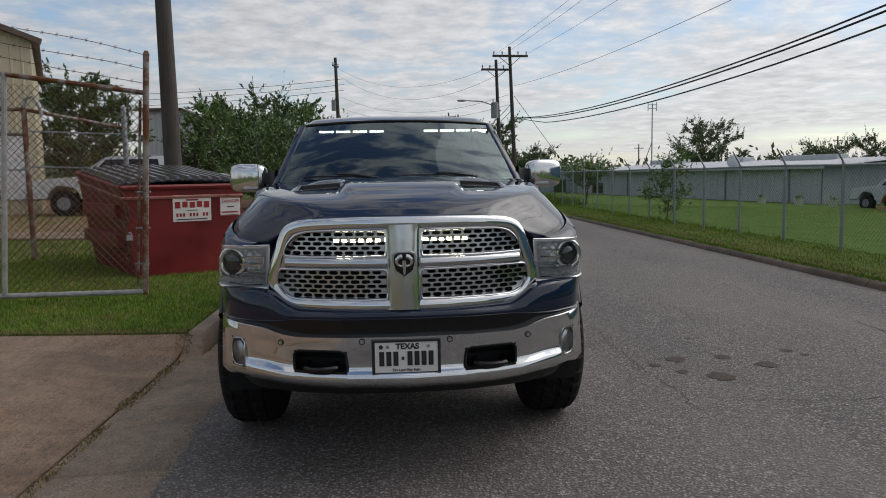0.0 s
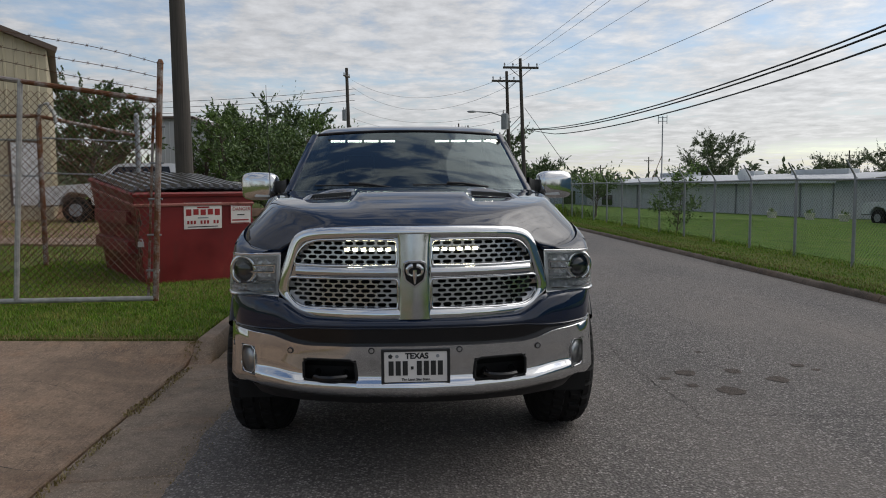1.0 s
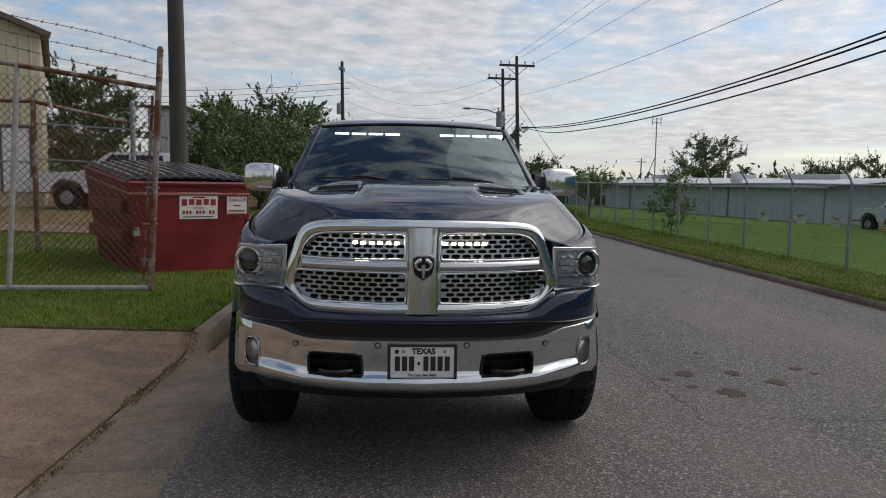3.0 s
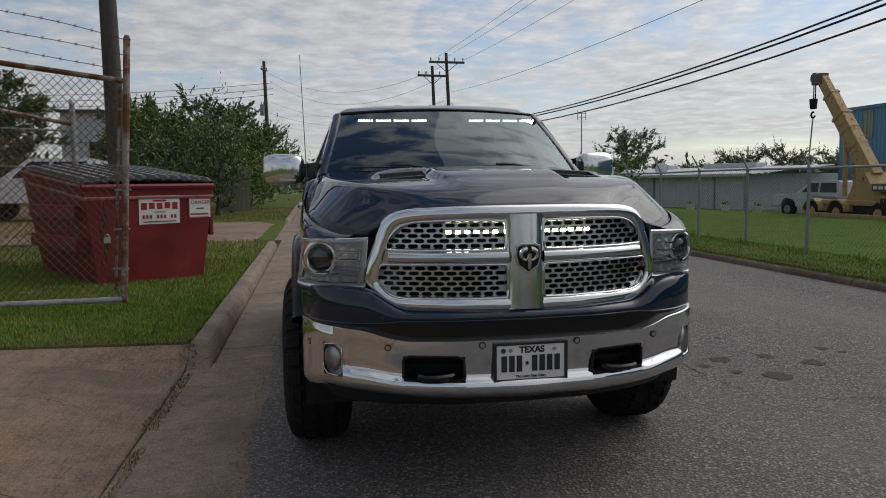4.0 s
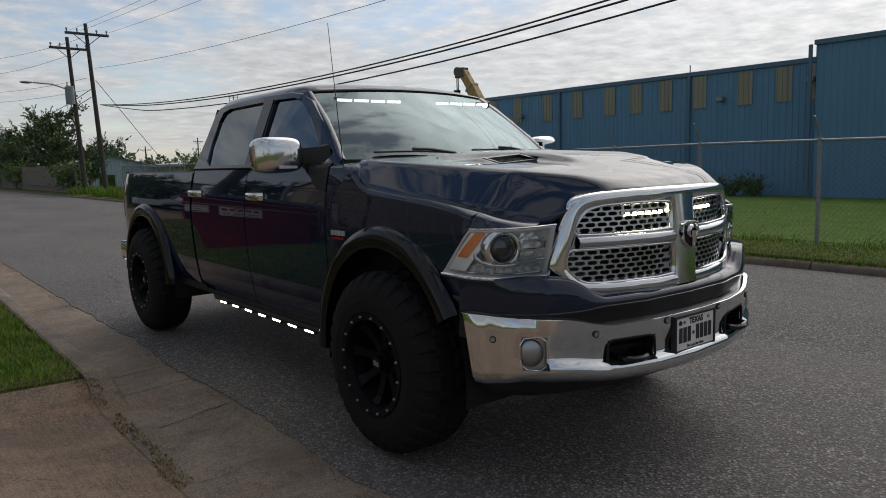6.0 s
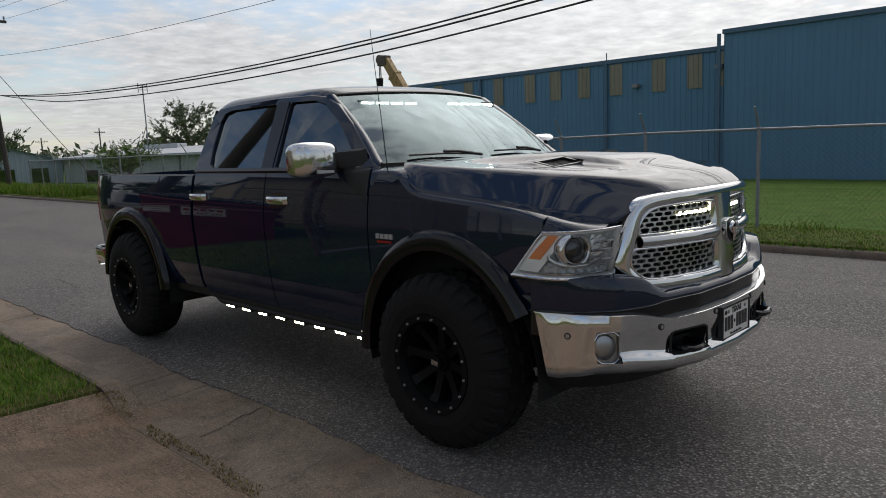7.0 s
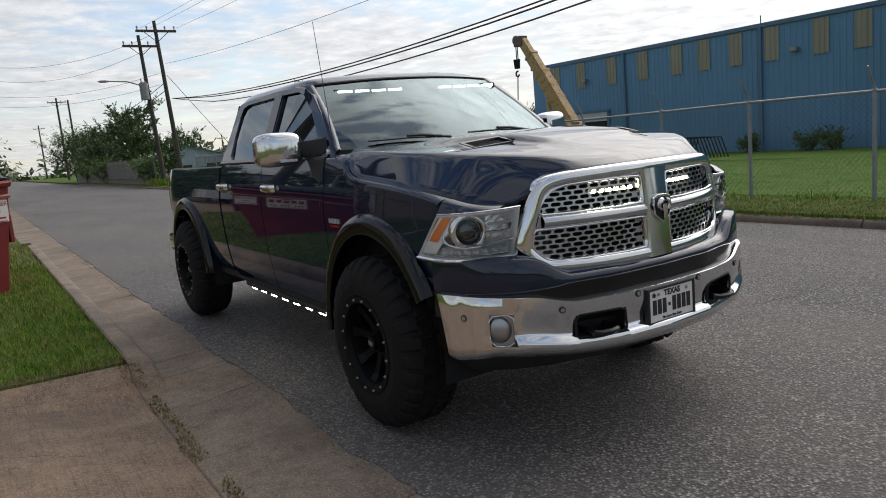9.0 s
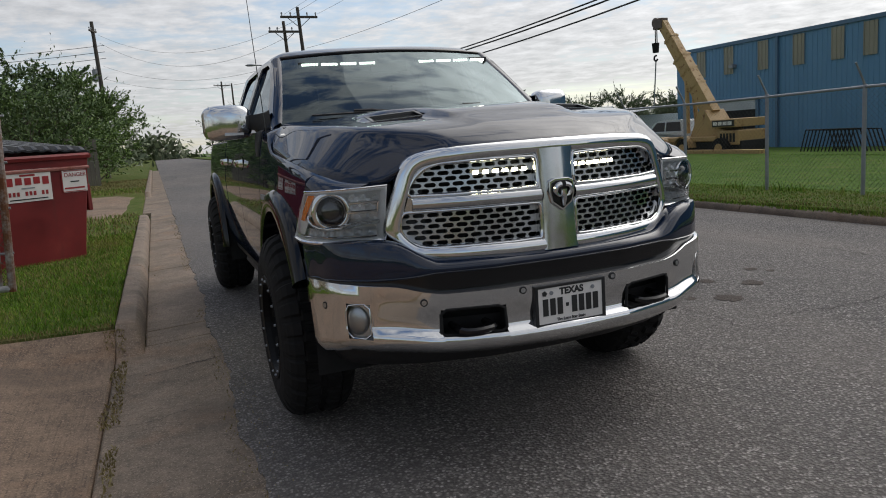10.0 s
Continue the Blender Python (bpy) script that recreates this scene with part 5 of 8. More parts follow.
    pipe(bm, [screen_at(u, 1.01) for u in steps(-1, 1, 20)], 0.011, 6)
    add("screen_seal", bm, GLOSSBLACK, smooth=True)
    bm = bmesh.new()
    rows = [[(screen_at(u, 0)[0] * 1.05, hood_rear(screen_at(u, 0)[0] * 1.05) + 0.002, 1.372 - 0.02 * abs(u) ** 3), (screen_at(u, 0)[0] * 1.04, hood_rear(screen_at(u, 0)[0] * 1.05) + 0.012, 1.384 - 0.01 * abs(u) ** 3), (screen_at(u, 0)[0] * 1.02, screen_at(u, 0)[1] - 0.01, 1.388 - 0.02 * abs(u) ** 3), (screen_at(u, 0)[0], screen_at(u, 0)[1] + 0.03, 1.415)] for u in steps(-1, 1, 20)]
    sheet(bm, rows)
    add("cowl", bm, BLACK, "black plastic cowl below the wind screen", smooth=True)
    for s, x0, x1 in ((-1, -0.12, -0.62), (1, 0.52, 0.02)):
        bm = bmesh.new()
        a = Vector(screen_at(x0 / 0.775, 0.02)) + Vector((0, -0.02, 0.012))
        b = Vector(screen_at(x1 / 0.775, 0.06)) + Vector((0, -0.018, 0.012))
        pipe(bm, [a, a.lerp(b, 0.35) + Vector((0, -0.008, 0.02)), a.lerp(b, 0.55) + Vector((0, -0.006, 0.02))], 0.008, 6)
        pipe(bm, [a.lerp(b, 0.1) + Vector((0, 0.0, 0.004)), a.lerp(b, 0.5) + Vector((0, 0, 0.008)), b], 0.006, 5)
        add("wiper", bm, BLACK, "black wiper arm and blade", smooth=True)

    def roof_at(u, y):
        f = min(1, max(0, (y - 5.95) / 0.35))
        r = min(1, max(0, (7.46 - y) / 0.22))
        crown = 1.828 + 0.062 * math.sin(f * math.pi / 2) * math.sin(r * math.pi / 2) ** 0.7
        a = abs(u)
        w = 0.655 + 0.045 * f
        drop = 0.030 * a ** 3 + 0.05 * max(0, (a - 0.86) / 0.14) ** 2
        return (u * w, y + 0.10 * a ** 2.2 * (1 - f), crown - drop)

    bm = bmesh.new()
    rows = [[roof_at(u, y) for u in [-1, -0.985, -0.96, -0.93, -0.9, -0.86] + steps(-0.8, 0.8, 16) + [0.86, 0.9, 0.93, 0.96, 0.985, 1]] for y in [5.955, 5.965, 5.99, 6.03, 6.1, 6.2, 6.4, 6.7, 7.0, 7.2, 7.3, 7.38, 7.43, 7.46]]
    rows.append([(x, 7.475, z - 0.05) for x, y, z in rows[-1]])
    sheet(bm, rows)
    add("roof", bm, PAINT, "glossy black cab roof", smooth=True, angle=60)

    for s in (-1, 1):
        def pillar_at(u, v, lift=0.0):
            t = (v - 1.37) / (1.80 - 1.37)
            x = 0.888 + (0.705 - 0.888) * t - 0.012 * math.sin(math.pi * min(1, max(0, t)))
            if u < 6.1:
                x -= 0.05 * max(0, (6.1 - u) / 0.6) ** 1.5
            return (s * (x + lift), u, v)
        # outline of the cab side above the belt, in (y, z)
        edge = [(5.50, 1.365), (7.455, 1.365), (7.46, 1.45), (7.44, 1.62), (7.40, 1.76), (7.34, 1.805), (7.1, 1.822), (6.6, 1.83), (6.25, 1.822), (6.08, 1.80), (5.96, 1.748), (5.80, 1.63), (5.62, 1.475)]
        rear_win = [(6.575, 1.395), (7.20, 1.395), (7.255, 1.42), (7.30, 1.56), (7.29, 1.70), (7.25, 1.765), (7.15, 1.785), (6.62, 1.79), (6.59, 1.77)]
        front_win = [(5.66, 1.395), (6.43, 1.395), (6.455, 1.77), (6.43, 1.79), (6.20, 1.785), (6.08, 1.755), (5.93, 1.655), (5.72, 1.46)]
        bm = bmesh.new()
        holed(bm, edge, [rear_win, front_win], pillar_at, 0.02, lambda u, v: pillar_at(u, v, -0.03))
        add("cab_side_frame", bm, PAINT, "black window frame and pillars", bevel=0.006)
        # screen pillar
        bm = bmesh.new()
        rows = []
        for t in steps(0, 1, 10):
            q = Vector(screen_at(s, t))
            e = Vector(pillar_at(lerp_table([(0, 5.50), (0.08, 5.56), (1, 6.08)], t), lerp_table([(0, 1.37), (1, 1.80)], t)))
            rows.append([q + Vector((-s * 0.01, 0, -0.002)), q + Vector((s * 0.004, 0.004, 0.010)), q.lerp(e, 0.5) + Vector((s * 0.01, -0.012, 0.010)), e])
        sheet(bm, rows)
        add("screen_pillar", bm, PAINT, smooth=True, angle=60)
        for name, ring in (("rear_door_window", rear_win), ("front_door_window", front_win)):
            bm = bmesh.new()
            bm.faces.new([bm.verts.new(pillar_at(u, v, -0.018)) for u, v in ring])
            bmesh.ops.triangulate(bm, faces=bm.faces)
            add(name, bm, TINT, "dark tinted side window")
        bm = bmesh.new()
        rows = [[pillar_at(u, 1.395, 0.006), pillar_at(u, 1.376, 0.009), pillar_at(u, 1.366, 0.004)] for u in steps(5.55, 7.44, 16)]
        sheet(bm, rows)
        add("belt_moulding", bm, GLOSSBLACK, smooth=True)
        bm = bmesh.new()
        for a, b in ((6.45, 6.575),):
            quad(bm, pillar_at(a, 1.39, 0.004), pillar_at(b, 1.39, 0.004), pillar_at(b + 0.02, 1.80, 0.004), pillar_at(a + 0.01, 1.80, 0.004))
        add("pillar_trim", bm, GLOSSBLACK)
        # mirror: chrome cap on a black arm
        bm = bmesh.new()
        rows = []
        for q in range(1, 22):
            t = 0.5 - 0.5 * math.cos(math.pi * q / 22)
            hgt = (1 - abs(2 * t - 1) ** 3.6) ** (1 / 3.2)
            x, y = 0.90 + 0.260 * t, 5.735 + 0.05 * t ** 2
            row = []
            for k in range(41):
                a = 2 * math.pi * k / 40
                ca, sa = math.cos(a), math.sin(a)
                ca, sa = math.copysign(abs(ca) ** 0.62, ca), math.copysign(abs(sa) ** 0.55, sa)
                row.append((s * x, y + 0.055 + 0.075 * ca * hgt, 1.440 + (0.093 + 0.006 * t) * sa * (0.25 + 0.75 * hgt)))
            rows.append(row)
        rows.insert(0, [(s * 0.90, 5.79, 1.442)] * 41), rows.append([(s * 1.160, 5.84, 1.442)] * 41)
        sheet(bm, rows)
        bmesh.ops.remove_doubles(bm, verts=bm.verts, dist=1e-5)
        mirror = add("door_mirror", bm, CHROME, "large chrome door mirror on a black arm", smooth=True, angle=60)
        bm = bmesh.new()
        box(bm, s * 0.955, s * 1.055, 5.722, 5.75, 1.367, 1.379)
        add("mirror_lamp", bm, LAMPGREY, "clear turn lamp strip", mirror)
        bm = bmesh.new()
        box(bm, s * 0.915, s * 1.125, 5.86, 5.872, 1.385, 1.505)
        add("mirror_back", bm, GLOSSBLACK, "", mirror, bevel=0.01)
        bm = bmesh.new()
        rows = [[(s * x, y - 0.05 * f, z0), (s * x, y - 0.062 * f, (z0 + z1) / 2), (s * x, y - 0.05 * f, z1), (s * x, y + 0.05, z1), (s * x, y + 0.05, z0), (s * x, y - 0.05 * f, z0)]
                for x, y, z0, z1, f in ((0.94, 5.80, 1.40, 1.475, 0.7), (0.88, 5.78, 1.39, 1.475, 1.0), (0.835, 5.70, 1.30, 1.48, 1.3), (0.82, 5.67, 1.28, 1.49, 1.3))]
        sheet(bm, rows)
        add("mirror_arm", bm, BLACK, "black plastic mirror arm", mirror, smooth=True)
        bm = bmesh.new()
        rows = []
        for z in steps(1.245, 1.372, 9):
            f = (z - 1.245) / (1.372 - 1.245)
            back = 5.545 + 0.19 * f ** 0.55
            rows.append([(s * (half_width(y, z) + d), y, z) for y, d in ((5.508, 0.002), (5.512, 0.007), (5.53, 0.009), ((5.53 + back) / 2, 0.010), (back - 0.006, 0.008), (back, 0.001))])
        rows.append([(s * (half_width(5.6, 1.372) - 0.012), y, 1.384) for _, y, _ in rows[-1]])
        sheet(bm, rows)
        add("mirror_base", bm, BLACK, "black plastic sail below the mirror", mirror, smooth=True, angle=60)

    # load bed
    bm = bmesh.new()
    for s in (-1, 1):
        rows = [[(s * (half_width(y, 1.345) - 0.0), y, 1.345), (s * 0.865, y, 1.356), (s * 0.80, y, 1.352), (s * 0.79, y, 1.335), (s * 0.79, y, 0.85)] for y in steps(7.475, 9.3, 8)]
        sheet(bm, rows)
    box(bm, -0.8, 0.8, 7.475, 7.50, 0.85, 1.34)
    box(bm, -0.8, 0.8, 7.48, 9.28, 0.82, 0.85)
    add("load_bed", bm, BLACK, "open load bed with black rails")
    bm = bmesh.new()
    rows = [[(x, 9.30 + 0.012 * (1 - (x / 0.8) ** 2), z) for z in (0.72, 0.9, 1.1, 1.3, 1.34)] for x in steps(-0.80, 0.80, 10)]
    sheet(bm, rows)
    box(bm, -0.8, 0.8, 9.26, 9.30, 0.72, 1.345)
    add("tailgate", bm, PAINT)
    for s in (-1, 1):
        bm = bmesh.new()
        rows = [[(s * (half_width(9.29, z) + 0.004), 9.24, z), (s * (half_width(9.29, z) + 0.002), 9.30, z), (s * 0.86, 9.335, z), (s * 0.80, 9.335, z)] for z in steps(0.95, 1.31, 5)]
        sheet(bm, rows)
        add("tail_lamp", bm, REDLENS, "red tail lamp at the bed corner", smooth=True)
    bm = bmesh.new()
    rows = []
    for x in steps(-0.93, 0.93, 24):
        y = 9.46 - 0.10 * (abs(x) / 0.93) ** 4
        rows.append([(x, y - 0.06, 0.72), (x, y - 0.01, 0.72), (x, y, 0.70), (x, y, 0.58), (x, y - 0.02, 0.55), (x, y - 0.08, 0.55)])
    sheet(bm, rows)
    for s in (-1, 1):
        sheet(bm, [[(s * (0.93 - 0.012 * (k == 4)), 9.36 - 0.055 * k, 0.72 - 0.002 * k), (s * (0.937 - 0.012 * (k == 4)), 9.36 - 0.055 * k, 0.70), (s * (0.937 - 0.012 * (k == 4)), 9.36 - 0.055 * k, 0.60), (s * 0.915, 9.36 - 0.055 * k, 0.555 + 0.004 * k)] for k in range(5)])
    add("rear_bumper", bm, CHROME, "chrome rear bumper", smooth=True)

    # underbody, seats and dash
    bm = bmesh.new()
    box(bm, -0.62, 0.62, 4.2, 9.2, 0.50, 0.66)
    box(bm, -0.80, 0.80, 5.5, 8.0, 0.50, 0.62)
    for c in (FRONT_AXLE, REAR_AXLE):
        rod(bm, (-0.7, c, HUB_Z), (0.7, c, HUB_Z), 0.06, n=8)
        bmesh.ops.create_uvsphere(bm, u_segments=10, v_segments=8, radius=0.16, matrix=pose(0.15, c, HUB_Z))
    box(bm, -0.75, 0.75, 4.25, 5.45, 0.62, 1.1)
    add("chassis", bm, WELL)
    bm = bmesh.new()
    rows = [[(x, 5.50, 1.37), (x, 5.75, 1.385), (x, 5.98, 1.36), (x, 6.0, 1.1)] for x in steps(-0.72, 0.72, 6)]
    sheet(bm, rows)
    box(bm, -0.84, 0.84, 5.52, 7.42, 0.62, 0.75)
    # closed rear panel without a window, added to block light behind the seats
    bm.faces.new([bm.verts.new((x, 7.41, z)) for x, z in ((-0.87, 0.75), (0.87, 0.75), (0.87, 1.36), (0.70, 1.80), (-0.70, 1.80), (-0.87, 1.36))])
    add("dashboard", bm, INTERIOR, smooth=True)
    for x in (-0.40, 0.40):
        bm = bmesh.new()
        box(bm, x - 0.25, x + 0.25, 6.28, 6.80, 0.75, 0.98)
        box(bm, x - 0.25, x + 0.25, 6.72, 6.88, 0.95, 1.48, pose(0, 0, 0, 0, 0, 0))
        box(bm, x - 0.13, x + 0.13, 6.80, 6.90, 1.52, 1.70)
        add("seat", bm, INTERIOR, bevel=0.04)
    bm = bmesh.new()
    pipe(bm, [(0.40 + 0.19 * math.cos(a), 6.12 + 0.06 * math.sin(a), 1.28 + 0.18 * math.sin(a)) for a in steps(0, 2 * math.pi, 20)], 0.016, 6)
    add("steering_wheel", bm, INTERIOR, smooth=True)
    bm = bmesh.new()
    box(bm, -0.12, 0.12, 5.97, 5.985, 1.70, 1.765)
    add("inside_mirror", bm, INTERIOR, bevel=0.01)
    # light bars inside the top of the wind screen
    for x0, x1 in ((-0.56, -0.085), (0.185, 0.655)):
        bm = bmesh.new()
        box(bm, x0 - 0.01, x1 + 0.01, 5.955, 5.985, 1.742, 1.772)
        bar = add("visor_light_bar", bm, BLACK, "led light bar at the top of the wind screen, switched on")
        for g in range(4):
            for q in range(6):
                bm = bmesh.new()
                x = x0 + (x1 - x0) * (g + 0.07 + 0.86 * (q + 0.5) / 6) / 4
                box(bm, x - 0.0055, x + 0.0055, 5.950, 5.955, 1.7505, 1.7635)
                add("led_lens", bm, LED, "glowing led lens", bar)
    # aerial and side script
    bm = bmesh.new()
    rod(bm, (-0.885, 5.36, 1.235), (-0.882, 5.36, 1.285), 0.020, 0.009, 8)
    rod(bm, (-0.882, 5.36, 1.285), (-0.905, 5.42, 2.08), 0.0028, 0.0016, 5)
    add("aerial", bm, GLOSSBLACK, "thin black whip aerial")
    for s in (-1, 1):
        bm = bmesh.new()
        x = half_width(5.36, 1.03)
        for k in range(4):
            box(bm, s * (x + 0.0005), s * (x + 0.007), 5.30 + k * 0.034, 5.326 + k * 0.034, 1.025, 1.05)
        add("side_badge", bm, WHITEPIPE, "small plain bright badge")
        bm = bmesh.new()
        box(bm, s * (x + 0.0005), s * (x + 0.006), 5.31, 5.42, 1.004, 1.015)
        add("side_badge", bm, REDLENS, "small plain red badge strip")

    # wheels
    def wheel_meshes():
        tyre, w = bmesh.new(), 0.165
        def lug(a, x):
            """Blocky tread: 1 on a lug, 0 in a groove."""
            q = abs(x)
            shift = 0.5 if x > 0 else 0.0
            if q > 0.085:
                f = (a * 30 / (2 * math.pi) + shift) % 1.0
                return 1.0 if 0.16 < f < 0.84 else 0.0
            if q > 0.012:
                f = (a * 30 / (2 * math.pi) + shift + 0.3 + q * 4) % 1.0
                return 1.0 if 0.2 < f < 0.82 and q < 0.078 else 0.0
            return 0.0
        side = [(-w + 0.02, 0.235), (-w - 0.004, 0.26), (-w - 0.010, 0.31), (-w - 0.004, 0.35)]
        tread = [(-w + 0.006, 0.374, 0.5), (-w + 0.018, 0.396, 0.9), (-w + 0.040, 0.418, 1.0), (-0.088, 0.433, 1.0), (-0.084, 0.433, 1.0), (-0.076, 0.433, 1.0), (-0.02, 0.434, 1.0), (-0.011, 0.434, 1.0)]
        tread = tread + [(-x, r, k) for x, r, k in tread[::-1]]
        rows = []
        for a in steps(0, 2 * math.pi, 270):
            row = [(x, r * math.cos(a), r * math.sin(a)) for x, r in side]
            for x, r, k in tread:
                rr = r + 0.0155 * k * lug(a, x)
                row.append((x, rr * math.cos(a), rr * math.sin(a)))
            row += [(-x, r * math.cos(a), r * math.sin(a)) for x, r in side[::-1]]
            rows.append(row)
        sheet(tyre, rows)
        bmesh.ops.remove_doubles(tyre, verts=tyre.verts, dist=1e-5)
        rim = bmesh.new()
        prof = [(-w + 0.02, 0.24), (-w + 0.012, 0.25), (-w + 0.0, 0.246), (-w + 0.004, 0.215), (-w + 0.03, 0.205), (-w + 0.10, 0.195), (0.06, 0.19), (0.06, 0.0)]
        sheet(rim, [[(x, r * math.cos(a), r * math.sin(a)) for x, r in prof] for a in steps(0, 2 * math.pi, 48)])
        rod(rim, (-0.04, 0, 0), (-0.10, 0, 0), 0.062, 0.052, 16)
        rod(rim, (-0.09, 0, 0), (-0.125, 0, 0), 0.042, 0.036, 16)
        return tyre, rim

    tyre_bm, rim_bm = wheel_meshes()
    bmesh.ops.scale(tyre_bm, vec=(0.96, 0.972, 0.972), verts=tyre_bm.verts)
    bmesh.ops.recalc_face_normals(tyre_bm, faces=tyre_bm.faces), bmesh.ops.recalc_face_normals(rim_bm, faces=rim_bm.faces)
    tyre_me, rim_me, bolt_me, cap_me = (bpy.data.meshes.new(k) for k in ("tyre", "wheel_rim", "rim_bolt", "hub_logo"))
    tyre_bm.to_mesh(tyre_me), rim_bm.to_mesh(rim_me)
    b = bmesh.new()
    rod(b, (0, 0, 0), (-0.008, 0, 0), 0.0075, 0.005, 6)
    b.to_mesh(bolt_me)
    b = bmesh.new()
    box(b, -0.128, -0.1245, -0.022, 0.022, -0.012, 0.012)
    b.to_mesh(cap_me)
    spoke_me = bpy.data.meshes.new("spoke")
    b = bmesh.new()
    rows = []
    for r, wd, x in ((0.045, 0.030, -0.075), (0.11, 0.024, -0.085), (0.17, 0.026, -0.10), (0.205, 0.036, -0.125)):
        rows.append([Vector(p) for p in ((x + 0.03, -wd, r), (x, -wd * 0.8, r), (x, wd * 0.8, r), (x + 0.03, wd, r))])
    sheet(b, rows)
    b.to_mesh(spoke_me)
    spoke_me.materials.append(RIM)
    for me, mat in ((tyre_me, RUBBER), (rim_me, RIM), (bolt_me, GALV), (cap_me, SATIN)):
        me.materials.append(mat)
    for s in (-1, 1):
        for c in (FRONT_AXLE, REAR_AXLE):
            wheel = new("wheel", rim_me)
            wheel.parent = truck
            wheel["label"] = "satin black wheel with bright rim bolts and a knobbly tyre"
            wheel.matrix_basis = Matrix.Translation(Vector((s * 0.855, c, HUB_Z)) + OFF) @ pose(0, 0, 0, 7 * s + c * 3, 0, 0 if s < 0 else 180)
            t = new("tyre", tyre_me)
            t.parent = wheel
            t["label"] = "black mud terrain tyre with deep lugs"
            for k in range(16):
                q = new("rim_bolt", bolt_me)
                q.parent = wheel
                a = 2 * math.pi * k / 16
                q.location = (-0.165, 0.229 * math.cos(a), 0.229 * math.sin(a))
            for k in range(8):
                q = new("spoke", spoke_me)
                q.parent = wheel
                q.matrix_basis = pose(0, 0, 0, 45 * k, 0, 0)
            q = new("hub_logo", cap_me)
            q.parent = wheel
    return truck


FLARE = mat_plain("gloss_black_flare", (0.004, 0.0045, 0.007), 0.11, vary=0.2, scale=9, spec=0.4)
POST = mat_chrome("dark_chrome_trim", (0.58, 0.59, 0.60), 0.12)
mat_lamp_bowl = mat_plain("lamp_bowl", (0.93, 0.94, 0.95), 0.22, 0.2, vary=0.05, scale=12)
LAMPDARK = mat_plain("lamp_shell", (0.58, 0.59, 0.60), 0.28, 0.3, vary=0.1, scale=12)
LAMPGREY = mat_plain("led_cup_plastic", (0.50, 0.52, 0.54), 0.2, 0.2, vary=0.1, scale=12)
SILVER = mat_plain("silvered_reflector", (0.86, 0.87, 0.89), 0.25, 0.5, vary=0.1, scale=14)
mat_projector = mat_plain("dark_projector_glass", (0.02, 0.022, 0.03), 0.06, vary=0.2, spec=1.0)
build_truck()


# ---- plants ----
def soup(name, verts, faces, mat, parent=None, label=""):
    me = bpy.data.meshes.new(name)
    me.from_pydata(verts, [], faces)
    me.materials.append(mat)
    ob = new(name, me)
    if parent is not None:
        ob.parent = parent
    if label:
        ob["label"] = label
    return ob


LEAF_DARK = mat_leaf("dark_leaf", (0.034, 0.066, 0.017), (0.095, 0.155, 0.038))
LEAF_MID = mat_leaf("mid_leaf", (0.055, 0.105, 0.020), (0.14, 0.225, 0.045))
# paler, greyer green for far trees: distance haze is put into the colour
LEAF_FAR = mat_leaf("haze_tinted_leaf", (0.09, 0.12, 0.06), (0.16, 0.19, 0.10))
GRASS = mat_grass("green_grass", (0.10, 0.20, 0.02), (0.205, 0.35, 0.036), (0.31, 0.26, 0.09))
LAWN = mat_grass("lawn_grass", (0.072, 0.165, 0.015), (0.118, 0.245, 0.026), (0.165, 0.205, 0.04))
DRY = mat_grass("dry_grass", (0.22, 0.17, 0.07), (0.30, 0.24, 0.12), (0.34, 0.29, 0.16))


def leaf_cloud(rng, centres, count, spread, size, squash=0.8):
    """Leaves scattered round branch points, as small bent blades."""
    c = centres[rng.integers(0, len(centres), count)]
    p = c + rng.normal(0, 1, (count, 3)) * spread * np.array([1, 1, squash])
    d = rng.normal(0, 1, (count, 3))
    d[:, 2] -= 0.25
    d /= np.linalg.norm(d, axis=1)[:, None]
    e = np.cross(d, rng.normal(0, 1, (count, 3)))
    e /= np.linalg.norm(e, axis=1)[:, None] + 1e-9
    s = size * rng.uniform(0.6, 1.4, count)[:, None]
    v = np.stack([p - d * s, p + e * s * 0.42, p + d * s, p - e * s * 0.42], axis=1).reshape(-1, 3)
    f = np.arange(count * 4).reshape(-1, 4)
    return v, f


def spray_leaves(rng, centres, count, spread, size):
    """Leaves set along twigs that reach up and out from the branch points."""
    n = len(centres)
    out = centres * np.array([1, 1, 0]) - np.mean(centres * np.array([1, 1, 0]), axis=0)
    out /= np.linalg.norm(out, axis=1)[:, None] + 0.3
    twigs = 4
    which, twig = rng.integers(0, n, count), rng.integers(0, twigs, count)
    d = out[:, None, :] * 0.6 + rng.normal(0, 0.55, (n, twigs, 3)) + np.array([0, 0, 0.7])
    reach = spread * rng.uniform(1.2, 4.6, (n, twigs, 1))
    f = rng.uniform(0, 1, (count, 1)) ** 0.8
    way = d[which, twig]
    p = centres[which] + way * reach[which, twig] * f + np.array([0, 0, -0.5]) * spread * f * f + np.clip(rng.normal(0, 1, (count, 3)), -1.7, 1.7) * spread * (0.34 - 0.20 * f)
    a = way + rng.normal(0, 0.7, (count, 3)) + np.array([0, 0, -0.3])
    a /= np.linalg.norm(a, axis=1)[:, None] + 1e-9
    e = np.cross(a, rng.normal(0, 1, (count, 3)))
    e /= np.linalg.norm(e, axis=1)[:, None] + 1e-9
    s = size * rng.uniform(0.55, 1.35, count)[:, None]
    v = np.stack([p - a * s, p + e * s * 0.36, p + a * s, p - e * s * 0.36], axis=1).reshape(-1, 3)
    return v, np.arange(count * 4).reshape(-1, 4)


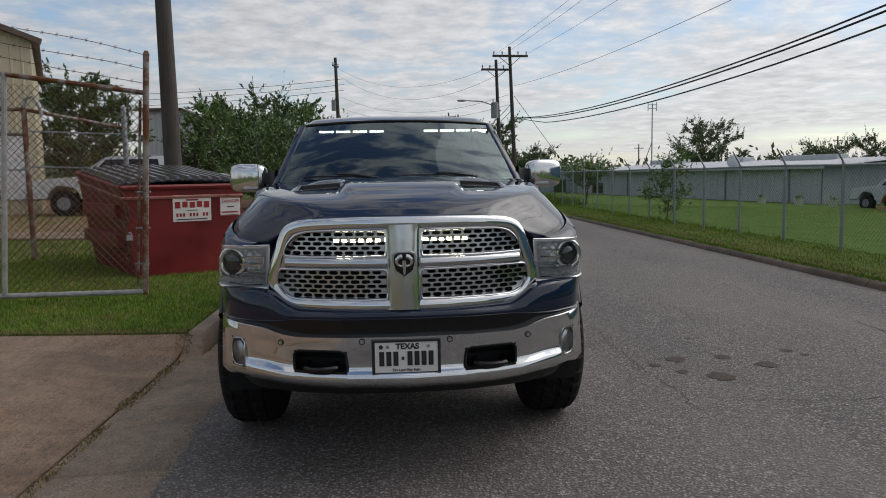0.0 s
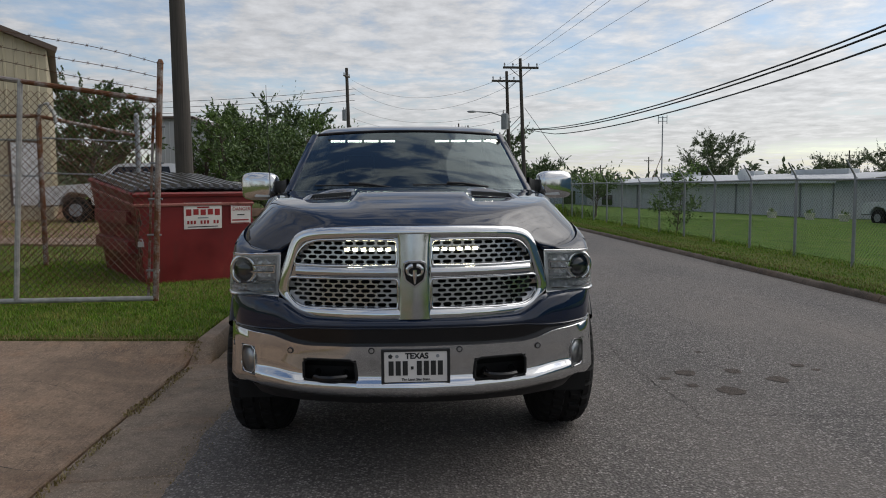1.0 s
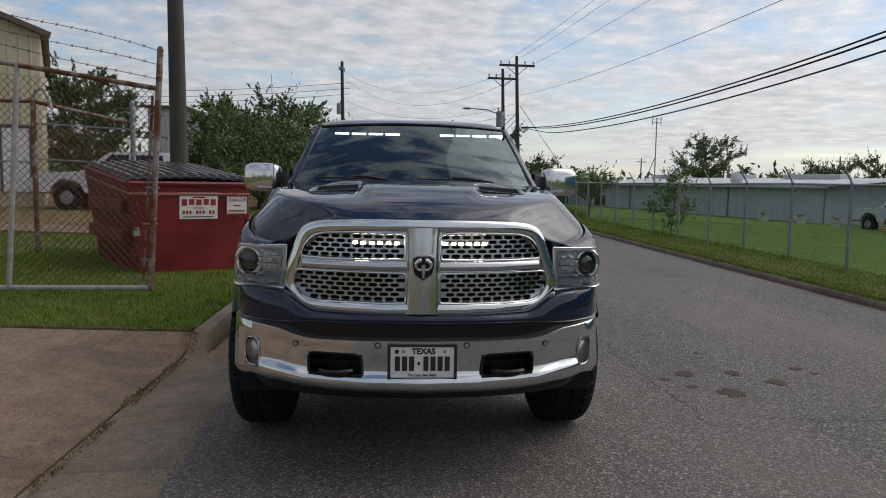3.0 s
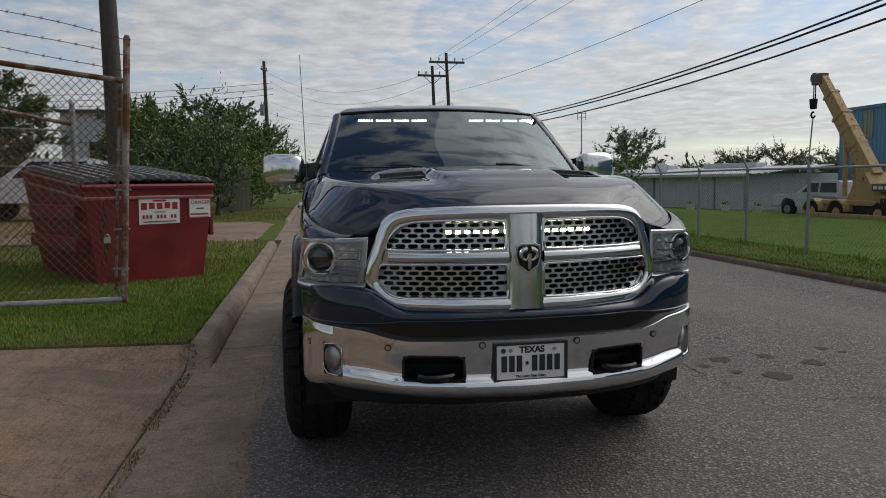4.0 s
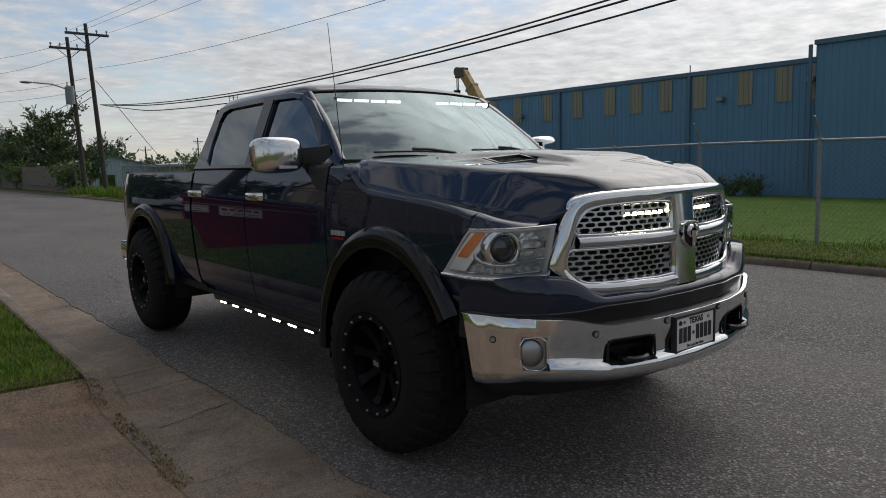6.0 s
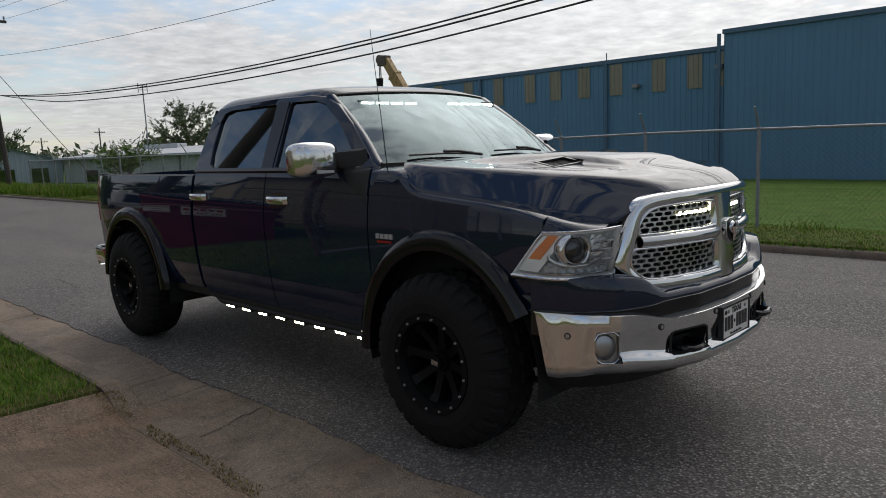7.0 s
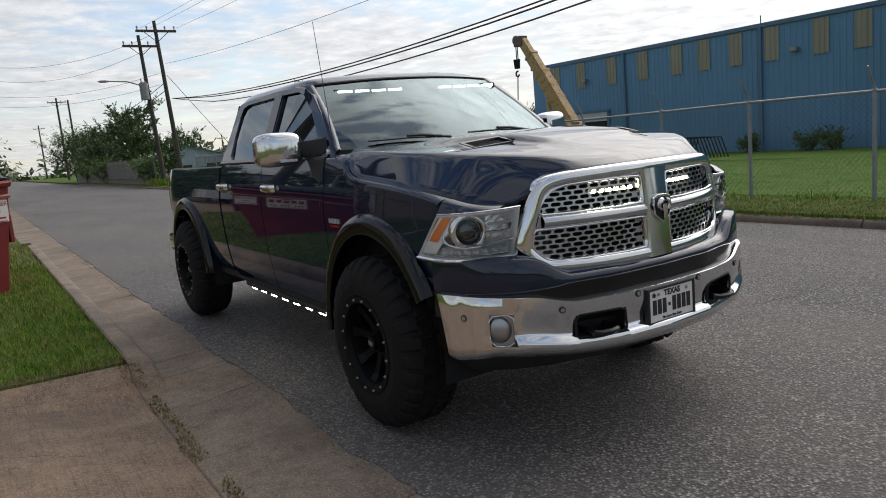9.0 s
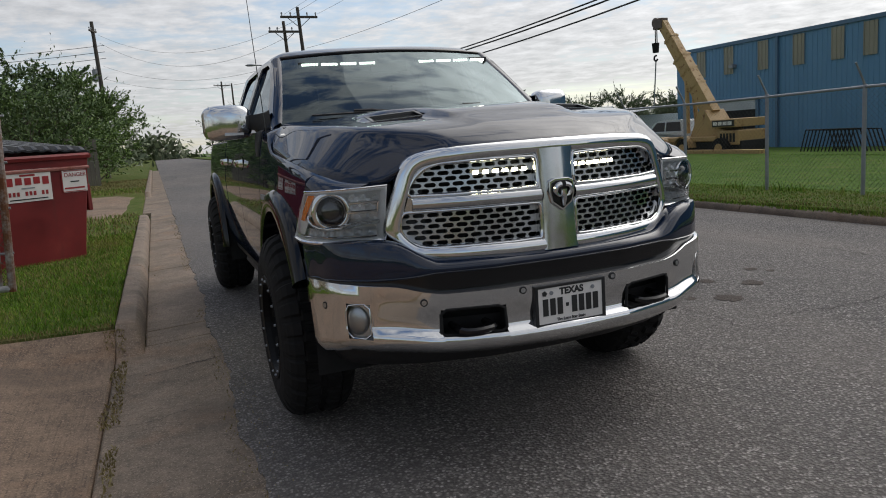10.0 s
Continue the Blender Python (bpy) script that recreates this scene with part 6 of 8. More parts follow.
def build_tree(m, height, spread, seed, label, leaf=LEAF_DARK, leaves=9000, size=0.10, trunk=0.13, low=0.25, limbs=11, name="tree", clump=0.27):
    rng = np.random.default_rng(seed)
    t = thing(name, m, label, "tree" if name == "tree" else "shrub", "trees along the street" if name == "tree" else "")
    bm = bmesh.new()
    lean = rng.normal(0, 0.05, 2)
    spine = [Vector((lean[0] * z + 0.06 * math.sin(z * 1.7 + seed), lean[1] * z + 0.06 * math.cos(z * 1.3 + seed), z)) for z in steps(-0.15, height * 0.86, 9)]
    pipe(bm, spine, [trunk * (1 - 0.9 * k / 9) * (1.25 if k == 0 else 1) for k in range(10)], 8)
    tips = []
    for k in range(limbs):
        f = low + (0.95 - low) * (k + rng.uniform(0, 0.8)) / limbs
        base = spine[min(8, int(f * 9))].lerp(spine[min(9, int(f * 9) + 1)], (f * 9) % 1)
        a = k * 2.4 + rng.uniform(-0.5, 0.5)
        reach = spread * (0.55 + 0.55 * math.sin(math.pi * min(1, (f - low) / (1 - low) * 0.85 + 0.12))) * rng.uniform(0.7, 1.2)
        rise = reach * rng.uniform(0.5, 1.25)
        pts = [base]
        for q in (0.35, 0.7, 1.0):
            pts.append(base + Vector((math.cos(a + q * 0.3) * reach * q, math.sin(a + q * 0.3) * reach * q, rise * q * (1.1 - 0.25 * q) + rng.uniform(-0.08, 0.08))))
        r = trunk * (1 - 0.8 * f) * 0.6
        pipe(bm, pts, [r, r * 0.7, r * 0.45, r * 0.15], 6)
        for q in pts[1:]:
            tips.append(q)
        for j in range(3):
            b0 = pts[1].lerp(pts[3], rng.uniform(0.0, 0.9))
            b1 = b0 + Vector((rng.normal(0, 0.35), rng.normal(0, 0.35), rng.uniform(-0.05, 0.5))) * spread * 0.6
            pipe(bm, [b0, b0.lerp(b1, 0.5) + Vector((0, 0, 0.04)), b1], [r * 0.4, r * 0.28, r * 0.1], 5)
            tips += [b1, b0.lerp(b1, 0.6)]
    tips.append(spine[-1])
    part("trunk", bm, BARK, t, smooth=True)
    centres = np.array([tuple(p) for p in tips])
    v, f = spray_leaves(rng, centres, leaves, clump * spread * 0.42, size)
    soup("crown", v.tolist(), f.tolist(), leaf, t, "leafy green crown with gaps")
    return t


def grass_field(name, label, mat, seed, count, x0, x1, y0, y1, h0, h1, keep=None, width=0.006, ground=lot_height):
    rng = np.random.default_rng(seed)
    x, y = rng.uniform(x0, x1, count), rng.uniform(y0, y1, count)
    if keep is not None:
        ok = np.array([keep(a, b) for a, b in zip(x, y)])
        x, y = x[ok], y[ok]
    n = len(x)
    z = np.array([ground(a, b) for a, b in zip(x, y)]) - 0.012
    h = rng.uniform(h0, h1, n)
    a = rng.uniform(0, 2 * np.pi, n)
    bend = rng.normal(0, 0.45, (n, 2)) * h[:, None]
    w = width * rng.uniform(0.7, 1.4, n)
    dx, dy = np.cos(a) * w, np.sin(a) * w
    v = np.empty((n, 5, 3))
    v[:, 0] = np.stack([x - dx, y - dy, z], 1)
    v[:, 1] = np.stack([x + dx, y + dy, z], 1)
    v[:, 2] = np.stack([x + dx * 0.7 + bend[:, 0] * 0.35, y + dy * 0.7 + bend[:, 1] * 0.35, z + h * 0.6], 1)
    v[:, 3] = np.stack([x - dx * 0.7 + bend[:, 0] * 0.35, y - dy * 0.7 + bend[:, 1] * 0.35, z + h * 0.6], 1)
    v[:, 4] = np.stack([x + bend[:, 0], y + bend[:, 1], z + h], 1)
    base = (np.arange(n) * 5)[:, None]
    faces = (base + np.array([0, 1, 2, 3])).tolist() + (base + np.array([3, 2, 4])).tolist()
    return tagged(soup(name, v.reshape(-1, 3).tolist(), faces, mat), label, "grass", kind="stuff")


def wire_mesh(length, height, pitch, r, at):
    """Woven diagonal wires of a chain-link panel; at(u, v, w) places a point."""
    vs, fs = [], []
    ring = [(r * math.cos(a), r * math.sin(a)) for a in (0.5, 2.6, 4.7)]
    for sgn in (1, -1):
        k = -height
        while k < length:
            u0, v0, u1, v1 = k, 0.0, k + height, height
            if u0 < 0:
                v0, u0 = -u0, 0.0
            if u1 > length:
                v1, u1 = height - (u1 - length), length
            if v1 - v0 > 0.01:
                b = len(vs)
                for u, v in ((u0, v0), (u1, v1)):
                    uu = u if sgn > 0 else length - u
                    for p, q in ring:
                        vs.append(at(uu + p * 0.7, v - p * 0.7 * sgn, q + 0.002 * sgn))
                fs += [(b + j, b + (j + 1) % 3, b + 3 + (j + 1) % 3, b + 3 + j) for j in range(3)]
            k += pitch
    return vs, fs


# ---- right side: chain-link fence ----
def build_right_fence():
    fence = thing("chain_link_fence", pose(7.1, 6.75, 0.1), "tall galvanised chain link fence with slanted barb arms", "fence")
    ys = [q - 0.2 for q in (-3.6, -1.85, -0.1, 1.6, 3.3, 5.0, 6.75, 8.5, 10.1, 11.9, 13.6, 15.3, 17.0, 18.75, 20.5, 22.2, 23.9, 25.6, 27.3, 29.0, 30.7, 32.4, 34.1, 35.8, 37.5, 39.2)]
    post_me = None
    for y in ys:
        z0 = lot_height(7.1, y) - 0.1
        if post_me is None:
            bm = bmesh.new()
            rod(bm, (0, 0, -0.15), (0, 0, 1.40), 0.027, n=10)
            rod(bm, (0, 0, 1.40), (0, 0, 1.425), 0.034, 0.024, 10)
            pipe(bm, [(0, 0, 1.40), (-0.03, 0, 1.47), (-0.17, 0.0, 1.70)], [0.02, 0.016, 0.014], 6)
            p = part("fence_post", bm, GALV, fence, smooth=True)
            post_me = p.data
        else:
            p = new("fence_post", post_me)
            p.parent = fence
        p.location = (0, y - 6.75, z0)
    bm = bmesh.new()
    pipe(bm, [(0, y - 6.75, 1.40 + 0.01 * math.sin(y)) for y in ys], 0.019, 8)
    part("top_rail", bm, GALV, fence, smooth=True)
    vs, fs = wire_mesh(ys[-1] - ys[0], 1.33, 0.075, 0.0015, lambda u, v, w: (0.03 + w, ys[0] - 6.75 + u, 0.06 + v))
    ob = soup("chain_link", vs, fs, WIRE, fence, "woven wire mesh")
    ob["kind"] = "stuff"


build_right_fence()


# ---- left side: gate, fence behind it, dumpster ----
def build_gate():
    gate = thing("chain_link_gate", pose(-2.68, 8.50, 0.235) @ Matrix.Scale(0.922, 4), "rusty chain link gate leaf with barbed wire on top", "gate")
    top = lambda x: 2.30 - 0.145 * x
    bm = bmesh.new()
    rod(bm, (0.0, 0, 0.0), (0.16, 0, 2.70), 0.034, n=10)
    rod(bm, (0.16, 0, 2.70), (0.163, 0, 2.745), 0.04, 0.02, 10)
    part("end_post", bm, RUSTY, gate, "rusty brown end post with a cap", smooth=True)
    bm = bmesh.new()
    rod(bm, (-0.09, 0.02, 0.02), (0.06, 0.02, 2.2), 0.016, n=8)
    part("tension_bar", bm, RUSTY, gate, smooth=True)
    for k in range(5):
        bm = bmesh.new()
        f = (k + 0.5) / 5
        rod(bm, (0.16 * f - 0.11, 0, 0.15 + 2.05 * f), (0.16 * f + 0.045, 0, 0.15 + 2.05 * f), 0.012, n=6)
        part("hinge_band", bm, GALV, gate)
    bm = bmesh.new()
    rod(bm, (0.02, 0, 0.03), (-5.6, 0.02, 0.0), 0.03, n=10)
    part("bottom_rail", bm, WHITEPIPE, gate, "white painted bottom pipe", smooth=True)
    bm = bmesh.new()
    pipe(bm, [(x, 0, top(x)) for x in steps(0.12, -5.4, 6)], 0.028, 8)
    part("top_rail", bm, RUSTY, gate, "rusty top pipe", smooth=True)
    for x in (-1.50, -3.1, -4.7):
        bm = bmesh.new()
        rod(bm, (x - 0.06, 0.0, 0.02), (x + 0.12, 0.0, top(x)), 0.03, n=10)
        part("upright", bm, WHITEPIPE, gate, "grey painted upright", smooth=True)
    vs, fs = wire_mesh(5.45, 2.25, 0.085, 0.0038, lambda u, v, w: (0.02 - u + 0.06 * v, 0.035 + w, 0.05 + v * (1 + 0.03 * u)))
    soup("chain_link", vs, fs, RUSTWIRE, gate, "rusty woven wire mesh")["kind"] = "stuff"
    # chain with a padlock hanging on the mesh
    for k in range(12):
        bm = bmesh.new()
        c = Vector((-0.155 + 0.02 * math.sin(k), -0.03, 1.02 - k * 0.058))
        tw = (0.7, -0.7)[k % 2]
        pipe(bm, [c + Vector((0.022 * math.cos(a) * math.cos(tw), 0.022 * math.cos(a) * math.sin(tw), 0.042 * math.sin(a))) for a in steps(0, 2 * math.pi, 12)], 0.009, 5)
        part("chain_loop", bm, RUSTWIRE, gate, "rusty chain loop", smooth=True)
    bm = bmesh.new()
    c = Vector((-0.12, -0.055, 0.66))
    box(bm, c.x - 0.032, c.x + 0.032, c.y - 0.012, c.y + 0.012, c.z - 0.03, c.z + 0.03)
    pipe(bm, [c + Vector((0.02 * math.cos(a), 0, 0.03 + 0.03 * math.sin(a))) for a in steps(0, math.pi, 8)], 0.006, 5)
    part("padlock", bm, SATIN, gate, "steel padlock on the chain")
    for k, (za, zb) in enumerate(((2.70, 3.25), (2.53, 3.05), (2.37, 2.88))):
        bm = bmesh.new()
        pts = [Vector((0.14 - 3.1 * f, 0, za + (zb - za) * (1 - (1 - f) ** 1.4) + 0.015 * math.sin(9 * f + k))) for f in steps(0, 1, 20)]
        pipe(bm, pts, 0.0045, 4)
        for j in range(1, 20):
            for q in (-1, 1):
                p = pts[j]
                rod(bm, p + Vector((0.012 * q, -0.012, -0.018)), p + Vector((-0.012 * q, 0.012, 0.022)), 0.003, n=3)
        part("barbed_wire", bm, RUSTWIRE, gate)


def build_back_fence():
    fence = thing("back_fence", pose(-5.8, 12.7, 0.19), "older rusty chain link fence behind the dumpster", "fence")
    bends = ((1.35, 0.5, 2.45, GALV), (0.0, 0.0, 2.42, RUSTY), (-2.7, -0.2, 2.4, GALV), (-5.4, -0.3, 2.4, RUSTY))
    for x, y, h, mat in bends:
        bm = bmesh.new()
        rod(bm, (x, y, -0.1), (x, y, h), 0.042, n=10)
        rod(bm, (x, y, h), (x, y, h + 0.05), 0.048, 0.02, 10)
        part("fence_post", bm, mat, fence, smooth=True)
    for (xa, ya, _, _), (xb, yb, _, _), za, zb in zip(bends, bends[1:], (2.12, 2.40, 2.38), (2.40, 2.38, 2.36)):
        bm = bmesh.new()
        rod(bm, (xa, ya, za), (xb, yb, zb), 0.03, n=8)
        part("rail", bm, RUSTY, fence, "rusty sloping top pipe", smooth=True)
        bm = bmesh.new()
        rod(bm, (xa, ya, 2.02), (xb, yb, 2.06), 0.014, n=6)
        part("rail", bm, GALV, fence, smooth=True)
        bm = bmesh.new()
        rod(bm, (xa, ya, 1.45), (xb, yb, 1.5), 0.014, n=6)
        part("rail", bm, GALV, fence, smooth=True)
        span = math.hypot(xb - xa, yb - ya)
        vs, fs = wire_mesh(span, 2.0, 0.075, 0.0030, lambda u, v, w: (xa + (xb - xa) * u / span, ya + (yb - ya) * u / span + w, 0.05 + v))
        soup("chain_link", vs, fs, RUSTWIRE, fence, "woven wire mesh")["kind"] = "stuff"
    bm = bmesh.new()
    pipe(bm, [(0.02, -0.03, 2.42), (0.06, -0.04, 2.56), (0.16, -0.03, 2.60), (0.24, 0.0, 2.46), (0.27, 0.0, 2.30)], 0.03, 8)
    part("bent_pipe", bm, WHITEPIPE, fence, "bent pale pipe at the post top", smooth=True)


WORNRED = mat_rust_metal("worn_red_edge", (0.34, 0.13, 0.11), 0.55, (0.16, 0.05, 0.03), 0.0)


def build_dumpster():
    d = thing("dumpster", pose(-3.47, 10.50, 0.11, 0, 0, 33) @ Matrix.Scale(1.045, 4), "large red steel dumpster with ribbed black lids on short grass", "dumpster")
    W, L = 1.30, 2.25
    lo, hi = 0.05, 1.20

    def at(u, v, z):
        f = (z - lo) / (hi - lo)
        out = 0.0 + 0.16 * max(0, f)
        return (u * W + (u - 0.5) * 2 * out * 0.9 + out * 0.0, v * L + (v - 0.5) * out, z)

    def wall_top(v):
        return hi + 0.22 * v

    bm = bmesh.new()
    quads = [((0, 0), (1, 0)), ((1, 0), (1, 1)), ((1, 1), (0, 1)), ((0, 1), (0, 0))]
    for (u0, v0), (u1, v1) in quads:
        rows = []
        for f in steps(0, 1, 8):
            u, v = u0 + (u1 - u0) * f, v0 + (v1 - v0) * f
            rows.append([at(u, v, z) for z in (0.02, 0.16, 0.17, 0.5, 0.9)] + [at(u, v, wall_top(v) - 0.13), at(u, v, wall_top(v))])
        sheet(bm, rows)
    bm.faces.new([bm.verts.new(at(u, v, 0.02)) for u, v in ((0, 0), (0, 1), (1, 1), (1, 0))])
    bmesh.ops.remove_doubles(bm, verts=bm.verts, dist=1e-4)
    part("body", bm, RED, d, "scratched red steel body", bevel=0.012)
    # rim rail and horizontal stiffener
    for k, (dz, r) in enumerate(((-0.02, 0.035), (-0.15, 0.022))):
        for (u0, v0), (u1, v1) in quads:
            bm = bmesh.new()
            a, b = Vector(at(u0, v0, wall_top(v0) + dz)), Vector(at(u1, v1, wall_top(v1) + dz))
            mid = Vector(at(0.5, 0.5, 1.0))
            e = 0.03
            rod(bm, a, b, r, n=6)
            part("rim_rail" if k == 0 else "stiffener", bm, RED if k == 0 else WORNRED, d)
    # fork pockets on the long side and the bump stop
    bm = bmesh.new()
    a = Vector(at(0, 0.45, 0.75))
    for z in (0.42, 0.80):
        box(bm, -0.17, 0.02, 0.15, L - 0.15, z, z + 0.17)
    part("fork_pocket", bm, RED, d, bevel=0.01)
    bm = bmesh.new()
    box(bm, W + 0.10, W + 0.15, -0.02, 0.10, 0.55, 0.85)
    part("side_bracket", bm, RED, d, bevel=0.01)
    # lids: two ribbed black sheets, sloping to the front
    for u0, u1 in ((-0.12, 0.49), (0.51, 1.12)):
        bm = bmesh.new()
        rows = []
        n = 37
        for k in range(n):
            u = u0 + (u1 - u0) * k / (n - 1)
            rib = 0.045 if k % 6 in (2, 3, 4) else 0.0
            rows.append([(u * W + 0.02, v * L * 1.04 - 0.06, wall_top(v) + 0.03 + rib * (0.25 if v in (0, 1) else 1) + 0.04 * math.sin(math.pi * (u + 0.12) / 1.24)) for v in (0, 0.03, 0.25, 0.5, 0.75, 0.97, 1)])
        sheet(bm, rows)
        ext = bmesh.ops.extrude_face_region(bm, geom=list(bm.faces))
        bmesh.ops.translate(bm, vec=(0, 0, -0.02), verts=[q for q in ext["geom"] if isinstance(q, bmesh.types.BMVert)])
        part("lid", bm, LID, d, "ribbed black plastic lid")
    # signs on the short face
    def face(u, z, off):
        f = (z - lo) / (hi - lo)
        x, y, zz = at(u, 0, z)
        return Vector((x, y - off, zz))

    def plate(name, u, z, w, h, mat, off, label, parent):
        bm = bmesh.new()
        c = face(u, z, off)
        tilt = -0.5 * 0.16 / (hi - lo) * 1.0
        pts = [(-w / 2, -h / 2), (w / 2, -h / 2), (w / 2, h / 2), (-w / 2, h / 2)]
        vs = [bm.verts.new(c + Vector((a, b * tilt, b))) for a, b in pts]
        f = bm.faces.new(vs)
        ext = bmesh.ops.extrude_face_region(bm, geom=[f])
        bmesh.ops.translate(bm, vec=(0, 0.003, 0), verts=[q for q in ext["geom"] if isinstance(q, bmesh.types.BMVert)])
        return part(name, bm, mat, parent, label)

    big = plate("company_sign", 0.56, 0.90, 0.50, 0.345, SIGNWHITE, 0.006, "white company sign with red plain lettering bars", d)
    for k in range(5):
        plate("red_block", 0.56 + (k - 2) * 0.062, 0.945 + 0.006 * (k % 2), 0.068, 0.085 - 0.01 * (k in (1, 2, 3)), SIGNRED, 0.009, "", big)
    plate("red_block", 0.56, 1.01, 0.16, 0.02, SIGNRED, 0.009, "", big)
    for k in range(10):
        if k not in (3, 7):
            plate("dark_bar", 0.56 + (k - 4.5) * 0.029, 0.815, 0.026, 0.045, SIGNRED, 0.009, "", big)
    plate("dark_bar", 0.56, 0.755, 0.40, 0.012, INK, 0.009, "", big)
    plate("dark_bar", 0.56, 0.872, 0.14, 0.014, GALV, 0.009, "", big)
    small = plate("danger_sign", 0.90, 0.905, 0.275, 0.245, SIGNWHITE, 0.006, "white and red danger sign", d)
    c = face(0.90, 0.975, 0.0085)
    lettering("danger_word", "DANGER", 0.062, Matrix.Translation(c) @ pose(0, 0, 0, 90, 0, 0), SIGNRED, small)
    for dz, w, h in ((0.0, 0.10, 0.014), (-0.072, 0.23, 0.018)):
        plate("dark_bar", 0.90, 0.90 + dz, w, h, SIGNRED if dz else INK, 0.009, "", small)
    for du, dz, w, h in ((0, 0.115, 0.26, 0.008), (0, -0.115, 0.26, 0.008), (-0.098, 0, 0.008, 0.23), (0.098, 0, 0.008, 0.23)):
        plate("sign_border", 0.90 + du, 0.905 + dz, w, h, SIGNRED, 0.0085, "", small)


build_gate()
build_back_fence()
build_dumpster()


# ---- poles and cables ----
def build_pole(x, y, h, r, label, arms=(), lean=(0, 0), can=None, gear=True):
    p = thing("utility_pole", pose(x, y, lot_height(x, y) if not -1.8 < x < 5.8 else 0), label, "utility pole", "utility poles")
    bm = bmesh.new()
    pts = [(lean[0] * f, lean[1] * f, -0.3 + (h + 0.3) * f) for f in steps(0, 1, 8)]
    pipe(bm, pts, [r * (1.1 - 0.4 * f) for f in steps(0, 1, 8)], 12)
    part("pole_shaft", bm, POLEWOOD, p, smooth=True)
    for z, half, yaw in arms:
        bm = bmesh.new()
        f = z / h
        m = Matrix.Translation((lean[0] * f, lean[1] * f - r, z)) @ pose(0, 0, 0, 0, 0, yaw)
        box(bm, -half, half, -0.06, 0.06, -0.06, 0.06, m)
        arm = part("crossarm", bm, POLEWOOD, p)
        for u in (-0.92, -0.45, 0.45, 0.92):
            bm = bmesh.new()
            a = m @ Vector((u * half, 0, 0.06))
            rod(bm, a, a + Vector((0, 0, 0.10)), 0.03, n=6), rod(bm, a + Vector((0, 0, 0.10)), a + Vector((0, 0, 0.2)), 0.06, 0.035, 8)
            part("insulator", bm, GALV, arm)
        bm = bmesh.new()
        for q in (-1, 1):
            rod(bm, m @ Vector((q * half * 0.6, 0.02, -0.05)), m @ Vector((0, 0.02, -half * 0.55)), 0.02, n=5)
        part("brace", bm, POLEWOOD, arm)
    if can:
        z, side = can
        bm = bmesh.new()
        cx = side * (r + 0.24)
        rod(bm, (cx, 0, z - 0.45), (cx, 0, z + 0.45), 0.23, n=14)
        rod(bm, (cx, 0, z + 0.45), (cx, 0, z + 0.52), 0.24, 0.12, 14)
        tank = part("transformer", bm, GALV, p, "grey transformer can", smooth=True)
        for q in (-0.1, 0.1):
            bm = bmesh.new()
            rod(bm, (cx + q, 0, z + 0.5), (cx + q, 0, z + 0.72), 0.035, 0.02, 6)
            part("bushing", bm, TRIMBROWN, tank)
        bm = bmesh.new()
        box(bm, min(0, cx), max(0, cx), -0.04, 0.04, z - 0.05, z + 0.05)
        part("bracket", bm, GALV, p)
    return p


build_pole(7.35, 43.2, 8.75, 0.125, "tall weathered wooden utility pole with a crossarm", ((8.2, 1.05, 4),), (-0.3, 0.2))
lamp_pole = build_pole(6.75, 45.0, 8.25, 0.125, "tall weathered wooden utility pole with a transformer can", ((7.65, 0.95, 6),), (-0.25, 0.1), (5.2, -1))
bm = bmesh.new()
pipe(bm, [(-0.15, -0.1, 5.2), (-0.6, -0.12, 5.55), (-1.2, -0.14, 5.75), (-2.1, -0.16, 5.8)], 0.035, 8)
lamp_arm = part("lamp_arm", bm, GALV, lamp_pole, "curved steel street lamp arm", smooth=True)
bm = bmesh.new()
sheet(bm, [[(-2.1 - 0.6 * f, -0.16 + 0.13 * w * math.cos(a), 5.8 + 0.07 * w * math.sin(a)) for a in steps(0, 2 * math.pi, 10)] for f, w in ((0, 0.2), (0.1, 0.7), (0.4, 1.0), (0.8, 0.9), (1.0, 0.2))])
part("lamp_head", bm, GALV, lamp_arm, "grey street lamp head", smooth=True)
build_pole(-4.45, 66.0, 11.75, 0.19, "tall weathered wooden utility pole beside the trees", ((11.0, 0.6, 70),), (-0.2, 0), (7.6, -1))
build_pole(-4.62, 16.45, 10.0, 0.175, "thick weathered wooden pole behind the dumpster", (), (-0.08, 0.0))
build_pole(9.5, 118.0, 11.5, 0.17, "distant wooden utility pole", ((10.9, 1.2, 0),))
build_pole(11.3, 121.0, 11.5, 0.17, "distant wooden utility pole")
build_pole(12.5, 190.0, 12.0, 0.18, "distant wooden utility pole", ((11.2, 1.2, 0),))
build_pole(46.0, 165.0, 7.2, 0.16, "distant wooden utility pole", ((6.4, 1.2, 0),))
build_pole(70.0, 150.0, 7.4, 0.16, "distant wooden utility pole", ((6.5, 1.3, 10),))
build_pole(88.0, 140.0, 7.4, 0.16, "distant wooden utility pole", ((6.5, 1.3, 10),))


def build_cable(name, label, pts, r, mat=CABLE):
    bm = bmesh.new()
    pipe(bm, pts, r, 5)
    return tagged(part(name, bm, mat, smooth=True), label, "cable", "overhead cables")


def parabola(p0, p1, p2, ts):
    (a, za), (b, zb), (c, zc) = p0, p1, p2
    return [(t, za * (t - b) * (t - c) / ((a - b) * (a - c)) + zb * (t - a) * (t - c) / ((b - a) * (b - c)) + zc * (t - a) * (t - b) / ((c - a) * (c - b))) for t in ts]


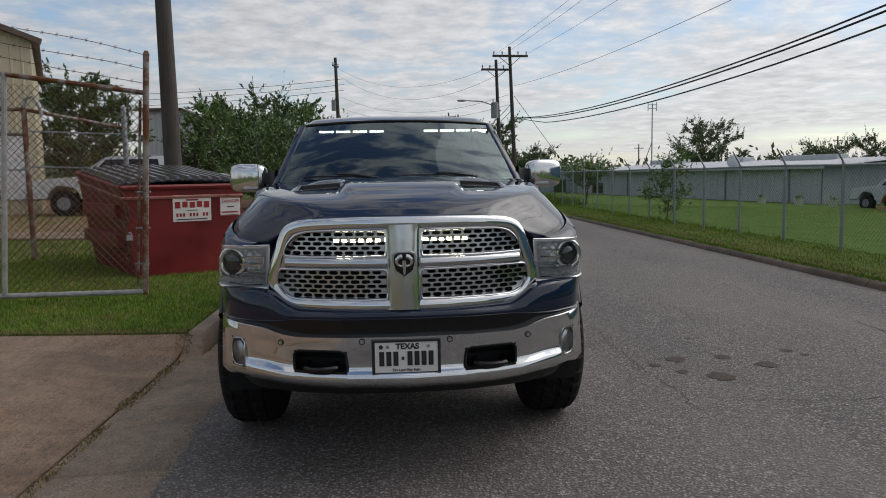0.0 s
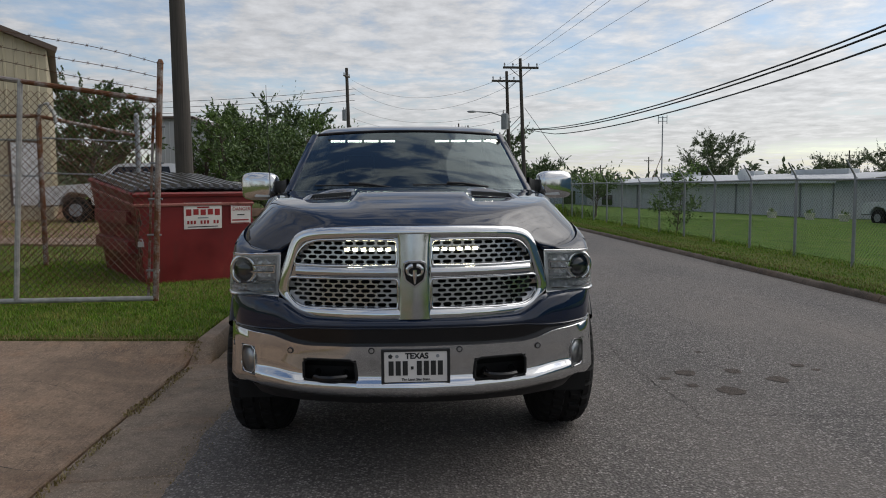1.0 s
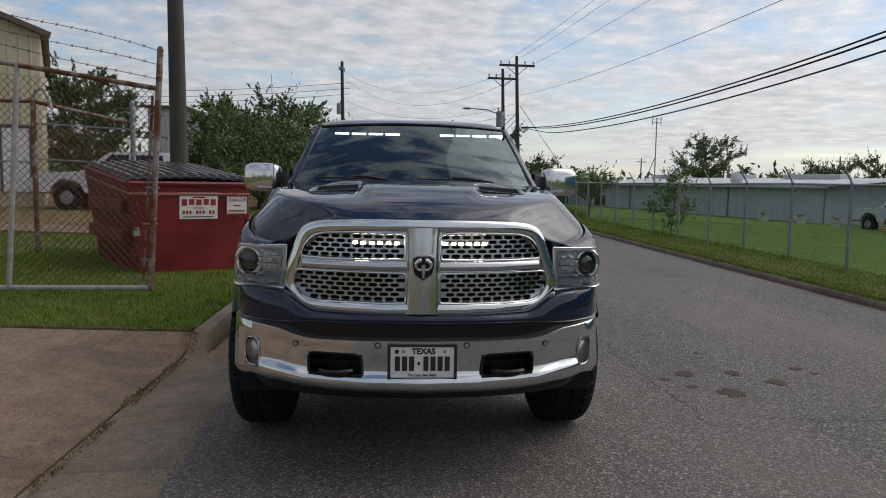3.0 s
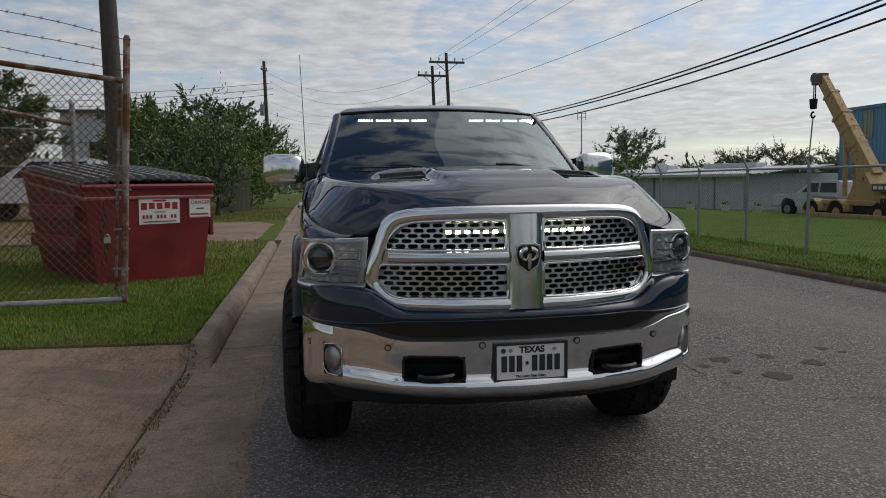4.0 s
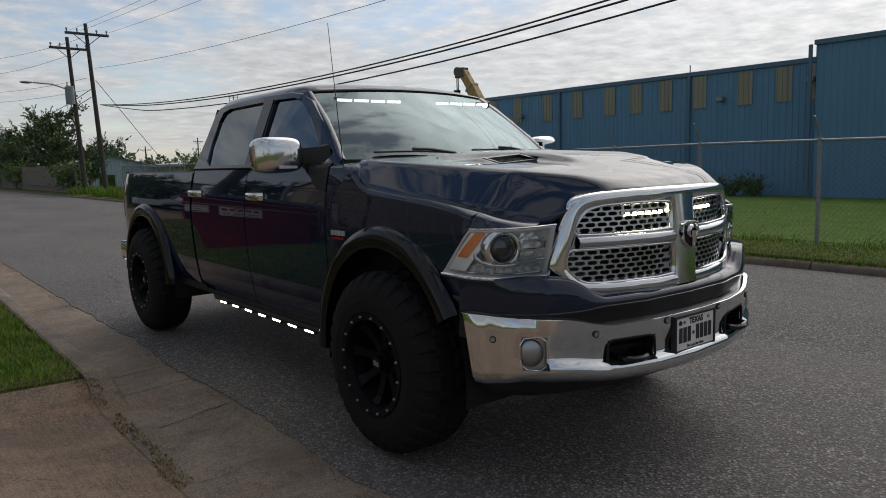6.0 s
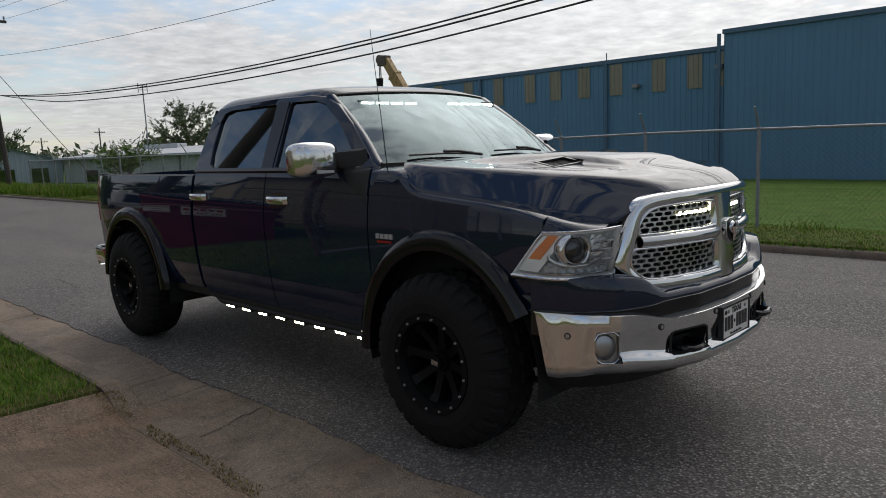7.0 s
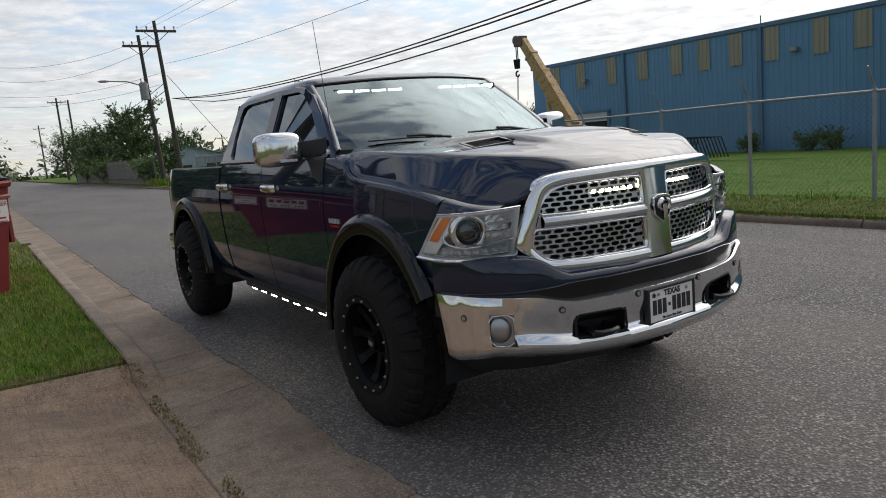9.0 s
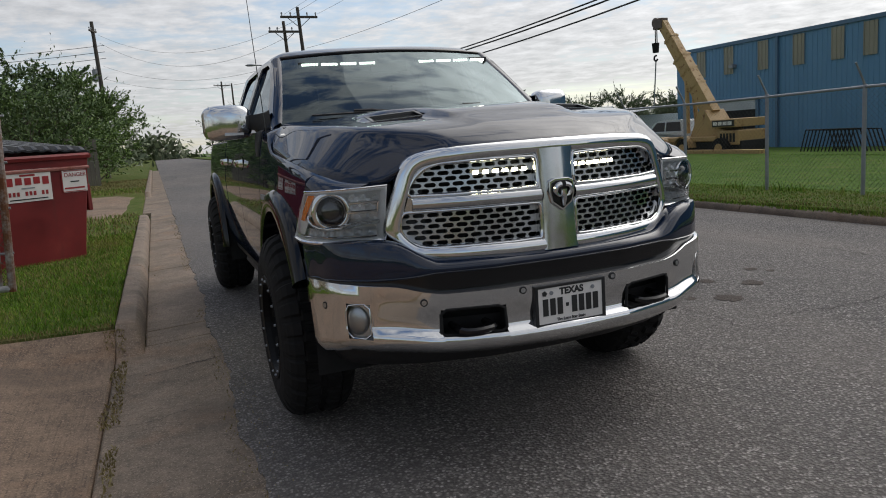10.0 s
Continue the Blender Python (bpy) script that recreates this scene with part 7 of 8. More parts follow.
for dz, dx, r in ((0.0, 0.0, 0.020), (-0.08, 0.05, 0.022), (-0.33, 0.0, 0.020)):
    line = parabola((12.85, 4.14), (22.5, 3.93), (43.2, 4.75), steps(-25, 43.2, 40))
    build_cable("telephone_cable", "thick black overhead cable along the street", [(8.3 - 0.9 * max(0, (y - 15) / 28.2) + dx, y, z + dz * (1 if y < 36 else (43.2 - y) / 7.2)) for y, z in line], r)
for off, zt in ((-0.95, 8.45), (-0.45, 8.45), (0.9, 8.45)):
    line = parabola((43.2, zt), (33.0, 8.0), (-30.0, 9.5), steps(-30, 43.2, 30))
    build_cable("power_line", "thin overhead power line", [(7.2 + off + (43.2 - y) * 0.03, y, z) for y, z in line], 0.007)
line = parabola((43.2, 6.6), (18.3, 5.5), (-30, 8.0), steps(-30, 43.2, 30))
build_cable("power_line", "thin overhead power line", [(7.3 + (43.2 - y) * 0.035, y, z) for y, z in line], 0.008)
for za, zb, sag in ((11.0, 8.3, 1.6), (10.4, 7.7, 1.9), (8.6, 6.2, 1.2), (7.6, 5.6, 1.0)):
    build_cable("power_line", "thin overhead power line across the street", [(-4.3 + 11.4 * f, 66.8 - 22.5 * f, za + (zb - za) * f - sag * 4 * f * (1 - f)) for f in steps(0, 1, 20)], 0.009)
for za in (5.6, 5.2):
    build_cable("power_line", "thin overhead line to the distant poles", [(7.2 + 3.3 * f, 44 + 75 * f, za + 3.0 * f - 6.0 * f * (1 - f)) for f in steps(0, 1, 20)], 0.02)
build_cable("guy_wire", "slanted steel guy wire of a pole", [(7.3, 43.3, 6.0), (9.3, 43.6, 3.4), (11.3, 44.0, 0.9), (12.2, 44.1, -0.25)], 0.016)
for k in range(3):
    build_cable("power_line", "thin overhead line behind the trees", [(-34 + 30 * f, 66.8, 8.0 + k * 0.5 + 1.2 * f - 2.0 * f * (1 - f)) for f in steps(0, 1, 12)], 0.02)


# ---- buildings ----
def corrugated(bm, length, z0, z1, pitch, depth, at):
    """A ribbed metal wall; at(u, out, z) places it."""
    rows = []
    u = 0.0
    while u < length:
        for f, d in ((0.0, 0), (0.70, 0), (0.76, depth), (0.92, depth), (0.98, 0)):
            uu = min(length, u + f * pitch)
            rows.append([at(uu, d, z0), at(uu, d, z1(uu) if callable(z1) else z1)])
        u += pitch
    rows.append([at(length, 0, z0), at(length, 0, z1(length) if callable(z1) else z1)])
    sheet(bm, rows)


def build_blue_warehouse():
    b = thing("warehouse", pose(32, 17.4, -1.1), "long blue metal warehouse with faded yellow panels under the eave", "warehouse")
    far, near = 42.0 - 17.4, -45.0
    e1, e2 = 5.42 + 1.1, 6.05 + 1.1
    bm = bmesh.new()
    corrugated(bm, far, 0, e1, 0.30, 0.022, lambda u, d, z: (-d, u, z))
    part("wall", bm, BLUE, b, "blue ribbed metal wall")
    bm = bmesh.new()
    corrugated(bm, -near, 0, e2, 0.30, 0.022, lambda u, d, z: (-0.9 - d, near + u, z))
    box(bm, -0.9, 0, -0.02, 0.0, 0, e2)
    part("wall", bm, BLUE, b, "taller blue ribbed metal wall")
    bm = bmesh.new()
    corrugated(bm, 30, 0, lambda u: e1 + 0.06 * min(u, 30 - u), 0.30, 0.04, lambda u, d, z: (u, far + d, z))
    part("wall", bm, BLUE, b)
    bm = bmesh.new()
    box(bm, -0.10, 0.1, 0.0, far + 0.1, e1 - 0.05, e1 + 0.16)
    part("eave_trim", bm, BLUETRIM, b, "dark blue eave gutter")
    bm = bmesh.new()
    box(bm, -1.02, -0.8, near, 0.05, e2 - 0.05, e2 + 0.16)
    part("eave_trim", bm, BLUETRIM, b, "dark blue eave gutter")
    bm = bmesh.new()
    quad(bm, (0, 0, e1 + 0.1), (0, far, e1 + 0.1), (15, far, e1 + 1.0), (15, 0, e1 + 1.0))
    quad(bm, (-0.9, near, e2 + 0.1), (-0.9, 0, e2 + 0.1), (15, 0, e2 + 1.0), (15, near, e2 + 1.0))
    part("roof", bm, BLUETRIM, b)
    for y in (32.0, 29.55, 27.7, 25.75, 23.7, 21.2, 19.25, 17.75, 34.5, 37.2, 39.6):
        bm = bmesh.new()
        w = 0.78 if y < 40 else 0.6
        if y == 17.75:
            w = 0.5
        corrugated(bm, w, e1 - 1.75, e1 - 0.12, 0.26, 0.03, lambda u, d, z, y=y: (-0.055 - d, y - 17.4 - w / 2 + u, z))
        part("panel", bm, YELLOW, b, "faded yellow translucent wall panel")
    for y in (24.26, 33.4, 0.18 + 17.4, 9.0, -4.0):
        bm = bmesh.new()
        x = -0.06 if y > 17.5 else -0.96
        x = -0.96 if y < 17.7 else x
        box(bm, x - 0.10, x, y - 17.45, y - 17.3, 0, (e1 if y > 17.7 else e2) - 0.02)
        part("downpipe", bm, BLUETRIM, b, "blue downpipe")
    bm = bmesh.new()
    rod(bm, (0, 24.3 - 17.4, e1), (0, 24.3 - 17.4, e1 + 0.55), 0.03, n=6)
    part("roof_vent", bm, BLUETRIM, b)
    for y, z in ((22.4, 4.05), (36.7, 4.1), (17.9, 4.6)):
        bm = bmesh.new()
        box(bm, -0.35, -0.04, y - 17.55, y - 17.2, z + 1.0, z + 1.2)
        lamp = part("wall_lamp", bm, GALV, b, "small floodlight on the wall", bevel=0.02)
        bm = bmesh.new()
        rod(bm, (-0.04, y - 17.4, z + 1.15), (-0.3, y - 17.4, z + 1.25), 0.025, n=6)
        part("lamp_arm", bm, GALV, lamp)
    # loading door: a dark sheet on the wall stands for its shaded inside
    bm = bmesh.new()
    y0, y1 = 34.9 - 17.4, 38.2 - 17.4
    box(bm, -0.075, -0.05, y0, y1, 0.2, 2.55)
    door = part("loading_door", bm, WELL, b, "dark sheet standing for the shaded inside of the open loading door")
    bm = bmesh.new()
    for z in steps(2.55, 3.1, 5)[:-1]:
        box(bm, -0.09, -0.05, y0, y1, z + 0.005, z + 0.105)
    part("shutter", bm, PALE, door, "rolled grey shutter")
    for k in range(3):
        bm = bmesh.new()
        box(bm, -0.13, -0.05, (y0, y1, y0)[k] - 0.1, (y0, y1, y1)[k] + 0.1, (0, 0, 3.1)[k], (3.15, 3.15, 3.25)[k])
        part("door_trim", bm, BLUETRIM, door)


def build_white_building():
    a, c = Vector((15.4, 60.0)), Vector((24.5, 40.3))
    ang = math.atan2(c.y - a.y, c.x - a.x)
    L = (c - a).length
    b = thing("storage_building", Matrix.Translation((a.x, a.y, -1.05)) @ pose(0, 0, 0, 0, 0, math.degrees(ang)), "long low pale metal storage building with a shallow roof", "building")
    h = 2.65
    bm = bmesh.new()
    corrugated(bm, L, -0.3, h, 0.6, 0.035, lambda u, d, z: (u, -d, z))
    part("wall", bm, PALE, b, "pale grey metal wall")
    bm = bmesh.new()
    box(bm, L - 0.1, L, 0, 14, -0.3, h)
    part("end_wall", bm, PALE, b)
    bm = bmesh.new()
    box(bm, 0, 0.1, 0, 14, -0.3, h)
    part("end_wall", bm, PALE, b)
    bm = bmesh.new()
    rows = []
    u = -0.4
    while u < L + 0.4:
        for f, d in ((0, 0), (0.38, 0), (0.42, 0.05), (0.5, 0.05), (0.54, 0)):
            uu = u + f
            rows.append([(uu, -0.5, h - 0.02 + d), (uu, 9, h + 0.55 + d)])
        u += 0.6
    sheet(bm, rows)
    part("roof", bm, ROOFING, b, "pale ribbed metal roof")
    bm = bmesh.new()
    box(bm, -0.4, L + 0.4, -0.56, -0.5, h - 0.14, h + 0.02)
    part("eave_trim", bm, ROOFING, b)
    for u, w in ((1.2, 3.4), (9.5, 1.2), (13.8, 4.2)):
        bm = bmesh.new()
        box(bm, u, u + w, 7.0, 8.2, h + 0.35, h + 0.82)
        part("roof_unit", bm, PALE, b, "white box on the roof", bevel=0.03)
    for u in (6.0, 10.5, 15.0, 19.6):
        bm = bmesh.new()
        box(bm, u - 0.04, u + 0.04, -0.09, -0.035, -0.3, h)
        part("downpipe", bm, GALV, b)
    bm = bmesh.new()
    box(bm, 2.0, 3.2, -0.06, -0.03, 0.9, 1.7)
    part("window", bm, TINT, b)
    # house at the far end
    hs = thing("house", Matrix.Translation((13.6, 62.0, -0.75)) @ pose(0, 0, 0, 0, 0, -8), "small blue grey house with a low gable roof", "house")
    bm = bmesh.new()
    corrugated(bm, 7.5, -0.3, lambda u: 2.3 + 0.28 * min(u, 7.5 - u), 0.3, 0.02, lambda u, d, z: (-5.2 + u, -d, z))
    part("wall", bm, mat_sheet("blue_grey_siding", (0.34, 0.41, 0.47), 0.2), hs, "blue grey siding")
    bm = bmesh.new()
    quad(bm, (-5.5, -0.4, 2.15), (-1.45, -0.4, 3.35), (-1.45, 12, 3.35), (-5.5, 12, 2.15))
    quad(bm, (-1.45, -0.4, 3.35), (2.6, -0.4, 2.15), (2.6, 12, 2.15), (-1.45, 12, 3.35))
    part("roof", bm, ROOFING, hs, "pale metal roof")
    for u, w, z0, z1 in ((-4.2, 1.0, -0.2, 1.8), (-2.0, 1.1, 0.6, 1.7), (0.2, 1.1, 0.6, 1.7)):
        bm = bmesh.new()
        box(bm, u, u + w, -0.05, -0.025, z0, z1)
        part("window" if z0 > 0 else "door", bm, TINT if z0 > 0 else WELL, hs)
    # antenna mast with stay
    m = thing("antenna_mast", pose(21.0, 58.0, -1.2), "thin steel antenna mast beside the storage building", "mast")
    bm = bmesh.new()
    rod(bm, (0, 0, 0), (0, 0, 8.1), 0.06, 0.045, 8)
    part("mast_tube", bm, GALV, m, smooth=True)
    bm = bmesh.new()
    for z in (7.7, 8.0):
        rod(bm, (-0.35, 0, z), (0.35, 0, z), 0.025, n=5)
    for q in (-0.35, 0.35):
        rod(bm, (q, 0, 7.5), (q, 0, 8.2), 0.03, n=5)
    part("aerial_head", bm, GALV, m)
    bm = bmesh.new()
    rod(bm, (0, 0, 5.0), (-2.2, -1.2, 0.5), 0.03, n=5)
    part("stay", bm, RUSTY, m)
    d = thing("satellite_dish", pose(22.4, 47.0, 1.75), "small pale satellite dish on the roof", "dish")
    bm = bmesh.new()
    rows = [[(r * math.cos(a), -0.25 + 0.5 * r * r, 0.25 + r * math.sin(a)) for a in steps(0, 2 * math.pi, 16)] for r in (0.02, 0.2, 0.35, 0.45)]
    sheet(bm, rows)
    part("dish_bowl", bm, PALE, d, smooth=True)
    bm = bmesh.new()
    rod(bm, (0, -0.2, -0.45), (0, -0.2, 0.2), 0.03, n=6)
    part("dish_post", bm, GALV, d)


def build_sheds():
    s = thing("shed", pose(-12.75, 28.0, 0.30, 0, 0, 24), "tall cream metal shed with a brown roof edge", "shed")
    bm = bmesh.new()
    corrugated(bm, 12, -0.2, lambda u: 6.15 + 0.36 * u, 0.34, 0.035, lambda u, d, z: (-u, -d, z))
    part("wall", bm, CREAM, s, "cream ribbed metal wall")
    bm = bmesh.new()
    corrugated(bm, 14, -0.2, 6.15, 0.34, 0.035, lambda u, d, z: (d, u, z))
    part("side_wall", bm, CREAM, s)
    bm = bmesh.new()
    a = math.degrees(math.atan(0.36))
    box(bm, -13, 0.35, -0.35, 0.0, 0.0, 0.18, Matrix.Translation((0, 0, 6.15)) @ pose(0, 0, 0, 0, a, 0))
    part("roof_edge", bm, TRIMBROWN, s, "brown roof edge trim")
    bm = bmesh.new()
    quad(bm, (0.3, -0.3, 6.2), (0.3, 14, 6.2), (-12, 14, 10.5), (-12, -0.3, 10.5))
    part("roof", bm, TRIMBROWN, s)
    bm = bmesh.new()
    box(bm, -1.25, -0.42, -0.07, -0.04, 0.55, 2.8)
    door = part("door", bm, CARWHITE, s, "white door")
    for x0, x1, z0, z1 in ((-1.33, -1.25, 0.55, 2.88), (-0.42, -0.34, 0.55, 2.88), (-1.25, -0.42, 2.8, 2.88)):
        bm = bmesh.new()
        box(bm, x0, x1, -0.09, -0.04, z0, z1)
        part("door_frame", bm, TRIMBROWN, door)
    s = thing("shed", pose(-14.9, 46.0, 0.35), "pale ribbed metal shed behind the trees", "shed")
    bm = bmesh.new()
    corrugated(bm, 4.4, -0.2, lambda u: 5.3 - (0 if u < 2.3 else 0.45 * (u - 2.3)), 0.3, 0.03, lambda u, d, z: (u, -d, z))
    part("wall", bm, PALE, s, "pale ribbed metal wall")
    bm = bmesh.new()
    box(bm, -0.2, 2.4, -0.3, 8, 5.28, 5.42), box(bm, 2.3, 4.7, -0.3, 8, 5.28, 5.42, Matrix.Translation((2.3, 0, 5.3)) @ pose(0, 0, 0, 0, 24, 0) @ Matrix.Translation((-2.3, 0, -5.3)))
    part("roof", bm, TRIMBROWN, s)
    bm = bmesh.new()
    box(bm, 1.5, 2.3, -0.06, -0.035, 2.0, 3.6)
    part("window", bm, TINT, s)


def build_crane():
    c = thing("mobile_crane", pose(24, 29.6, -0.75), "yellow mobile crane with a raised boom and hanging hook", "crane")

    def boom_at(f):
        return Vector((0, 0.2 + 3.55 * f, 2.05 + 4.85 * f))

    for f0, f1, w, name in ((0.0, 0.62, 0.36, "boom"), (0.6, 0.84, 0.30, "boom"), (0.82, 1.0, 0.24, "boom_tip")):
        bm = bmesh.new()
        a, b = boom_at(f0), boom_at(f1)
        d = (b - a).normalized()
        up = Vector((1, 0, 0)).cross(d)
        rows = []
        for p in (a, b):
            rows.append([p + Vector((sx * w * 0.7, 0, 0)) + up * (sz * w) for sx, sz in ((-1, -1), (1, -1), (1, 1), (-1, 1), (-1, -1))])
        sheet(bm, rows)
        for r in rows:
            bm.faces.new([bm.verts.new(p) for p in r[:4]])
        part(name, bm, CRANE, c, "yellow telescopic boom section", bevel=0.02)
    for f, w in ((0.60, 0.40), (0.82, 0.33), (0.30, 0.38), (0.46, 0.38)):
        bm = bmesh.new()
        p, d = boom_at(f), (boom_at(1) - boom_at(0)).normalized()
        up = Vector((1, 0, 0)).cross(d)
        rows = [[p + d * q + Vector((sx * w * 0.73, 0, 0)) + up * (sz * w) for sx, sz in ((-1, -1), (1, -1), (1, 1), (-1, 1), (-1, -1))] for q in (-0.05, 0.05)]
        sheet(bm, rows)
        part("boom_collar", bm, CRANE, c, "yellow steel collar on the boom")
    tip = boom_at(1.0)
    bm = bmesh.new()
    box(bm, tip.x - 0.22, tip.x + 0.22, tip.y - 0.15, tip.y + 0.55, tip.z - 0.25, tip.z + 0.28)
    rod(bm, tip + Vector((-0.2, 0.42, 0.1)), tip + Vector((0.2, 0.42, 0.1)), 0.26, n=14)
    part("sheave_head", bm, TRIMBROWN, c, "dark boom head with sheaves", bevel=0.03)
    hook = tip + Vector((0, 0.62, 0))
    bm = bmesh.new()
    rod(bm, hook, hook + Vector((0, 0, -1.0)), 0.03, n=5), rod(bm, hook + Vector((0.1, 0, 0)), hook + Vector((0.1, 0, -1.0)), 0.03, n=5)
    part("hoist_rope", bm, WELL, c)
    bm = bmesh.new()
    rod(bm, hook + Vector((0, 0, -0.9)), hook + Vector((0, 0, -1.4)), 0.2, 0.16, 10)
    pipe(bm, [hook + Vector((0, 0.14 * math.sin(a), -1.55 - 0.14 * (1 - math.cos(a)))) for a in steps(-0.3, 4.4, 12)], 0.05, 6)
    part("hook_block", bm, WELL, c, "dark hook block")
    bm = bmesh.new()
    pipe(bm, [hook + Vector((0, 0, -1.8)), hook + Vector((0.0, 0.25, -4.3))], 0.035, 5)
    part("tag_line", bm, GALV, c)
    for q in (-0.3, 0.3):
        bm = bmesh.new()
        rod(bm, (q, 1.6, 1.2), boom_at(0.42) + Vector((q * 0.6, 0.1, -0.3)), 0.11, n=8)
        ram = part("lift_ram", bm, CRANE, c, smooth=True)
        bm = bmesh.new()
        rod(bm, boom_at(0.30) + Vector((q * 0.6, 0.55, -0.1)), boom_at(0.47) + Vector((q * 0.6, 0.1, -0.3)), 0.06, n=8)
        part("ram_rod", bm, GALV, ram)
    bm = bmesh.new()
    rows = [[(x, -1.2, 1.0), (x, -1.2, 1.3), (x, -0.5, 1.55), (x, 0.1, 2.3), (x, 0.5, 2.25), (x, 0.9, 1.4), (x, 1.1, 1.0)] for x in (-0.6, -0.55, 0.55, 0.6)]
    sheet(bm, rows)
    for r in (rows[0], rows[-1]):
        bm.faces.new([bm.verts.new(p) for p in r])
    part("turret", bm, CRANE, c, "yellow crane turret", bevel=0.03)
    bm = bmesh.new()
    box(bm, -0.95, 0.95, -2.3, -0.75, 1.42, 1.80)
    part("counterweight", bm, CRANE, c, "yellow counterweight", bevel=0.03)
    bm = bmesh.new()
    box(bm, -0.99, -0.955, -2.2, -0.85, 1.47, 1.75)
    part("name_panel", bm, INK, c, "dark panel with pale plain bars")
    for k in range(4):
        bm = bmesh.new()
        box(bm, -1.015, -0.992, -2.1 + k * 0.31, -1.87 + k * 0.31, 1.53, 1.69)
        part("pale_bar", bm, SIGNWHITE, c)
    bm = bmesh.new()
    box(bm, -0.9, 0.9, -1.0, 3.3, 0.80, 1.02)
    part("carrier_deck", bm, CRANE, c, "yellow carrier deck", bevel=0.03)
    bm = bmesh.new()
    box(bm, -0.75, 0.75, -2.4, 3.4, 0.35, 0.80)
    part("chassis", bm, WELL, c, bevel=0.04)
    bm = bmesh.new()
    box(bm, -0.85, 0.85, -2.35, -1.05, 0.62, 1.28)
    hood = part("engine_hood", bm, CRANE, c, "yellow engine hood", bevel=0.05)
    for k in range(5):
        bm = bmesh.new()
        box(bm, -0.87, -0.853, -2.15 + k * 0.2, -2.02 + k * 0.2, 0.75, 1.15)
        part("hood_slot", bm, WELL, hood)
    for y in (-1.4, 1.1, 2.75):
        for x in (-0.95, 0.95):
            bm = bmesh.new()
            rod(bm, (x - 0.18, y, 0.46), (x + 0.18, y, 0.46), 0.5, n=20)
            w = part("wheel", bm, RUBBER, c, "large black tyre", bevel=0.03)
            bm = bmesh.new()
            rod(bm, (x - 0.2, y, 0.46), (x + 0.2, y, 0.46), 0.24, n=14)
            part("hub", bm, CRANE, w)
            if y > 0:
                bm = bmesh.new()
                sheet(bm, [[(x + q, y + r * math.cos(a), 0.46 + r * math.sin(a)) for q, r in ((-0.26, 0.56), (-0.26, 0.62), (0.26, 0.62), (0.26, 0.56))] for a in steps(0.1, math.pi - 0.1, 12)])
                part("mudguard", bm, CRANE, c, "rounded yellow mudguard", smooth=True)
    t = thing("flatbed_trailer", pose(22.8, 27.0, -0.8), "low yellow steel beam lying beside the crane", "trailer")
    bm = bmesh.new()
    box(bm, -0.2, 0.2, -1.5, 6.0, 0.15, 0.48)
    part("beam", bm, CRANE, t, bevel=0.02)
    for y in steps(-1.2, 5.6, 6):
        bm = bmesh.new()
        box(bm, -0.26, 0.26, y - 0.12, y + 0.12, 0.0, 0.18)
        part("block", bm, POLEWOOD, t)
    r = thing("scrap_rack", pose(25.0, 22.5, -0.8), "tangle of dark steel rods by the wall", "scrap")
    rng = random.Random(5)
    for k in range(14):
        bm = bmesh.new()
        y = -1.2 + k * 0.18
        pipe(bm, [(0, y, 0), (0.1, y + 0.5, 1.1), (0.0, y + 1.6, 1.15), (0.2, y + 2.1, 0.05)], 0.03, 4)
        part("rod", bm, WELL, r)


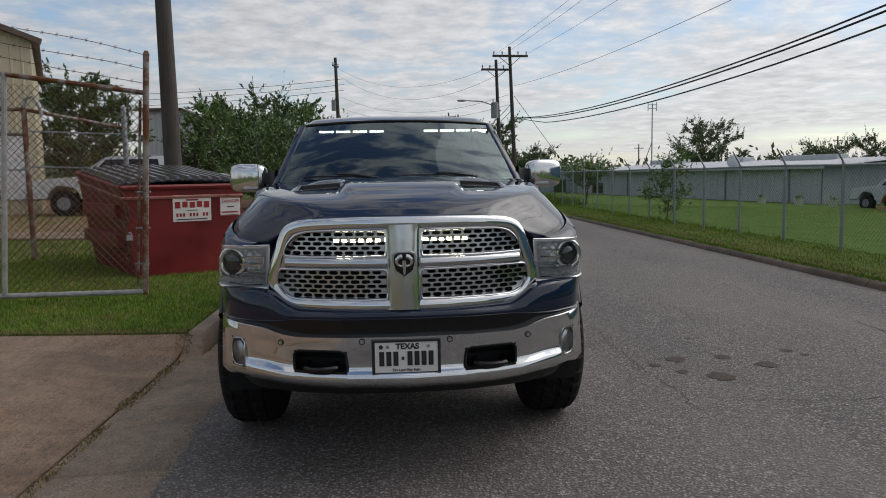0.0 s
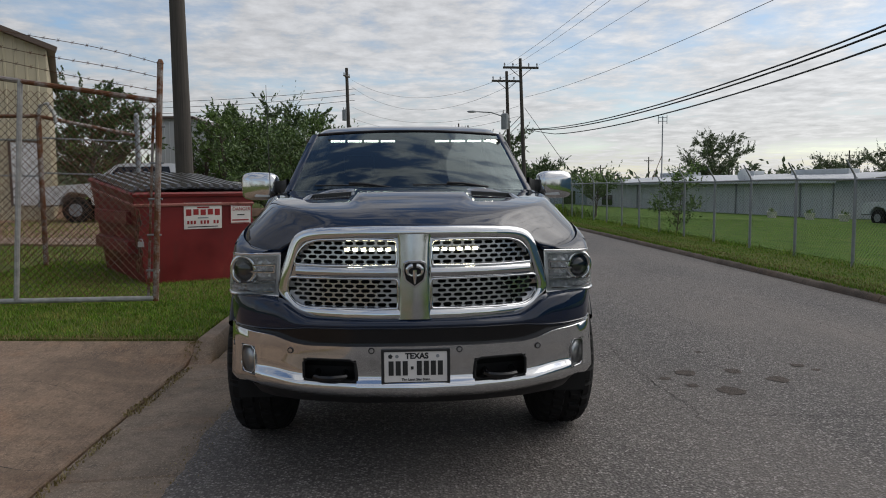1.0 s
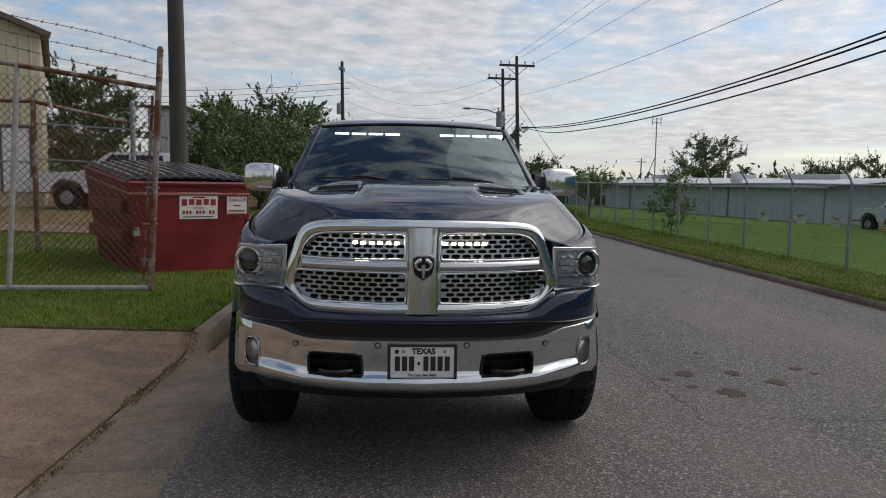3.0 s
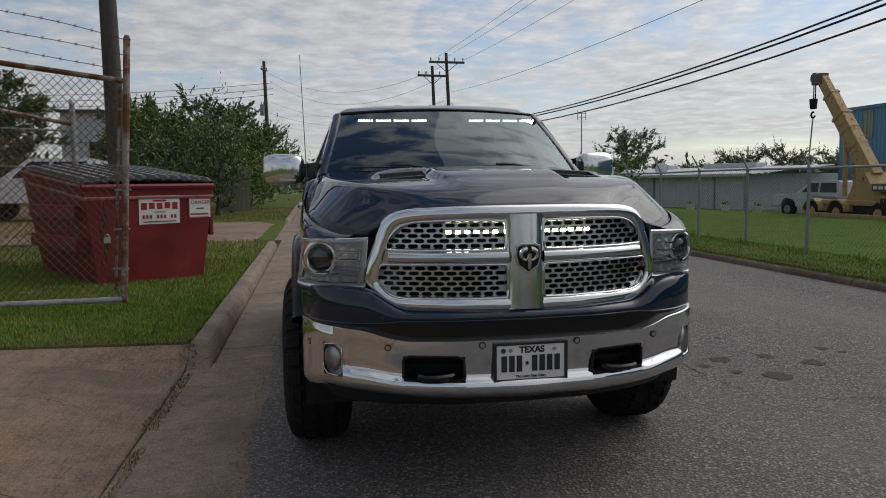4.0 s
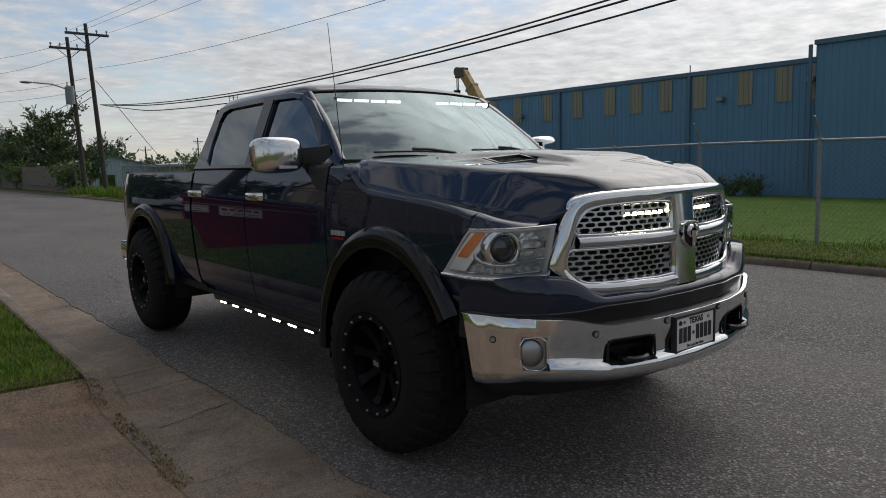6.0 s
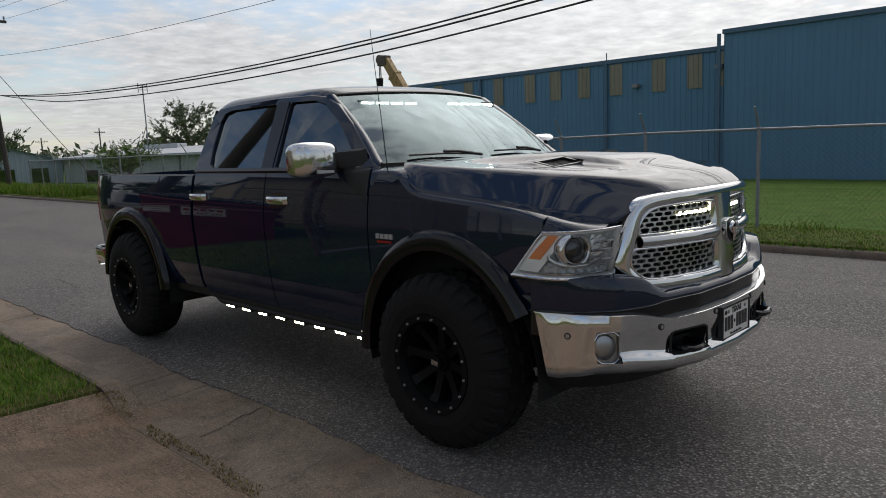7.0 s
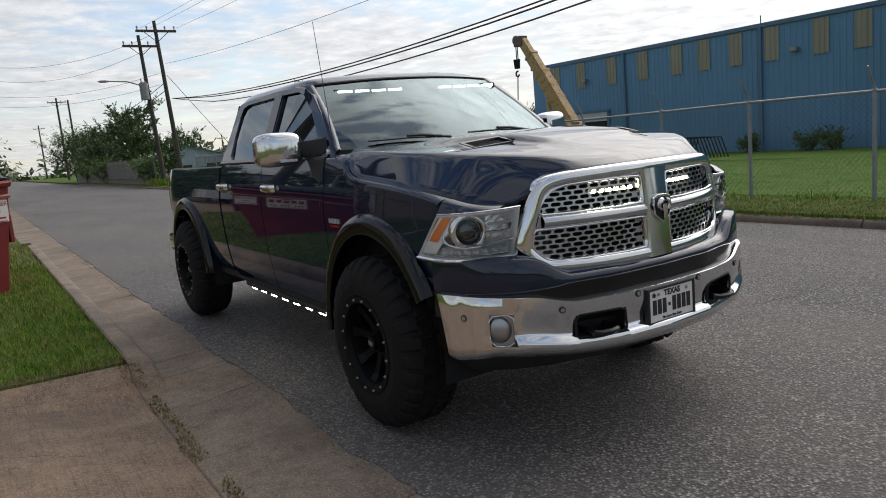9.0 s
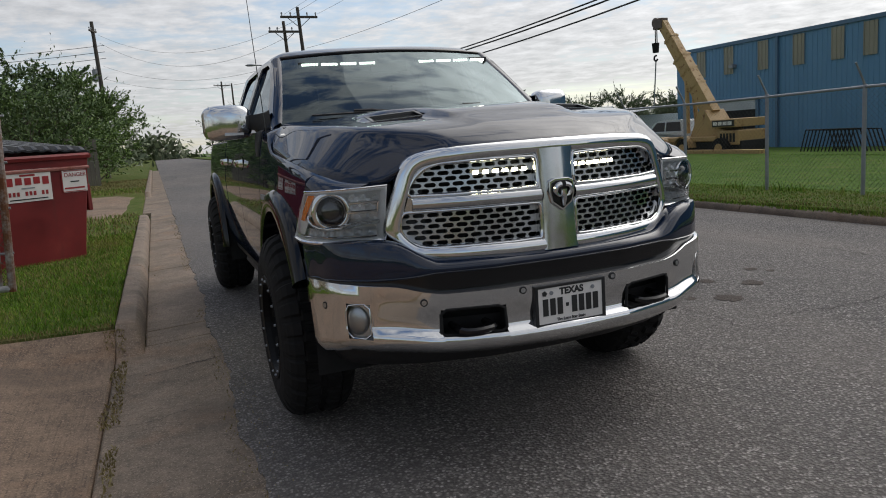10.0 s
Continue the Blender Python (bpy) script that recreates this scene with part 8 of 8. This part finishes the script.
def build_parked_vehicle(m, label, body, big=True):
    v = thing("parked_pickup", m, label, "pickup truck")
    L = 5.8
    prof = [(0.0, 0.55), (0.0, 0.95), (0.15, 1.12), (1.45, 1.22), (1.6, 1.25), (5.8, 1.25), (5.8, 0.6), (5.1, 0.55)]
    arches = []
    for c in (4.6, 1.05):
        arches += [(c + 0.5 * math.cos(a), 0.5 + 0.5 * math.sin(a)) for a in steps(0.1, math.pi - 0.1, 8)]
    outline = [(0.0, 0.55), (0.0, 0.95), (0.15, 1.12), (1.45, 1.22), (1.6, 1.25), (5.8, 1.25), (5.8, 0.6)] + arches[:9] + arches[9:]
    bm = bmesh.new()
    for y in (-0.95, 0.95):
        f = bm.faces.new([bm.verts.new((x, y, z)) for x, z in outline])
    vs = list(bm.verts)
    n = len(outline)
    for k in range(n):
        bm.faces.new([vs[k], vs[(k + 1) % n], vs[n + (k + 1) % n], vs[n + k]])
    bmesh.ops.triangulate(bm, faces=[f for f in bm.faces if len(f.verts) > 4])
    part("body", bm, body, v, "", bevel=0.03)
    bm = bmesh.new()
    cab = [(1.5, 1.22), (2.25, 1.80), (2.5, 1.84), (3.9, 1.84), (4.1, 1.78), (4.2, 1.22)]
    rows = [[(x, y * (1 - 0.12 * (z - 1.22) / 0.6), z) for x, z in cab] for y in (-0.88, 0.88)]
    sheet(bm, rows)
    for r in rows:
        bm.faces.new([bm.verts.new(p) for p in r])
    part("cab", bm, body, v, "", bevel=0.04)
    for y in (-1, 1):
        for x0, x1, xt0, xt1 in ((1.85, 2.85, 2.32, 2.85), (2.95, 3.95, 2.95, 3.85)):
            bm = bmesh.new()
            quad(bm, (x0, y * 0.885, 1.27), (x1, y * 0.885, 1.27), (xt1, y * 0.80, 1.74), (xt0, y * 0.80, 1.74))
            part("side_window", bm, GLOSSBLACK, v)
        for c in (1.05, 4.6):
            bm = bmesh.new()
            rod(bm, (c, y * 0.72, 0.40), (c, y * 0.98, 0.40), 0.41, n=20)
            w = part("wheel", bm, RUBBER, v, "", bevel=0.03)
            bm = bmesh.new()
            rod(bm, (c, y * 0.9, 0.40), (c, y * 0.995, 0.40), 0.22, 0.20, 14)
            part("rim", bm, GALV, w)
    bm = bmesh.new()
    quad(bm, (1.55, -0.82, 1.25), (1.55, 0.82, 1.25), (2.22, 0.72, 1.78), (2.22, -0.72, 1.78))
    bmesh.ops.translate(bm, vec=(-0.012, 0, 0.012), verts=bm.verts)
    part("wind_screen", bm, GLOSSBLACK, v)
    bm = bmesh.new()
    box(bm, -0.08, 0.1, -0.9, 0.9, 0.5, 0.72)
    part("bumper", bm, GALV, v, bevel=0.02)
    return v


build_blue_warehouse()
build_white_building()
build_sheds()
build_crane()
build_parked_vehicle(Matrix.Translation((-12.3, 27.0, 0.27)) @ pose(0, 0, 0, 0, 0, 3) @ Matrix.Scale(1.1, 4), "white pickup truck parked in the yard", CARWHITE)
build_parked_vehicle(Matrix.Translation((24.3, 36.3, -0.68)) @ pose(0, 0, 0, 0, 0, -80), "pale work truck parked beside the crane", PALE)
for x, y in ((21.2, 40.2), (22.4, 38.6), (23.4, 37.2)):
    tub = thing("planter", pose(x - 1.0, y - 1.2, lot_height(x - 1, y - 1) - 0.02), "small white planter tub on the lawn", "planter", "planters")
    bm = bmesh.new()
    sheet(bm, [[(r * math.cos(a), r * math.sin(a), z) for a in steps(0, 2 * math.pi, 12)] for r, z in ((0.20, 0.0), (0.27, 0.34), (0.29, 0.36), (0.25, 0.36), (0.23, 0.30), (0.0, 0.30))])
    part("tub", bm, SIGNWHITE, tub, smooth=True)
    v, f = leaf_cloud(np.random.default_rng(int(x)), np.array([[0, 0, 0.42]]), 60, 0.09, 0.06)
    soup("leaves", v.tolist(), f.tolist(), LEAF_MID, tub)

# ---- yard surfaces on the left ----
bm = bmesh.new()
sheet(bm, [[(x, y, lot_height(x, y) + 0.025) for x in steps(-26, -6.2, 10)] for y in steps(19, 44, 8)])
tagged(part("dirt_yard", bm, mat_plain("red_brown_dirt", (0.20, 0.115, 0.07), 0.95, vary=0.3, scale=1.5, bump=0.5)), "bare reddish dirt yard behind the fence", "yard", kind="structure")
bm = bmesh.new()
slab(bm, -18, -5.6, 16.6, 18.6, lambda x, y: lot_height(x, y) + 0.05, n=8)
tagged(part("path", bm, DRIVE), "pale concrete strip behind the fence", "path", kind="structure")

# ---- trees ----
for k, (x, y, h, sp, leaf, n, size) in enumerate((
        (-7.0, 30.2, 4.5, 0.95, LEAF_MID, 4200, 0.085), (-5.6, 31.5, 3.6, 0.9, LEAF_MID, 3800, 0.08), (-4.5, 30.6, 3.7, 0.75, LEAF_MID, 3000, 0.08), (-8.3, 32.0, 4.0, 1.0, LEAF_DARK, 4000, 0.085), (-4.4, 34.0, 4.2, 1.25, LEAF_MID, 6000, 0.085), (-7.2, 35.0, 4.6, 1.7, LEAF_DARK, 7000, 0.10),
        (-5.6, 41.0, 5.4, 1.8, LEAF_DARK, 7000, 0.11), (-9.5, 46.0, 5.4, 2.0, LEAF_MID, 6000, 0.12), (-3.9, 47.0, 4.6, 1.7, LEAF_MID, 6000, 0.11),
        (-16.6, 41.0, 6.4, 2.3, LEAF_DARK, 9000, 0.12), (-19.5, 49.0, 7.0, 2.5, LEAF_DARK, 8000, 0.14), (-6.0, 56.0, 4.6, 2.3, LEAF_DARK, 6000, 0.13))):
    build_tree(pose(x, y, lot_height(x, y)), h, sp, 10 + k, "leafy green tree among dense roadside growth", leaf, int(n * 2.2), size * 0.78, low=0.10, limbs=20, clump=0.19)
for k, (x, y, h, sp) in enumerate(((-5.0, 29.5, 2.6, 1.6), (-4.0, 38.0, 2.6, 1.5), (-7.5, 37.0, 2.8, 1.8), (-4.2, 43.0, 2.4, 1.5))):
    build_tree(pose(x, y, lot_height(x, y)), h, sp, 40 + k, "dense green shrub at the roadside", LEAF_MID if k % 2 else LEAF_DARK, 4500, 0.085, trunk=0.05, low=0.05, limbs=12, name="shrub", clump=0.5)
for k, (x, y, h, sp, n, size) in enumerate(((9.5, 66.0, 5.6, 2.0, 7000, 0.13), (8.4, 72.0, 4.4, 1.7, 5000, 0.12), (14.4, 72.0, 3.6, 1.6, 3500, 0.13), (33.2, 76.0, 6.6, 3.0, 9500, 0.14),
        (60.0, 96.0, 5.4, 3.0, 6000, 0.17), (67.0, 95.0, 5.8, 3.0, 6500, 0.17), (78.0, 98.0, 5.2, 3.4, 6000, 0.18), (88.0, 96.0, 5.4, 3.6, 6000, 0.18))):
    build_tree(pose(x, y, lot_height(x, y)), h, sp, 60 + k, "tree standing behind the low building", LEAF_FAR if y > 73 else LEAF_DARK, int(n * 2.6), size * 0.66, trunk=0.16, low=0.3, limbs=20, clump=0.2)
for k, (x, y, h, sp, n) in enumerate(((7.6, 57.0, 4.7, 1.15, 6500), (8.8, 53.0, 2.6, 0.8, 3000), (7.0, 86.0, 4.0, 2.2, 5000), (9.5, 92.0, 4.4, 2.4, 5000), (7.6, 78.0, 3.6, 1.9, 5000), (7.2, 69.0, 3.0, 1.5, 4000))):
    build_tree(pose(x, y, lot_height(x, y)), h, sp, 120 + k, "dense dark tree behind the far board fence", LEAF_DARK, int(n * 1.6), 0.09, trunk=0.14, low=0.22, limbs=18, clump=0.3)
for k, (x, y, h, sp) in enumerate(((6.35, 47.2, 1.3, 0.7), (6.3, 64.0, 1.5, 0.8), (6.4, 74.0, 1.4, 0.9))):
    build_tree(pose(x, y, 0.1), h, sp, 140 + k, "leafy shrub growing against the board fence", LEAF_MID, 2200, 0.08, trunk=0.04, low=0.05, limbs=12, name="shrub", clump=0.5)
build_tree(pose(7.3, 19.4, 0.1), 1.75, 0.55, 81, "young sapling growing in the fence line", LEAF_MID, 2400, 0.045, trunk=0.02, low=0.12, limbs=14, clump=0.4)
build_tree(pose(8.2, 31.0, 0.05), 1.45, 0.8, 82, "small bushy tree behind the fence", LEAF_MID, 3600, 0.05, trunk=0.05, low=0.6, limbs=12)
build_tree(pose(8.9, 33.5, 0.0), 1.4, 0.75, 83, "small bushy tree behind the fence", LEAF_MID, 3000, 0.05, trunk=0.05, low=0.6, limbs=12)


BOARD = mat_wood("weathered_grey_board", (0.16, 0.145, 0.13), (0.27, 0.245, 0.215))


def build_board_fence(m, label, count, width, height, seed):
    """Upright boards on two rails, each a little out of true."""
    rng = random.Random(seed)
    f = thing("board_fence", m, label, "fence")
    for z in (0.35, height - 0.3):
        bm = bmesh.new()
        box(bm, 0, count * width, 0.02, 0.06, z, z + 0.08)
        part("rail", bm, BOARD, f)
    meshes = []
    for k in range(4):
        bm = bmesh.new()
        top = height * (0.96 + 0.02 * k)
        box(bm, 0.004, width - 0.006, -0.012, 0.012, -0.1, top)
        ob = part("board", bm, BOARD, f)
        ob.location = (k * width, 0, 0)
        meshes.append(ob.data)
    for k in range(4, count):
        ob = new("board", rng.choice(meshes))
        ob.parent = f
        ob.matrix_basis = pose(k * width, rng.uniform(-0.008, 0.008), rng.uniform(-0.03, 0.02), 0, rng.uniform(-0.6, 0.6), 0)


build_board_fence(pose(6.55, 46.0, 0.1, 0, 0, 90), "long weathered grey board fence beyond the poles", 130, 0.28, 1.6, 1)
build_board_fence(pose(-4.75, 32.2, 0.38), "short weathered wooden fence half hidden by shrubs", 9, 0.15, 1.75, 2)


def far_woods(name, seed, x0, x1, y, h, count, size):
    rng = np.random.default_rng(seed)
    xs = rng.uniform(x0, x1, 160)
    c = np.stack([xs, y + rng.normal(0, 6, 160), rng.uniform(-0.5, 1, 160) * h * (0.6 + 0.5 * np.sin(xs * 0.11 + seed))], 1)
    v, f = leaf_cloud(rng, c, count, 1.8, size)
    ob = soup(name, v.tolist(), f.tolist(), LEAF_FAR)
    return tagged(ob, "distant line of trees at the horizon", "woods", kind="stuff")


for k, (x, y, h, sp) in enumerate(((30.6, 20.0, 0.45, 0.5), (30.6, 21.1, 0.4, 0.5), (30.8, 24.2, 0.5, 0.4))):
    build_tree(pose(x, y, lot_height(x, y)), h, sp, 90 + k, "dark bush against the warehouse wall", LEAF_DARK, 1800, 0.07, trunk=0.03, low=0.05, limbs=10, name="shrub", clump=0.5)
for x, y, h in ((60.0, 130.0, 8.5), (75.0, 118.0, 8.5), (52.0, 150.0, 8.5)):
    build_pole(x, y, h, 0.15, "distant wooden utility pole", ((h - 0.8, 1.2, 20),))
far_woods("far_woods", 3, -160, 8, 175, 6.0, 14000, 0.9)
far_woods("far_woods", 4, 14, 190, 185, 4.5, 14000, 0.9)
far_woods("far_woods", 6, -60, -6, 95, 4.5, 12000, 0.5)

# ---- grass ----
def clear_left(x, y):
    if x > -1.84 or y < 7.0 or (17.3 < y < 26.5 and x > -7.0):
        return False
    u, v = x + 3.47, y - 10.50
    ca, sa = math.cos(radians(34)), math.sin(radians(34))
    a, b = u * ca + v * sa, -u * sa + v * ca
    return not (0 < a < 1.36 and 0 < b < 2.35) and not (16.5 < y < 18.7 and x < -5.5)


grass_field("grass_left", "patchy green grass beside the driveway", GRASS, 1, 85000, -6.0, -1.84, 7.02, 13.5, 0.02, 0.065, clear_left, 0.0032)
grass_field("grass_left", "patchy green grass behind the dumpster", GRASS, 2, 26000, -13.0, -1.84, 12.5, 30.0, 0.04, 0.11, clear_left, 0.007)
grass_field("grass_edge", "dry grass along the driveway edge", DRY, 3, 4500, -6.5, -1.84, 6.99, 7.12, 0.015, 0.045, None, 0.0025)
grass_field("grass_edge", "dry straw beside the dumpster", DRY, 4, 9000, -4.4, -2.0, 9.0, 13.2, 0.02, 0.07, clear_left, 0.003)
grass_field("grass_edge", "dry straw beside the far road edge", DRY, 13, 12000, -4.2, -1.84, 13.0, 40.0, 0.03, 0.09, clear_left, 0.006)
grass_field("grass_verge", "rough green verge between kerb and fence", GRASS, 5, 95000, 5.80, 7.6, -2.0, 32.0, 0.012, 0.045, None, 0.0042)
grass_field("grass_verge", "taller weeds along the fence foot", GRASS, 6, 4500, 6.98, 7.28, -2.0, 32.0, 0.05, 0.18, lambda x, y: noise.noise((x, y * 1.3, 4)) > 0.0, 0.005)
grass_field("grass_verge", "dry straw along the kerb", DRY, 9, 9000, 5.78, 6.15, -2.0, 32.0, 0.015, 0.06, None, 0.004)
grass_field("grass_verge", "grass leaning over the kerb", GRASS, 12, 9000, 5.73, 5.84, -2.0, 30.0, 0.02, 0.07, None, 0.005, lambda x, y: 0.085)
grass_field("lawn", "mown bright green lawn behind the fence", LAWN, 7, 80000, 7.3, 22.0, -2.0, 34.0, 0.015, 0.035, None, 0.0065)
grass_field("seam_weeds", "dry weeds in the joint between driveway and gutter", DRY, 8, 5200, -1.90, -1.75, 1.0, 6.95, 0.004, 0.022, lambda x, y: noise.noise((x * 5, y * 1.7, 8)) > 0.0, 0.0040, lambda x, y: max(drive_top(x, y), gutter_top(x, y)) + 0.008)
grass_field("litter", "dry straw and leaf litter at the kerb foot", DRY, 10, 1600, -1.66, -1.52, 6.9, 16.5, 0.004, 0.02, lambda x, y: noise.noise((x * 3, y * 1.5, 3)) > 0.0, 0.004, gutter_top)
grass_field("litter", "dry litter along the broken asphalt edge", DRY, 11, 2600, -1.28, -1.08, 1.0, 16.5, 0.004, 0.014, lambda x, y: noise.noise((x * 3, y * 1.8, 6)) > 0.05, 0.003, lambda x, y: 0.006)

# unseen trees behind the camera, added to darken low reflections on the truck
far_woods("far_woods", 8, -120, 120, -95, 6.5, 14000, 0.9)
grass_field("tall_weeds", "tall rough weeds along the far fence", GRASS, 14, 9000, 5.95, 8.2, 31.0, 46.0, 0.12, 0.5, lambda x, y: noise.noise((x * 1.2, y * 0.8, 2)) > -0.1, 0.012)
